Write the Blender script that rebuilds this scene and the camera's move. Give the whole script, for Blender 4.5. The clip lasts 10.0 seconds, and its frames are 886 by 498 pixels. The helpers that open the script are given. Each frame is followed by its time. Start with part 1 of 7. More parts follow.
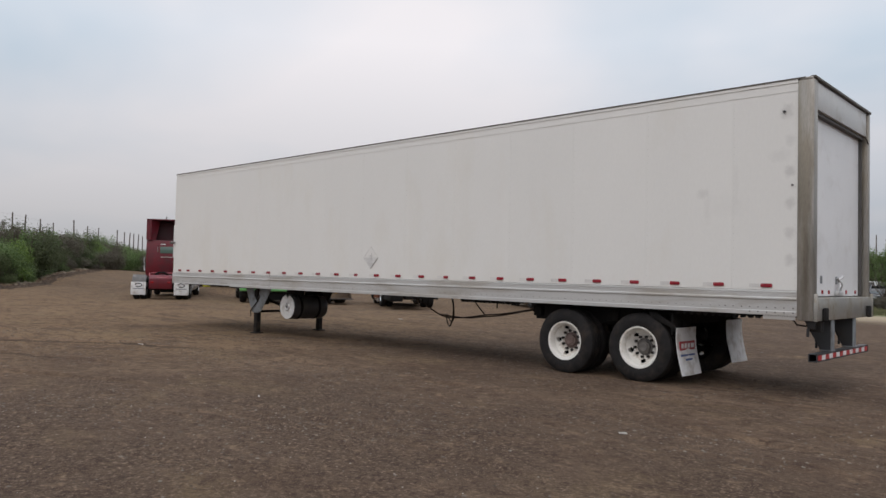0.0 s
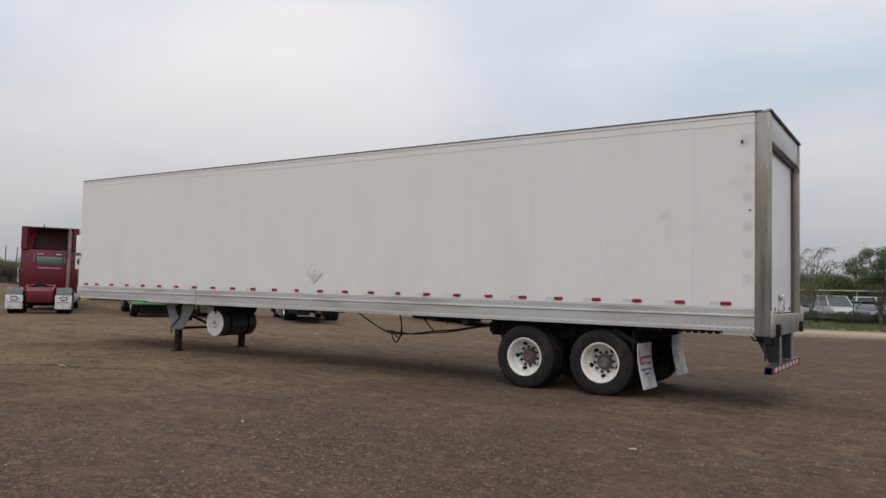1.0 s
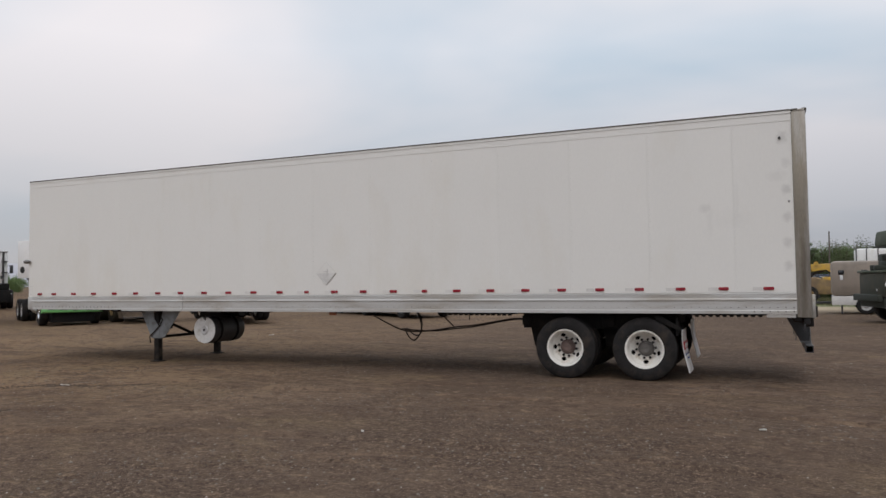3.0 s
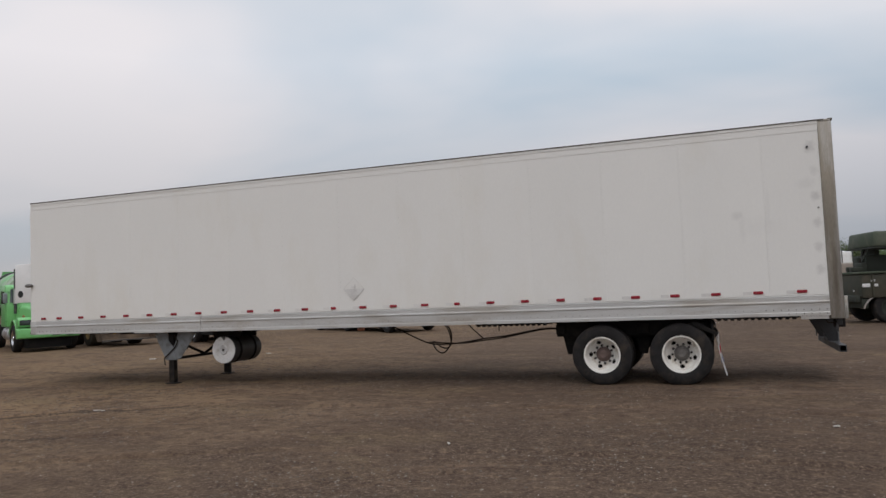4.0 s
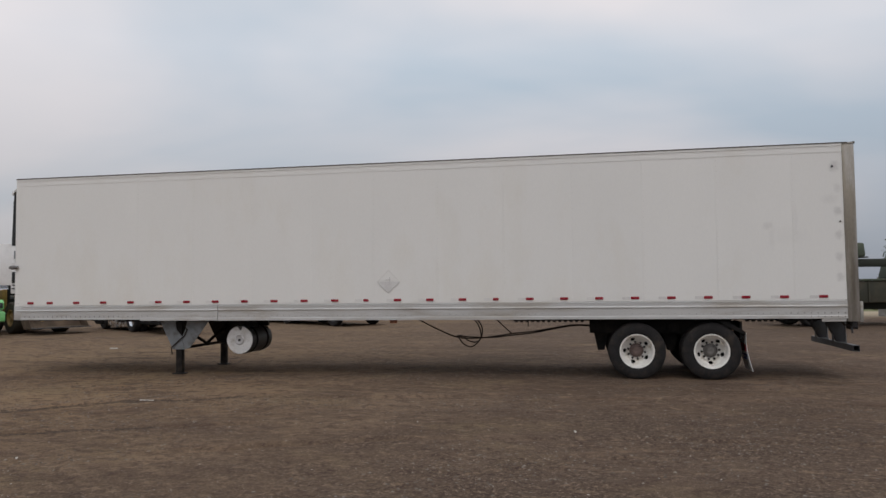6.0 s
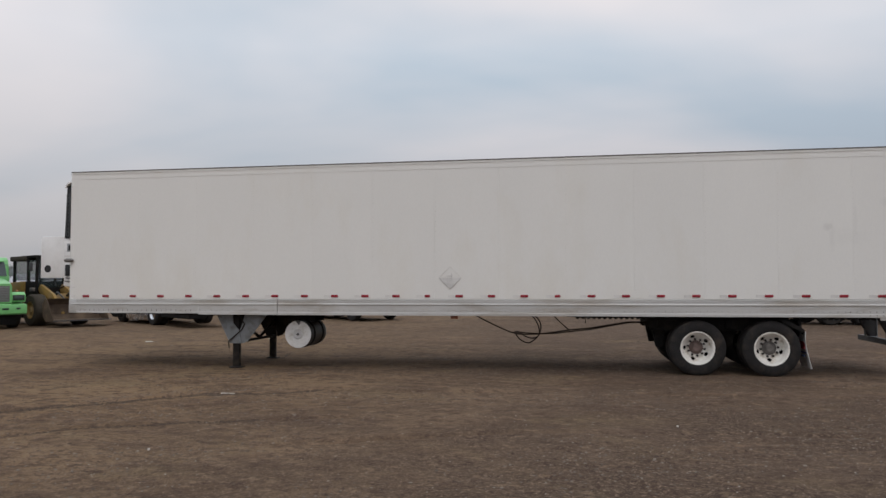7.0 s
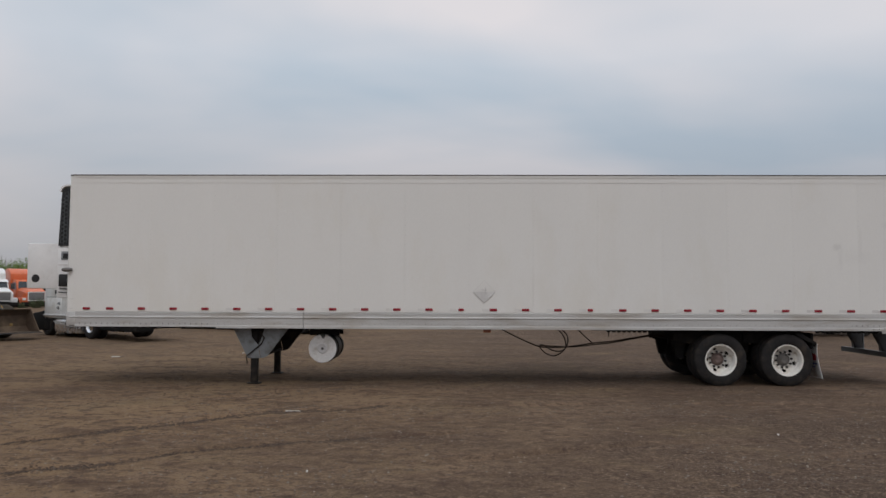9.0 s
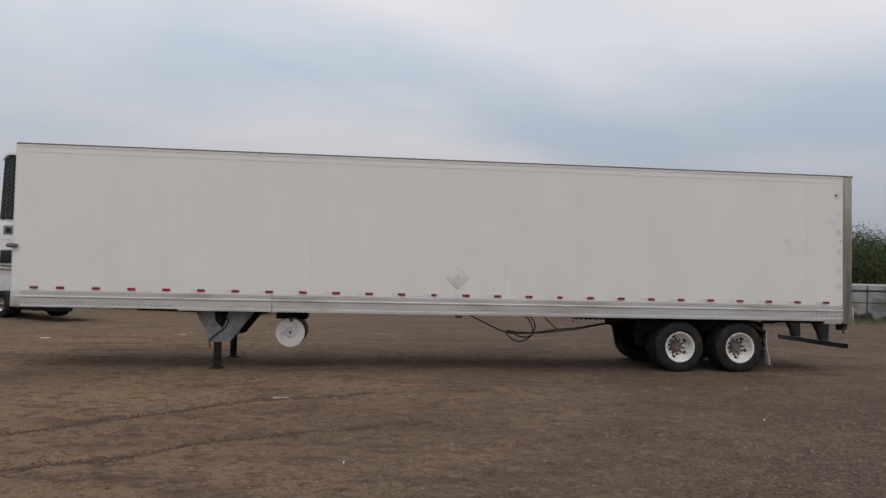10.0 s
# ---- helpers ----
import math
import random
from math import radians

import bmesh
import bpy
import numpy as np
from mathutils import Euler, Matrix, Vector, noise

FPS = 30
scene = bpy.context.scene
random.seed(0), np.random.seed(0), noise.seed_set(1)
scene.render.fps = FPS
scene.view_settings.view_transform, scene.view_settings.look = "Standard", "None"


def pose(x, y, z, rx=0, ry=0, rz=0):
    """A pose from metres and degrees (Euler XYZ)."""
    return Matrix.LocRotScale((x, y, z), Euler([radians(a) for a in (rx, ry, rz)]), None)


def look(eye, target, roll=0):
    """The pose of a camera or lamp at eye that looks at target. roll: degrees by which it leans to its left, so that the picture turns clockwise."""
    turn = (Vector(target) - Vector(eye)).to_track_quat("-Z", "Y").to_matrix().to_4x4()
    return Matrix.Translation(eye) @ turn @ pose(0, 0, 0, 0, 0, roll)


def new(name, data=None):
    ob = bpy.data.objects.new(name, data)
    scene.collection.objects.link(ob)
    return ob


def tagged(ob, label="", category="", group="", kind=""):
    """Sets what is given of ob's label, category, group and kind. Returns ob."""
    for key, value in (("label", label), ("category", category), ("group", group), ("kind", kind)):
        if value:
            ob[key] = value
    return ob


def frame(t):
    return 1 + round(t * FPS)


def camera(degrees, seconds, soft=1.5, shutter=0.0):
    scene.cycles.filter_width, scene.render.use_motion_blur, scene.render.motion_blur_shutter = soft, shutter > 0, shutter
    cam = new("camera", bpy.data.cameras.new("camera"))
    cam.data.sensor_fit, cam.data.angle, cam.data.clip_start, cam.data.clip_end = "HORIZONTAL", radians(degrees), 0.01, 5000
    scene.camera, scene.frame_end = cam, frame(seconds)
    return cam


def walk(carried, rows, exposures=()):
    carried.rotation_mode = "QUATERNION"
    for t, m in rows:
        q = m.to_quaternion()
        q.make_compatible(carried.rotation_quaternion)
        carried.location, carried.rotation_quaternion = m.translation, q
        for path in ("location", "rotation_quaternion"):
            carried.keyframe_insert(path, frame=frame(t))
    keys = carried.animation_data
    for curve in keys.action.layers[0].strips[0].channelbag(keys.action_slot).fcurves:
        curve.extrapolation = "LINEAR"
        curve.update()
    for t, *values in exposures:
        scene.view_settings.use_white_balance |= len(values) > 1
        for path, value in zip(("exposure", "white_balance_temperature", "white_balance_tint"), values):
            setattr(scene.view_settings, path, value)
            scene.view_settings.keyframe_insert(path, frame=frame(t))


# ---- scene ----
cam = camera(61.8, 10.0)
PATH = [
    (0, (0.284, 0.006, 1.438), (-1.08, 1.467, 1.511), 1.4),
    (0.5, (-0.253, -0.367, 1.478), (-1.467, 1.219, 1.571), 1.3),
    (1, (-0.776, -0.801, 1.497), (-1.879, 0.863, 1.608), 1.5),
    (1.5, (-1.316, -1.132, 1.519), (-2.367, 0.567, 1.62), 1.7),
    (2, (-1.834, -1.485, 1.536), (-2.823, 0.252, 1.612), 1.1),
    (2.5, (-2.471, -1.784, 1.567), (-3.359, 0.007, 1.639), 0.3),
    (4, (-4.367, -2.738, 1.624), (-5.045, -0.86, 1.742), -2.4),
    (4.5, (-5.017, -2.996, 1.626), (-5.638, -1.1, 1.769), -1.8),
    (5, (-5.664, -3.305, 1.63), (-6.212, -1.387, 1.777), -0.6),
    (6.5, (-7.675, -3.972, 1.691), (-8.013, -2.002, 1.774), -0.8),
    (7, (-8.359, -4.201, 1.708), (-8.7, -2.232, 1.794), -0.2),
    (7.5, (-9.011, -4.314, 1.759), (-9.297, -2.336, 1.834), -0.4),
    (8, (-9.759, -4.391, 1.751), (-9.945, -2.405, 1.885), -0.8),
    (8.5, (-10.468, -4.435, 1.741), (-10.585, -2.443, 1.875), -0.2),
    (9, (-11.167, -4.491, 1.742), (-11.201, -2.494, 1.86), 0.2),
    (9.5, (-11.851, -4.458, 1.767), (-11.779, -2.46, 1.838), 0.8),
    (10, (-12.52, -4.348, 1.798), (-12.291, -2.363, 1.869), 1.3),
]
EXPOSURES = [(0, -0.06, 6500, 11), (2, -0.11, 6500, 11), (2.5, -0.09, 6500, 11), (4, -0.18, 6500, 11), (5, -0.33, 6500, 11), (6.5, -0.22, 6500, 11), (7.5, -0.21, 6500, 11), (9, -0.33, 6500, 11), (10, -0.22, 6500, 11)]
walk(cam, [(t, look(eye, target, roll)) for t, eye, target, roll in PATH], EXPOSURES)

# ---------------- light ----------------
SUN_AZ, SUN_EL = 285.0, 56.0
world = bpy.data.worlds.new("hazy_sky")
scene.world = world
world.use_nodes = True
wn, wl = world.node_tree.nodes, world.node_tree.links
wn.clear()


def wnode(kind, **kw):
    n = wn.new(kind)
    for k, v in kw.items():
        n.inputs[k].default_value = v
    return n


w_out = wn.new("ShaderNodeOutputWorld")
w_sky = wn.new("ShaderNodeTexSky")
w_sky.sky_type, w_sky.sun_disc = "NISHITA", False
w_sky.sun_elevation, w_sky.sun_rotation = radians(SUN_EL), radians(90 - SUN_AZ)
w_sky.dust_density = 3.0
w_blue = wnode("ShaderNodeBackground", Strength=0.10)
w_co = wn.new("ShaderNodeTexCoord")
w_sep = wn.new("ShaderNodeSeparateXYZ")
w_add = wn.new("ShaderNodeMath")
w_add.operation = "ADD"
w_add.inputs[1].default_value = 0.22
w_abs = wn.new("ShaderNodeMath")
w_abs.operation = "ABSOLUTE"
w_div = wn.new("ShaderNodeVectorMath")
w_div.operation = "DIVIDE"
w_map = wn.new("ShaderNodeMapping")
w_map.inputs["Scale"].default_value = (0.55, 0.72, 0.4)
w_map.inputs["Rotation"].default_value = (0, 0, radians(25))
w_cl = wnode("ShaderNodeTexNoise", Scale=1.35, Detail=4.0, Roughness=0.42, Distortion=0.25)
w_ramp = wn.new("ShaderNodeValToRGB")
w_ramp.color_ramp.elements[0].position, w_ramp.color_ramp.elements[0].color = 0.37, (0.62, 0.735, 0.84, 1)
w_ramp.color_ramp.elements[1].position, w_ramp.color_ramp.elements[1].color = 0.60, (1.0, 0.965, 0.98, 1)
# towards the horizon the haze thickens to an even grey
w_hz = wn.new("ShaderNodeMapRange")
w_hz.inputs["From Min"].default_value, w_hz.inputs["From Max"].default_value = 0.0, 0.30
w_haze = wn.new("ShaderNodeMix")
w_haze.data_type = "RGBA"
w_side = wn.new("ShaderNodeMapRange")
w_side.inputs["From Min"].default_value, w_side.inputs["From Max"].default_value = 0.45, -0.65
w_far = wn.new("ShaderNodeMix")
w_far.data_type = "RGBA"
w_far.inputs[6].default_value, w_far.inputs[7].default_value = (0.325, 0.365, 0.43, 1), (0.495, 0.492, 0.51, 1)
w_white = wnode("ShaderNodeBackground", Strength=1.0)
# an overcast sky is brightest overhead
w_top = wn.new("ShaderNodeMapRange")
w_top.inputs["From Min"].default_value, w_top.inputs["From Max"].default_value = 0.40, 0.95
w_top.inputs["To Min"].default_value, w_top.inputs["To Max"].default_value = 1.0, 1.75
w_mix = wnode("ShaderNodeMixShader", Fac=0.9)
for a, b in (
    (w_sky.outputs[0], w_blue.inputs[0]), (w_co.outputs["Generated"], w_sep.inputs[0]), (w_sep.outputs[2], w_abs.inputs[0]),
    (w_abs.outputs[0], w_add.inputs[0]), (w_co.outputs["Generated"], w_div.inputs[0]), (w_add.outputs[0], w_div.inputs[1]),
    (w_div.outputs[0], w_map.inputs[0]), (w_map.outputs[0], w_cl.inputs["Vector"]), (w_cl.outputs[0], w_ramp.inputs[0]),
    (w_abs.outputs[0], w_hz.inputs[0]), (w_hz.outputs[0], w_haze.inputs[0]), (w_ramp.outputs[0], w_haze.inputs[7]),
    (w_sep.outputs[0], w_side.inputs[0]), (w_side.outputs[0], w_far.inputs[0]), (w_far.outputs[2], w_haze.inputs[6]), (w_haze.outputs[2], w_white.inputs[0]), (w_blue.outputs[0], w_mix.inputs[1]), (w_white.outputs[0], w_mix.inputs[2]),
    (w_abs.outputs[0], w_top.inputs[0]), (w_top.outputs[0], w_white.inputs[1]), (w_mix.outputs[0], w_out.inputs[0]),
):
    wl.new(a, b)
sun_data = bpy.data.lights.new("sun", "SUN")
sun_data.energy, sun_data.angle, sun_data.color = 0.5, radians(30), (1.0, 0.95, 0.88)
sun = new("sun", sun_data)
sa, se = radians(SUN_AZ), radians(SUN_EL)
sun.matrix_world = look((40 * math.cos(sa) * math.cos(se), 40 * math.sin(sa) * math.cos(se), 40 * math.sin(se)), (0, 0, 0))


# ---------------- materials ----------------
def mat(name, base, rough=0.6, metal=0.0, var=0.15, scale=3.0, fine=0.08, fscale=60.0, bump=0.0, bscale=40.0, stretch=(1, 1, 1), stain=None, amount=0.0, sscale=1.2, piece=0.0, coat=0.0):
    """A surface with broad and fine variation, a stain colour with its own shape, and fine relief."""
    m = bpy.data.materials.new(name)
    m.use_nodes = True
    n, l = m.node_tree.nodes, m.node_tree.links
    b = n["Principled BSDF"]
    co = n.new("ShaderNodeTexCoord")
    mp = n.new("ShaderNodeMapping")
    mp.inputs["Scale"].default_value = stretch
    l.new(co.outputs["Object"], mp.inputs[0])

    def noise_of(s, detail=4.0, rough_=0.55):
        t = n.new("ShaderNodeTexNoise")
        t.inputs["Scale"].default_value, t.inputs["Detail"].default_value, t.inputs["Roughness"].default_value = s, detail, rough_
        l.new(mp.outputs[0], t.inputs["Vector"])
        return t.outputs[0]

    def ranged(src, lo, hi, a=0.3, z=0.7):
        r = n.new("ShaderNodeMapRange")
        r.inputs["From Min"].default_value, r.inputs["From Max"].default_value = a, z
        r.inputs["To Min"].default_value, r.inputs["To Max"].default_value = lo, hi
        l.new(src, r.inputs[0])
        return r.outputs[0]

    def times(a, c):
        k = n.new("ShaderNodeMath")
        k.operation = "MULTIPLY"
        l.new(a, k.inputs[0])
        l.new(c, k.inputs[1])
        return k.outputs[0]

    broad, small = noise_of(scale), noise_of(fscale)
    gain = times(ranged(broad, 1 - var, 1 + var), ranged(small, 1 - fine, 1 + fine))
    if piece:
        oi = n.new("ShaderNodeObjectInfo")
        gain = times(gain, ranged(oi.outputs["Random"], 1 - piece, 1 + piece, 0, 1))
    hue = n.new("ShaderNodeMix")
    hue.data_type = "RGBA"
    hue.inputs[6].default_value = (*base, 1)
    hue.inputs[7].default_value = (*(stain or base), 1)
    if stain:
        l.new(ranged(noise_of(sscale, 6.0, 0.62), 0, 1, 0.62 - amount * 0.35, 0.80 - amount * 0.35), hue.inputs[0])
    else:
        hue.inputs[0].default_value = 0
    sc = n.new("ShaderNodeVectorMath")
    sc.operation = "SCALE"
    l.new(hue.outputs[2], sc.inputs[0])
    l.new(gain, sc.inputs["Scale"])
    l.new(sc.outputs[0], b.inputs["Base Color"])
    l.new(ranged(broad, max(0.03, rough - 0.1), min(1.0, rough + 0.1)), b.inputs["Roughness"])
    b.inputs["Metallic"].default_value = metal
    b.inputs["Coat Weight"].default_value = coat
    if bump:
        bp = n.new("ShaderNodeBump")
        bp.inputs["Strength"].default_value, bp.inputs["Distance"].default_value = bump, 0.02
        l.new(noise_of(bscale, 5.0), bp.inputs["Height"])
        l.new(bp.outputs[0], b.inputs["Normal"])
    return m


def island_mat(name, dark, light, rough=0.9, trans=0.0):
    """For joined heaps of small pieces: each piece takes its own shade."""
    m = bpy.data.materials.new(name)
    m.use_nodes = True
    n, l = m.node_tree.nodes, m.node_tree.links
    b = n["Principled BSDF"]
    g = n.new("ShaderNodeNewGeometry")
    r = n.new("ShaderNodeValToRGB")
    r.color_ramp.elements[0].color, r.color_ramp.elements[1].color = (*dark, 1), (*light, 1)
    l.new(g.outputs["Random Per Island"], r.inputs[0])
    l.new(r.outputs[0], b.inputs["Base Color"])
    b.inputs["Roughness"].default_value = rough
    b.inputs["Specular IOR Level"].default_value = 0.25
    if trans:
        t = n.new("ShaderNodeBsdfTranslucent")
        l.new(r.outputs[0], t.inputs[0])
        x = n.new("ShaderNodeMixShader")
        x.inputs[0].default_value = trans
        l.new(b.outputs[0], x.inputs[1])
        l.new(t.outputs[0], x.inputs[2])
        l.new(x.outputs[0], n["Material Output"].inputs[0])
    return m


def smudged(src, name, spots, tone):
    """A copy of a sheet's surface with soft, ragged grey smudges at (x, z, half width, half height, strength)."""
    m = M[src].copy()
    m.name = name
    n, l = m.node_tree.nodes, m.node_tree.links
    b = n["Principled BSDF"]
    colour = b.inputs["Base Color"].links[0].from_socket
    g = n.new("ShaderNodeNewGeometry")
    wob = n.new("ShaderNodeTexNoise")
    wob.inputs["Scale"].default_value, wob.inputs["Detail"].default_value, wob.inputs["Roughness"].default_value = 14.0, 5.0, 0.65
    l.new(g.outputs["Position"], wob.inputs["Vector"])
    for x, z, rx, rz, k in spots:
        d = n.new("ShaderNodeVectorMath")
        d.operation = "SUBTRACT"
        l.new(g.outputs["Position"], d.inputs[0])
        d.inputs[1].default_value = (x, 9.63, z)
        q = n.new("ShaderNodeVectorMath")
        q.operation = "MULTIPLY"
        l.new(d.outputs[0], q.inputs[0])
        q.inputs[1].default_value = (1 / rx, 1, 1 / rz)
        ln = n.new("ShaderNodeVectorMath")
        ln.operation = "LENGTH"
        l.new(q.outputs[0], ln.inputs[0])
        ad = n.new("ShaderNodeMath")
        ad.operation = "MULTIPLY_ADD"
        l.new(wob.outputs[0], ad.inputs[0])
        ad.inputs[1].default_value = 1.5
        l.new(ln.outputs["Value"], ad.inputs[2])
        r = n.new("ShaderNodeMapRange")
        r.inputs["From Min"].default_value, r.inputs["From Max"].default_value = 1.9, 1.1
        r.inputs["To Max"].default_value = k
        l.new(ad.outputs[0], r.inputs[0])
        x_ = n.new("ShaderNodeMix")
        x_.data_type = "RGBA"
        x_.inputs[7].default_value = (*tone, 1)
        l.new(r.outputs[0], x_.inputs[0])
        l.new(colour, x_.inputs[6])
        colour = x_.outputs[2]
    l.new(colour, b.inputs["Base Color"])
    return m


def glass_mat(name, tint, rough=0.05):
    m = bpy.data.materials.new(name)
    m.use_nodes = True
    b = m.node_tree.nodes["Principled BSDF"]
    b.inputs["Base Color"].default_value = (*tint, 1)
    b.inputs["Roughness"].default_value = rough
    b.inputs["Specular IOR Level"].default_value = 0.8
    return m


M = {}
M["panel_white"] = mat("panel_white", (0.772, 0.762, 0.730), 0.42, var=0.016, scale=0.8, fine=0.012, fscale=30, bump=0.03, bscale=2.2, stretch=(1.1, 1, 0.5), stain=(0.742, 0.722, 0.672), amount=0.3, sscale=0.7, piece=0.010)
REAR_SMUDGES = [(-2.87, 3.60, 0.09, 0.10, 0.55)] + [(-2.83, z, 0.07, 0.085, k) for z, k in ((3.24, 0.3), (2.85, 0.55), (2.45, 0.5), (2.08, 0.5), (1.74, 0.5))] + [(-2.95, 3.05, 0.14, 0.10, 0.2), (-3.95, 2.62, 0.08, 0.07, 0.32), (-3.88, 2.45, 0.05, 0.30, 0.12), (-3.5, 2.72, 0.04, 0.34, 0.12), (-3.6, 2.45, 0.3, 0.16, 0.08)]
M["panel_scuffed"] = smudged("panel_white", "panel_scuffed", REAR_SMUDGES, (0.50, 0.485, 0.465))
M["rail_alu"] = mat("rail_alu", (0.53, 0.525, 0.51), 0.45, 0.3, var=0.07, scale=1.6, fine=0.05, fscale=50, bump=0.05, bscale=20, stretch=(0.5, 1, 3), stain=(0.42, 0.39, 0.35), amount=0.4, sscale=2.0)
M["roof_edge"] = mat("roof_edge", (0.10, 0.09, 0.075), 0.6, 0.2, var=0.2)
M["steel_post"] = mat("steel_post", (0.365, 0.348, 0.318), 0.45, 0.55, var=0.2, scale=2.5, fine=0.1, fscale=40, bump=0.08, bscale=30, stretch=(3, 3, 0.35), stain=(0.255, 0.225, 0.18), amount=0.55, sscale=1.6)
# steel made paler, with the sky's reflection put into the colour
M["header_sky_grey"] = mat("header_sky_grey", (0.56, 0.56, 0.55), 0.42, 0.25, var=0.08, scale=2, fine=0.05, stain=(0.42, 0.40, 0.36), amount=0.3, sscale=2.5, bump=0.04)
M["steel_sill"] = mat("steel_sill", (0.42, 0.41, 0.38), 0.4, 0.55, var=0.15, scale=3, stain=(0.28, 0.24, 0.18), amount=0.4, sscale=3, bump=0.05)
M["door_white"] = mat("door_white", (0.80, 0.80, 0.80), 0.45, var=0.03, scale=1.5, fine=0.02, stain=(0.72, 0.71, 0.70), amount=0.25, sscale=2.4, bump=0.04, bscale=6)
M["reflector"] = mat("reflector", (0.27, 0.012, 0.024), 0.3, var=0.12, scale=9)
M["residue"] = mat("residue", (0.64, 0.625, 0.60), 0.7, var=0.08, scale=14, fine=0.05)
M["trace_faint"] = mat("trace_faint", (0.70, 0.685, 0.655), 0.6, var=0.05, scale=14, fine=0.03)
M["placard"] = mat("placard", (0.68, 0.67, 0.65), 0.4, 0.35, var=0.06, scale=6)
M["placard_edge"] = mat("placard_edge", (0.63, 0.62, 0.60), 0.4, 0.1, var=0.1, scale=12)
M["seal_dark"] = mat("seal_dark", (0.09, 0.085, 0.08), 0.7, var=0.2, scale=6)
M["rubber"] = mat("rubber", (0.024, 0.0228, 0.023), 0.85, var=0.25, scale=5, fine=0.12, fscale=80, bump=0.25, bscale=60, stain=(0.046, 0.038, 0.032), amount=0.4, sscale=4)
M["tread"] = mat("tread", (0.04, 0.037, 0.033), 0.9, var=0.3, scale=9, bump=0.5, bscale=50, stain=(0.10, 0.088, 0.07), amount=0.5, sscale=5)
M["wheel_white"] = mat("wheel_white", (0.78, 0.76, 0.71), 0.42, var=0.07, scale=7, stain=(0.42, 0.36, 0.28), amount=0.28, sscale=7)
M["hub_grey"] = mat("hub_grey", (0.16, 0.15, 0.14), 0.55, 0.4, var=0.25, scale=14)
M["hub_rust"] = mat("hub_rust", (0.155, 0.11, 0.098), 0.6, 0.2, var=0.25, scale=14)
M["nut"] = mat("nut", (0.03, 0.028, 0.026), 0.5, 0.5, var=0.2, scale=20)
M["frame_black"] = mat("frame_black", (0.014, 0.0135, 0.0135), 0.88, 0.0, var=0.3, scale=3, fine=0.15, bump=0.15, bscale=30, stain=(0.022, 0.019, 0.016), amount=0.3, sscale=3)
M["gear_grey"] = mat("gear_grey", (0.235, 0.255, 0.27), 0.6, 0.1, var=0.15, scale=3, fine=0.08, stain=(0.12, 0.115, 0.11), amount=0.4, sscale=4, bump=0.1)
M["leg_black"] = mat("leg_black", (0.022, 0.02, 0.019), 0.7, 0.1, var=0.25, scale=5, stain=(0.05, 0.04, 0.03), amount=0.3, sscale=5)
M["guard_grey"] = mat("guard_grey", (0.05, 0.053, 0.058), 0.55, 0.2, var=0.2, scale=5, stain=(0.05, 0.048, 0.045), amount=0.4, sscale=5)
M["stack_brown"] = mat("stack_brown", (0.24, 0.17, 0.13), 0.5, 0.3, var=0.2, scale=3, stain=(0.40, 0.38, 0.36), amount=0.5, sscale=1.0)
# dark maroon stands in for the shade inside the hollow deflector
M["deflector_shade"] = mat("deflector_shade", (0.05, 0.009, 0.013), 0.7, var=0.2, scale=2)
# paler red that carries the hitch rim's pinkish highlights in its colour
M["red_highlight"] = mat("red_highlight", (0.30, 0.055, 0.065), 0.5, var=0.2, scale=4)
M["fender_smoke"] = mat("fender_smoke", (0.105, 0.10, 0.098), 0.5, var=0.2, scale=5, stain=(0.16, 0.15, 0.14), amount=0.4, sscale=4)
M["leg_dark"] = mat("leg_dark", (0.055, 0.055, 0.058), 0.55, 0.3, var=0.25, scale=5, stain=(0.13, 0.11, 0.09), amount=0.3, sscale=5)
M["tank_grey"] = mat("tank_grey", (0.075, 0.075, 0.078), 0.45, 0.4, var=0.2, scale=3, stain=(0.14, 0.13, 0.11), amount=0.3)
M["tank_cap"] = mat("tank_cap", (0.70, 0.70, 0.69), 0.4, 0.25, var=0.06, scale=4, stain=(0.5, 0.48, 0.44), amount=0.3, sscale=5)
M["hose"] = mat("hose", (0.030, 0.023, 0.018), 0.6, var=0.2, scale=10)
M["lamp_orange"] = mat("lamp_orange", (0.33, 0.11, 0.05), 0.35, var=0.2, scale=15)
M["flap_white"] = mat("flap_white", (0.72, 0.72, 0.72), 0.55, var=0.06, scale=4, stain=(0.48, 0.45, 0.42), amount=0.4, sscale=5)
M["logo_red"] = mat("logo_red", (0.34, 0.03, 0.035), 0.5, var=0.1, scale=10)
M["mark_blue"] = mat("mark_blue", (0.06, 0.10, 0.26), 0.5, var=0.1, scale=10)
M["white_paint"] = mat("white_paint", (0.76, 0.76, 0.75), 0.35, var=0.05, scale=2, stain=(0.60, 0.58, 0.54), amount=0.3, sscale=2)
M["unit_white"] = mat("unit_white", (0.78, 0.775, 0.765), 0.4, var=0.03, scale=3, fine=0.012, fscale=12, stain=(0.70, 0.69, 0.67), amount=0.25, sscale=4)
M["grille_black"] = mat("grille_black", (0.012, 0.012, 0.013), 0.6, var=0.2, scale=8)
M["grille_rib"] = mat("grille_rib", (0.075, 0.085, 0.09), 0.5, var=0.2, scale=8)
M["panel_grey"] = mat("panel_grey", (0.24, 0.25, 0.26), 0.5, var=0.1, scale=8)
M["tape_red"] = mat("tape_red", (0.45, 0.03, 0.035), 0.35, var=0.1, scale=12)
M["tape_white"] = mat("tape_white", (0.72, 0.72, 0.72), 0.35, var=0.1, scale=12)
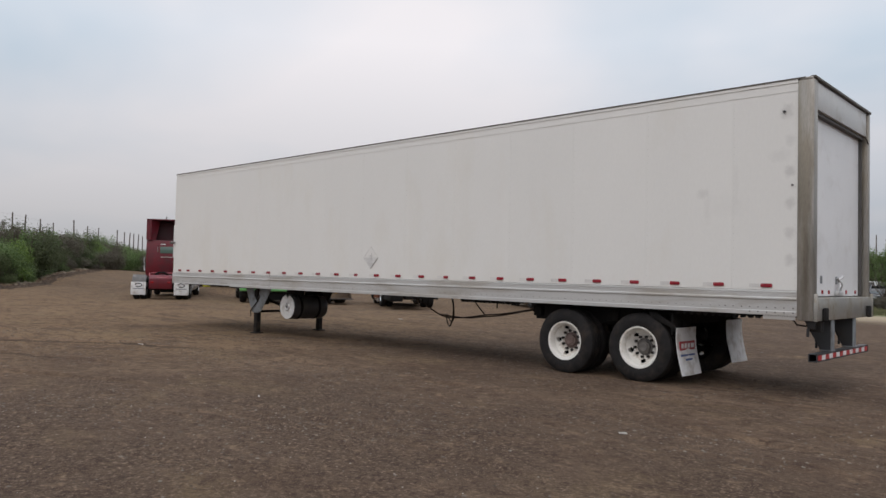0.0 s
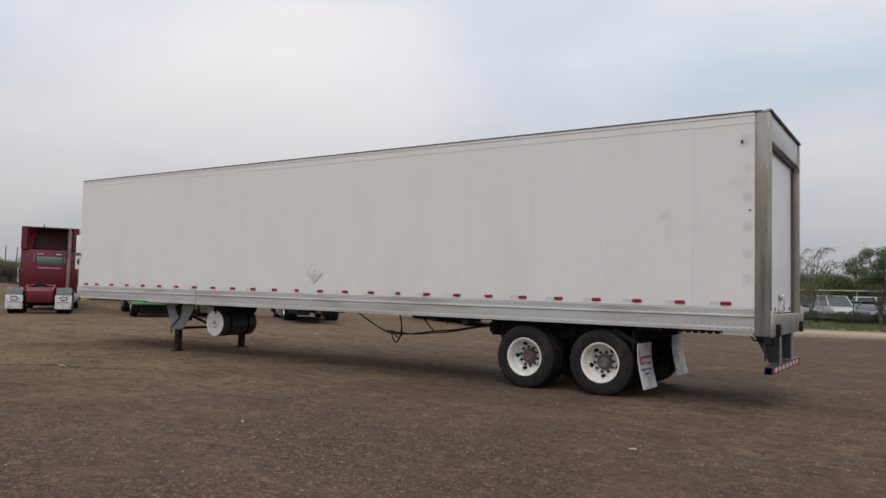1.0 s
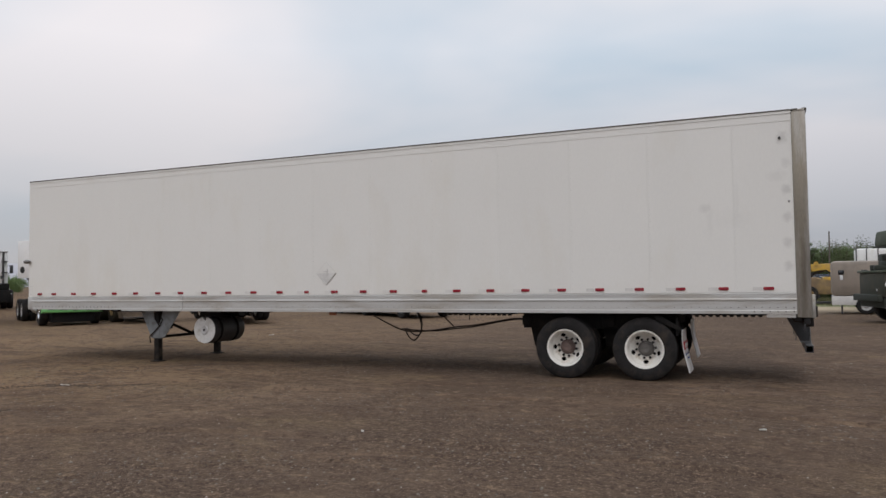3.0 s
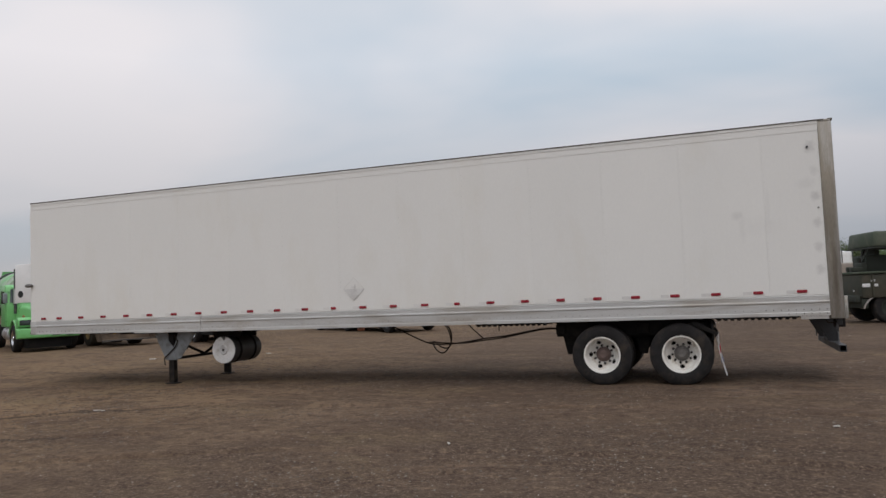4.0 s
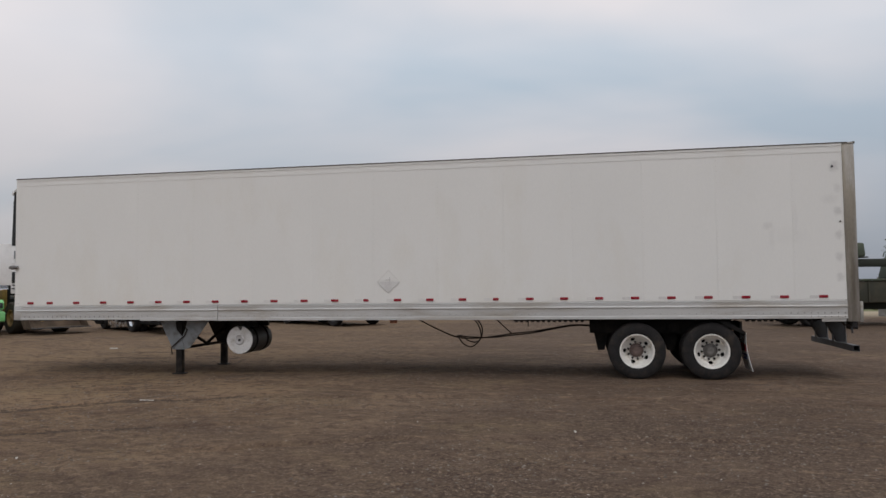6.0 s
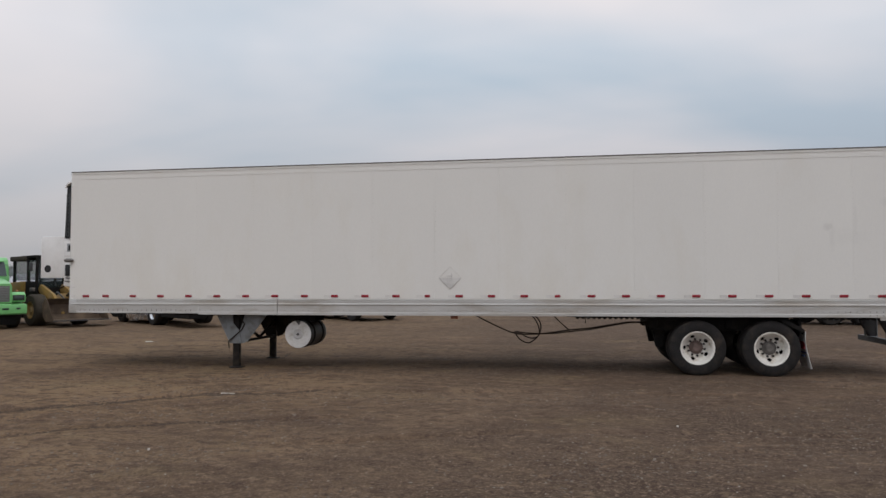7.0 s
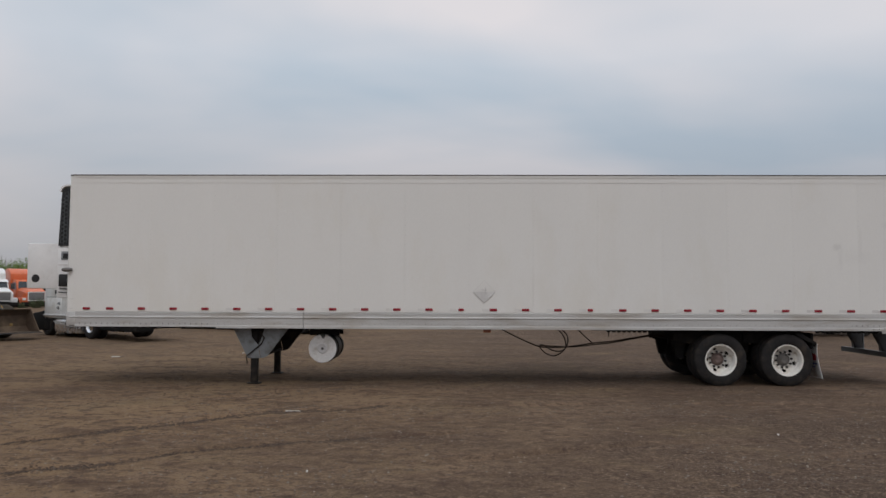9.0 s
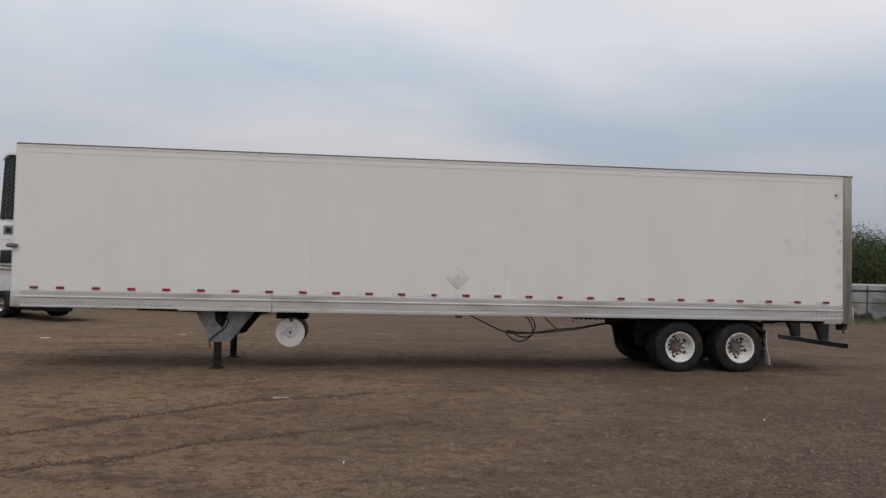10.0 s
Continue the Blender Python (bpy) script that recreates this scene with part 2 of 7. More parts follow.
M["truck_red"] = mat("truck_red", (0.135, 0.004, 0.013), 0.42, var=0.15, scale=2, stain=(0.085, 0.012, 0.018), amount=0.45, sscale=1.6, coat=0.2)
M["truck_green"] = mat("truck_green", (0.18, 0.50, 0.175), 0.35, var=0.07, scale=2, stain=(0.13, 0.43, 0.12), amount=0.2, coat=0.3)
M["drum_green"] = mat("drum_green", (0.17, 0.44, 0.16), 0.6, var=0.12, scale=1.5, stain=(0.33, 0.36, 0.30), amount=0.62, sscale=1.1, bump=0.1)
M["drum_rim"] = mat("drum_rim", (0.40, 0.55, 0.38), 0.6, var=0.12, scale=3)
M["truck_orange"] = mat("truck_orange", (0.62, 0.13, 0.035), 0.35, var=0.08, scale=2, coat=0.3)
M["chrome"] = mat("chrome", (0.72, 0.72, 0.73), 0.18, 1.0, var=0.06, scale=6)
M["chrome_dull"] = mat("chrome_dull", (0.74, 0.74, 0.75), 0.24, 0.85, var=0.12, scale=4, stain=(0.5, 0.48, 0.45), amount=0.3, sscale=3)
M["alu_dull"] = mat("alu_dull", (0.60, 0.60, 0.60), 0.38, 0.7, var=0.1, scale=5)
M["glass_dark"] = glass_mat("glass_dark", (0.015, 0.018, 0.02))
M["glass_green"] = glass_mat("glass_green", (0.10, 0.16, 0.135), 0.1)
M["glass_cab"] = glass_mat("glass_cab", (0.04, 0.055, 0.055), 0.06)


def clear_pane():
    m = bpy.data.materials.new("glass_pane")
    m.use_nodes = True
    b = m.node_tree.nodes["Principled BSDF"]
    b.inputs["Base Color"].default_value = (0.03, 0.045, 0.045, 1)
    b.inputs["Roughness"].default_value = 0.04
    b.inputs["Alpha"].default_value = 0.45
    return m


M["glass_pane"] = clear_pane()
M["lens_red"] = mat("lens_red", (0.30, 0.012, 0.016), 0.25, var=0.1, scale=12)
M["lens_clear"] = mat("lens_clear", (0.72, 0.73, 0.73), 0.15, var=0.05, scale=12)
M["loader_yellow"] = mat("loader_yellow", (0.24, 0.145, 0.03), 0.65, var=0.2, scale=3, stain=(0.20, 0.14, 0.07), amount=0.5, sscale=2)
M["bucket_rust"] = mat("bucket_rust", (0.066, 0.044, 0.029), 0.85, 0.1, var=0.2, scale=2.5, stain=(0.12, 0.085, 0.055), amount=0.5, sscale=1.8, bump=0.2)
M["tyre_mud"] = mat("tyre_mud", (0.052, 0.045, 0.036), 0.95, var=0.25, scale=5, bump=0.4, bscale=30)
M["army_green"] = mat("army_green", (0.048, 0.062, 0.038), 0.7, var=0.15, scale=2, stain=(0.082, 0.09, 0.06), amount=0.35, sscale=2.5)
# olive darkened to brown: the shade on the bed's lower body, in colour
M["army_shade"] = mat("army_shade", (0.040, 0.041, 0.027), 0.8, var=0.2, scale=2, stain=(0.062, 0.054, 0.038), amount=0.5, sscale=2)
M["army_dark"] = mat("army_dark", (0.022, 0.026, 0.018), 0.75, var=0.2, scale=3)
M["tan_paint"] = mat("tan_paint", (0.27, 0.225, 0.185), 0.6, var=0.08, scale=2, stain=(0.20, 0.17, 0.14), amount=0.35)
M["machine_yellow"] = mat("machine_yellow", (0.55, 0.33, 0.03), 0.5, var=0.12, scale=2, stain=(0.33, 0.21, 0.07), amount=0.4)
M["machine_brown"] = mat("machine_brown", (0.20, 0.135, 0.075), 0.7, var=0.2, scale=2, stain=(0.30, 0.2, 0.08), amount=0.4)
M["bright_yellow"] = mat("bright_yellow", (0.62, 0.58, 0.06), 0.5, var=0.1, scale=5)
M["canopy_yellow"] = mat("canopy_yellow", (0.62, 0.56, 0.12), 0.6, var=0.1, scale=5)
M["wood_post"] = mat("wood_post", (0.12, 0.10, 0.085), 0.85, var=0.25, scale=4, stretch=(1, 1, 0.2), bump=0.3)
M["rail_tan"] = mat("rail_tan", (0.58, 0.54, 0.42), 0.7, var=0.15, scale=2)
M["wire"] = mat("wire", (0.20, 0.19, 0.18), 0.5, 0.6, var=0.1)
M["wall_grey"] = mat("wall_grey", (0.33, 0.325, 0.315), 0.8, var=0.25, scale=0.8, stain=(0.17, 0.165, 0.15), amount=0.5, sscale=0.7)
M["rail_white"] = mat("rail_white", (0.55, 0.55, 0.53), 0.6, var=0.1, scale=3)
M["bark"] = mat("bark", (0.11, 0.088, 0.068), 0.9, var=0.25, scale=6, bump=0.4, stretch=(1, 1, 0.3))
M["leaf_mid"] = island_mat("leaf_mid", (0.11, 0.165, 0.065), (0.2, 0.275, 0.11), 0.7, 0.45)
M["leaf_bright"] = island_mat("leaf_bright", (0.12, 0.185, 0.05), (0.21, 0.3, 0.085), 0.7, 0.45)
M["leaf_dark"] = island_mat("leaf_dark", (0.07, 0.085, 0.043), (0.125, 0.145, 0.075), 0.7, 0.35)
M["leaf_grey"] = island_mat("leaf_grey", (0.1, 0.09, 0.068), (0.165, 0.15, 0.115), 0.85, 0.3)
M["leaf_pale"] = island_mat("leaf_pale", (0.13, 0.14, 0.055), (0.26, 0.25, 0.13), 0.8, 0.25)
M["leaf_tree"] = island_mat("leaf_tree", (0.09, 0.125, 0.06), (0.18, 0.22, 0.115), 0.75, 0.3)
M["leaf_hedge"] = island_mat("leaf_hedge", (0.066, 0.088, 0.038), (0.135, 0.165, 0.076), 0.8, 0.3)
M["grass"] = island_mat("grass", (0.075, 0.09, 0.04), (0.185, 0.17, 0.095), 0.85, 0.2)
M["stones"] = island_mat("stones", (0.07, 0.054, 0.043), (0.22, 0.19, 0.155), 0.9)
M["dark_soil"] = island_mat("dark_soil", (0.05, 0.035, 0.026), (0.10, 0.07, 0.05), 0.95)
M["litter"] = mat("litter", (0.47, 0.45, 0.40), 0.8, var=0.12, scale=20)
M["chips"] = island_mat("chips", (0.18, 0.15, 0.12), (0.4, 0.36, 0.31), 0.85)
M["clods"] = island_mat("clods", (0.075, 0.051, 0.038), (0.15, 0.105, 0.075), 0.95)
M["debris"] = island_mat("debris", (0.10, 0.078, 0.055), (0.26, 0.21, 0.15), 0.9)


def ground_mat():
    m = bpy.data.materials.new("yard_dirt")
    m.use_nodes = True
    n, l = m.node_tree.nodes, m.node_tree.links
    b = n["Principled BSDF"]
    b.inputs["Roughness"].default_value = 0.9
    b.inputs["Specular IOR Level"].default_value = 0.08
    co = n.new("ShaderNodeTexCoord")

    def tex(scale, detail=5.0, rough=0.6, stretch=(1, 1, 1), turn=0.0, warp=0.0):
        mp = n.new("ShaderNodeMapping")
        mp.inputs["Scale"].default_value = stretch
        mp.inputs["Rotation"].default_value = (0, 0, radians(turn))
        l.new(co.outputs["Object"], mp.inputs[0])
        t = n.new("ShaderNodeTexNoise")
        t.inputs["Scale"].default_value, t.inputs["Detail"].default_value = scale, detail
        t.inputs["Roughness"].default_value, t.inputs["Distortion"].default_value = rough, warp
        l.new(mp.outputs[0], t.inputs["Vector"])
        return t.outputs[0]

    def ramp(src, a, z):
        r = n.new("ShaderNodeMapRange")
        r.inputs["From Min"].default_value, r.inputs["From Max"].default_value = a, z
        l.new(src, r.inputs[0])
        return r.outputs[0]

    def mix(fac, a, c):
        x = n.new("ShaderNodeMix")
        x.data_type = "RGBA"
        l.new(fac, x.inputs[0])
        for i, v in ((6, a), (7, c)):
            if isinstance(v, tuple):
                x.inputs[i].default_value = (*v, 1)
            else:
                l.new(v, x.inputs[i])
        return x.outputs[2]

    def mul(a, c):
        k = n.new("ShaderNodeMath")
        k.operation = "MULTIPLY"
        l.new(a, k.inputs[0])
        if isinstance(c, float):
            k.inputs[1].default_value = c
        else:
            l.new(c, k.inputs[1])
        return k.outputs[0]

    # packed grey-brown dirt, turning ochre towards the far end of the yard
    sx = n.new("ShaderNodeSeparateXYZ")
    l.new(co.outputs["Object"], sx.inputs[0])
    west = ramp(sx.outputs[0], -7.5, -15.0)
    broad = ramp(tex(0.30, 6, 0.6, (0.6, 1, 1), 12), 0.36, 0.64)
    base = mix(broad, (0.102, 0.070, 0.049), (0.181, 0.126, 0.089))
    base = mix(mul(west, 0.9), base, mix(broad, (0.192, 0.124, 0.072), (0.267, 0.177, 0.100)))
    # drawn-out streaks left by turning wheels
    base = mix(mul(ramp(tex(1.5, 8, 0.68, (0.5, 1, 1), 20, 0.4), 0.50, 0.62), 0.8), base, (0.097, 0.062, 0.042))
    base = mix(mul(ramp(tex(2.0, 8, 0.68, (0.5, 1, 1), 14, 0.5), 0.53, 0.64), 0.7), base, (0.209, 0.140, 0.091))
    # sandy patches
    base = mix(mul(ramp(tex(0.8, 7, 0.62, (0.6, 1, 1), 10, 0.5), 0.54, 0.67), 0.75), base, (0.209, 0.148, 0.085))
    # loose gritty patches of dark gravel, thinning out between
    patch = tex(0.55, 7, 0.66, (0.7, 1, 1), -14, 0.4)
    loose = n.new("ShaderNodeMath")
    loose.operation = "MULTIPLY_ADD"
    l.new(mul(ramp(sx.outputs[1], 6.5, 1.5), 1.0), loose.inputs[0])
    loose.inputs[1].default_value = 0.14
    l.new(patch, loose.inputs[2])
    calm = ramp(sx.outputs[0], -14.0, -8.0)
    grit = mul(ramp(loose.outputs[0], 0.42, 0.62), ramp(calm, -0.35, 1.0))
    base = mix(mul(grit, 0.62), base, (0.073, 0.052, 0.038))
    base = mix(mul(ramp(sx.outputs[1], 13.0, 20.0), 0.35), base, (0.085, 0.063, 0.047))
    # clods and hollows: mottling with dark pits and lit tops put into the colour
    base = mix(mul(ramp(tex(4.5, 9, 0.72, (0.75, 1, 1), -6, 0.2), 0.52, 0.60), 0.75), base, (0.067, 0.043, 0.032))
    base = mix(mul(ramp(tex(5.5, 9, 0.72, (0.75, 1, 1), 31, 0.2), 0.54, 0.61), 0.66), base, (0.221, 0.153, 0.100))
    base = mix(mul(mul(ramp(tex(13.0, 9, 0.75, (0.9, 1, 1), 8), 0.48, 0.56), grit), 0.85), base, (0.059, 0.039, 0.030))
    base = mix(mul(ramp(tex(9.0, 9, 0.75, (0.85, 1, 1), 14), 0.54, 0.61), 0.78), base, (0.064, 0.041, 0.031))
    base = mix(mul(mul(ramp(tex(24.0, 6, 0.75, (1, 1, 1), 30), 0.53, 0.62), grit), 0.85), base, (0.259, 0.188, 0.135))
    base = mix(mul(ramp(tex(36.0, 6, 0.75), 0.51, 0.60), 0.5), base, (0.059, 0.039, 0.030))
    base = mix(mul(ramp(tex(62.0, 5, 0.75, (1, 1, 1), 40), 0.60, 0.66), 0.7), base, (0.352, 0.264, 0.190))
    # the verge beyond the yard: a sandy edge, then rough grass
    sp = n.new("ShaderNodeSeparateXYZ")
    l.new(co.outputs["Object"], sp.inputs[0])
    wob = n.new("ShaderNodeMath")
    wob.operation = "MULTIPLY_ADD"
    l.new(tex(0.25, 5), wob.inputs[0])
    wob.inputs[1].default_value = 5.0
    l.new(sp.outputs[1], wob.inputs[2])
    east = ramp(sp.outputs[0], -30.0, -24.0)
    base = mix(mul(ramp(wob.outputs[0], 34.0, 40.0), east), base, (0.37, 0.305, 0.22))
    base = mix(mul(ramp(wob.outputs[0], 42.0, 43.5), east), base, mix(ramp(tex(1.2, 6), 0.4, 0.65), (0.12, 0.14, 0.065), (0.21, 0.20, 0.115)))
    l.new(base, b.inputs["Base Color"])
    bp = n.new("ShaderNodeBump")
    bp.inputs["Strength"].default_value, bp.inputs["Distance"].default_value = 0.7, 0.04
    ad = n.new("ShaderNodeMath")
    ad.operation = "ADD"
    l.new(tex(9.0, 9, 0.78), ad.inputs[0])
    l.new(mul(tex(90.0, 4, 0.7), 0.35), ad.inputs[1])
    l.new(ad.outputs[0], bp.inputs["Height"])
    l.new(bp.outputs[0], b.inputs["Normal"])
    return m


M["ground"] = ground_mat()
# dusty rubber and black chassis paint hardly shine
for nm in ("rubber", "tread", "frame_black", "leg_black", "tyre_mud", "hose"):
    M[nm].node_tree.nodes["Principled BSDF"].inputs["Specular IOR Level"].default_value = 0.12


# ---------------- mesh helpers ----------------
def mesh_of(name, bm, m, sharp=32):
    me = bpy.data.meshes.new(name)
    bmesh.ops.recalc_face_normals(bm, faces=bm.faces)
    for f in bm.faces:
        f.smooth = True
    lim = radians(sharp)
    for e in bm.edges:
        if len(e.link_faces) != 2 or e.calc_face_angle(3.0) > lim:
            e.smooth = False
    bm.to_mesh(me)
    bm.free()
    me.materials.append(M[m])
    return me


def part(name, shape, m, parent, label="", at=None):
    """One mesh object under a thing or a part. shape: a bmesh, or a mesh to share."""
    me = shape if isinstance(shape, bpy.types.Mesh) else mesh_of(name, shape, m)
    ob = new(name, me)
    ob.parent = parent
    if at is not None:
        ob.matrix_basis = at
    if label:
        ob["label"] = label
    return ob


def thing(name, m, label, category, group="", kind=""):
    ob = new(name)
    ob.empty_display_size = 0.2
    ob.matrix_basis = m
    return tagged(ob, label, category, group, kind)


def solid(name, bm, m, at, label, category, group="", kind=""):
    ob = new(name, mesh_of(name, bm, m))
    ob.matrix_basis = at
    return tagged(ob, label, category, group, kind)


def B():
    return bmesh.new()


def box(bm, x0, x1, y0, y1, z0, z1, bev=0.0, top=None):
    """A box; top: (x0, x1, y0, y1) of its upper face where it tapers."""
    t = top or (x0, x1, y0, y1)
    vs = [bm.verts.new(p) for p in ((x0, y0, z0), (x1, y0, z0), (x1, y1, z0), (x0, y1, z0), (t[0], t[2], z1), (t[1], t[2], z1), (t[1], t[3], z1), (t[0], t[3], z1))]
    fs = [bm.faces.new([vs[i] for i in q]) for q in ((3, 2, 1, 0), (4, 5, 6, 7), (0, 1, 5, 4), (1, 2, 6, 5), (2, 3, 7, 6), (3, 0, 4, 7))]
    if bev:
        es = list({e for f in fs for e in f.edges})
        bmesh.ops.bevel(bm, geom=es, offset=bev, segments=2, profile=0.5, affect="EDGES", clamp_overlap=True)
    return bm


def prism(bm, pts, y0, y1, bev=0.0, y0b=None, y1b=None):
    """A polygon in x and z, drawn out along y."""
    a = [bm.verts.new((x, y0, z)) for x, z in pts]
    c = [bm.verts.new((x, y1, z)) for x, z in pts]
    k = len(pts)
    fs = [bm.faces.new(a), bm.faces.new(c[::-1])]
    for i in range(k):
        fs.append(bm.faces.new((a[i], c[i], c[(i + 1) % k], a[(i + 1) % k])))
    if bev:
        es = list({e for f in fs for e in f.edges})
        bmesh.ops.bevel(bm, geom=es, offset=bev, segments=2, profile=0.5, affect="EDGES", clamp_overlap=True)
    return bm


def tube(bm, pts, r, seg=8, r_end=None, caps=True):
    """A round bar along a line of points."""
    pts = [Vector(p) for p in pts]
    rings, up = [], None
    for i, p in enumerate(pts):
        d = (pts[min(i + 1, len(pts) - 1)] - pts[max(i - 1, 0)]).normalized()
        if up is None:
            up = d.orthogonal().normalized()
        up = (up - d * up.dot(d)).normalized()
        side = d.cross(up)
        rr = r if r_end is None else r + (r_end - r) * i / (len(pts) - 1)
        rings.append([bm.verts.new(p + (up * math.cos(2 * math.pi * k / seg) + side * math.sin(2 * math.pi * k / seg)) * rr) for k in range(seg)])
    for a, c in zip(rings, rings[1:]):
        for k in range(seg):
            bm.faces.new((a[k], a[(k + 1) % seg], c[(k + 1) % seg], c[k]))
    if caps:
        bm.faces.new(rings[0][::-1])
        bm.faces.new(rings[-1])
    return bm


def lathe(bm, prof, seg=32, axis="y", c=(0, 0, 0), closed=False):
    """A profile of (radius, height) turned about an axis through c."""
    rings = []
    for r, h in prof:
        ring = []
        for k in range(seg):
            a = 2 * math.pi * k / seg
            u, v = r * math.cos(a), r * math.sin(a)
            p = {"y": (u, h, v), "x": (h, u, v), "z": (u, v, h)}[axis]
            ring.append(bm.verts.new((p[0] + c[0], p[1] + c[1], p[2] + c[2])))
        rings.append(ring)
    pairs = list(zip(rings, rings[1:])) + ([(rings[-1], rings[0])] if closed else [])
    for a, d in pairs:
        for k in range(seg):
            bm.faces.new((a[k], a[(k + 1) % seg], d[(k + 1) % seg], d[k]))
    if not closed:
        for ring in (rings[0], rings[-1]):
            try:
                bm.faces.new(ring)
            except ValueError:
                pass
    return bm


def arc(cx, cz, r, a0, a1, k):
    return [(cx + r * math.cos(radians(a0 + (a1 - a0) * i / k)), cz + r * math.sin(radians(a0 + (a1 - a0) * i / k))) for i in range(k + 1)]


SHARED = {}


def shared(key, make, m):
    if key not in SHARED:
        SHARED[key] = mesh_of(key, make(), m)
    return SHARED[key]


# ---------------- ground ----------------
def axis_steps(lo, hi, step, far, grow):
    mid = list(np.arange(lo, hi + 1e-6, step))
    up, d, x = [], step, hi
    while x < far:
        d *= grow
        x += d
        up.append(x)
    down, d, x = [], step, lo
    while x > -far:
        d *= grow
        x -= d
        down.append(x)
    return down[::-1] + mid + up


BANK_A, BANK_B = Vector((-54, 12.5)), Vector((-122, 54))


def bank(x, y):
    """Signed distance from the foot of the bank along the scrub, positive beyond it."""
    d = (BANK_B - BANK_A).normalized()
    p = Vector((x, y)) - BANK_A
    return -(d.x * p.y - d.y * p.x)


# narrow wheel ruts that swing across the yard
RUTS = (
    ((-16.6, 2.25), (-15.69, 2.64), (-15.3, 2.86), (-14.92, 2.95), (-14.49, 3.29), (-13.94, 3.85), (-13.31, 4.14), (-12.4, 4.5), (-11.0, 4.9)),
    ((-17.2, 3.6), (-16.01, 4.41), (-15.45, 4.89), (-14.47, 5.92), (-13.91, 6.38), (-12.83, 6.64), (-11.83, 7.37)),
    ((-11.5, 3.2), (-9.0, 4.2), (-6.5, 4.6), (-3.0, 4.4)),
    ((-12.0, 6.9), (-9.0, 7.3), (-5.0, 7.4), (-1.0, 6.8)),
)


def seg_dist(x, y, a, b):
    """Distance from a point to the stretch a-b on the plan."""
    ux, uy = b[0] - a[0], b[1] - a[1]
    u = max(0.0, min(1.0, ((x - a[0]) * ux + (y - a[1]) * uy) / (ux * ux + uy * uy)))
    return math.hypot(x - a[0] - u * ux, y - a[1] - u * uy)


def height(x, y):
    near = max(0.0, 1 - max(0, abs(x + 9) - 22) / 20) * max(0.0, 1 - max(0, abs(y - 3) - 20) / 20)
    grit = max(0.0, min(1.0, 0.5 + 1.6 * noise.noise((x * 0.45, y * 0.7, 21))))
    h = 0.024 * noise.noise((x * 0.35, y * 0.6, 0)) + 0.014 * noise.noise((x * 1.3, y * 1.9, 3))
    h += (0.006 + 0.012 * grit) * noise.noise((x * 2.9, y * 4.3, 7)) + 0.012 * grit * noise.noise((x * 6.1, y * 8.7, 11))
    for pts in RUTS:
        d = min(seg_dist(x, y, a, b) for a, b in zip(pts, pts[1:]))
        if d < 0.30:
            worn = max(0.0, 0.65 + 1.1 * noise.noise((x * 0.9, y * 0.9, pts[0][0])))
            d += 0.03 * noise.noise((x * 2, y * 2, 5))
            h += worn * (-0.045 * max(0.0, 1 - d / 0.10) + 0.008 * max(0.0, 1 - abs(d - 0.17) / 0.08))
    h *= 0.25 + 0.75 * near
    # even ground under the parked trailer
    flat = max(0.0, min(1.0, 1 - max(abs(x + 10.6) - 8.6, abs(y - 10.9) - 1.7, 0) / 1.5))
    h *= 1 - 0.85 * flat
    v = max(0.0, min(1.0, (-11.5 - x) / 3)) * max(0.0, min(1.0, (x + 24) / 4)) * max(0.0, min(1.0, (14 - y) / 2)) * max(0.0, min(1.0, (y - 6) / 2))
    h -= 0.035 * v
    if x < -40 and y > -30:
        u = max(0.0, min(1.0, (math.hypot(x, y) - 56) / 50)) * max(0.0, min(1.0, (y + 30) / 25))
        h += 1.15 * u * u * (3 - 2 * u)
    if x < -30:
        u = max(0.0, min(1.0, (-37 - x) / 4)) * max(0.0, min(1.0, (y - 20.8) / 2.2)) * max(0.0, min(1.0, (42 - y) / 8))
        h += 0.42 * u * u * (3 - 2 * u)
        s = -bank(x, y)
        if s > -3:
            h += 0.45 * min(1.0, (s + 3) / 5) + 0.35 * noise.noise((x * 0.3, y * 0.3, 9)) * min(1.0, (s + 3) / 3)
    return h


gx, gy = axis_steps(-20, 3, 0.065, 2600, 1.065), axis_steps(-0.5, 12.5, 0.05, 2600, 1.065)
gv = [(x, y, height(x, y)) for y in gy for x in gx]
nx = len(gx)
gf = [(j * nx + i, j * nx + i + 1, (j + 1) * nx + i + 1, (j + 1) * nx + i) for j in range(len(gy) - 1) for i in range(nx - 1)]
g_mesh = bpy.data.meshes.new("ground")
g_mesh.from_pydata(gv, [], gf)
g_mesh.polygons.foreach_set("use_smooth", [True] * len(gf))
g_mesh.materials.append(M["ground"])
ground = tagged(new("ground", g_mesh), "brown packed dirt and gravel yard with pale wheel tracks", "ground", kind="structure")

# ---------------- the trailer ----------------
XR, XF, YN, YF, ZT = -2.55, -18.595, 9.63, 12.22, 4.0
YC = (YN + YF) / 2
ORG = Vector(((XR + XF) / 2, YC, 0))
trailer = thing("box_trailer", Matrix.Translation(ORG), "long white refrigerated box trailer parked on its landing gear", "trailer")


def tpart(name, bm, m, label="", parent=None):
    """A part of the trailer, built in place."""
    bmesh.ops.translate(bm, verts=bm.verts, vec=-ORG)
    return part(name, bm, m, parent or trailer, label)


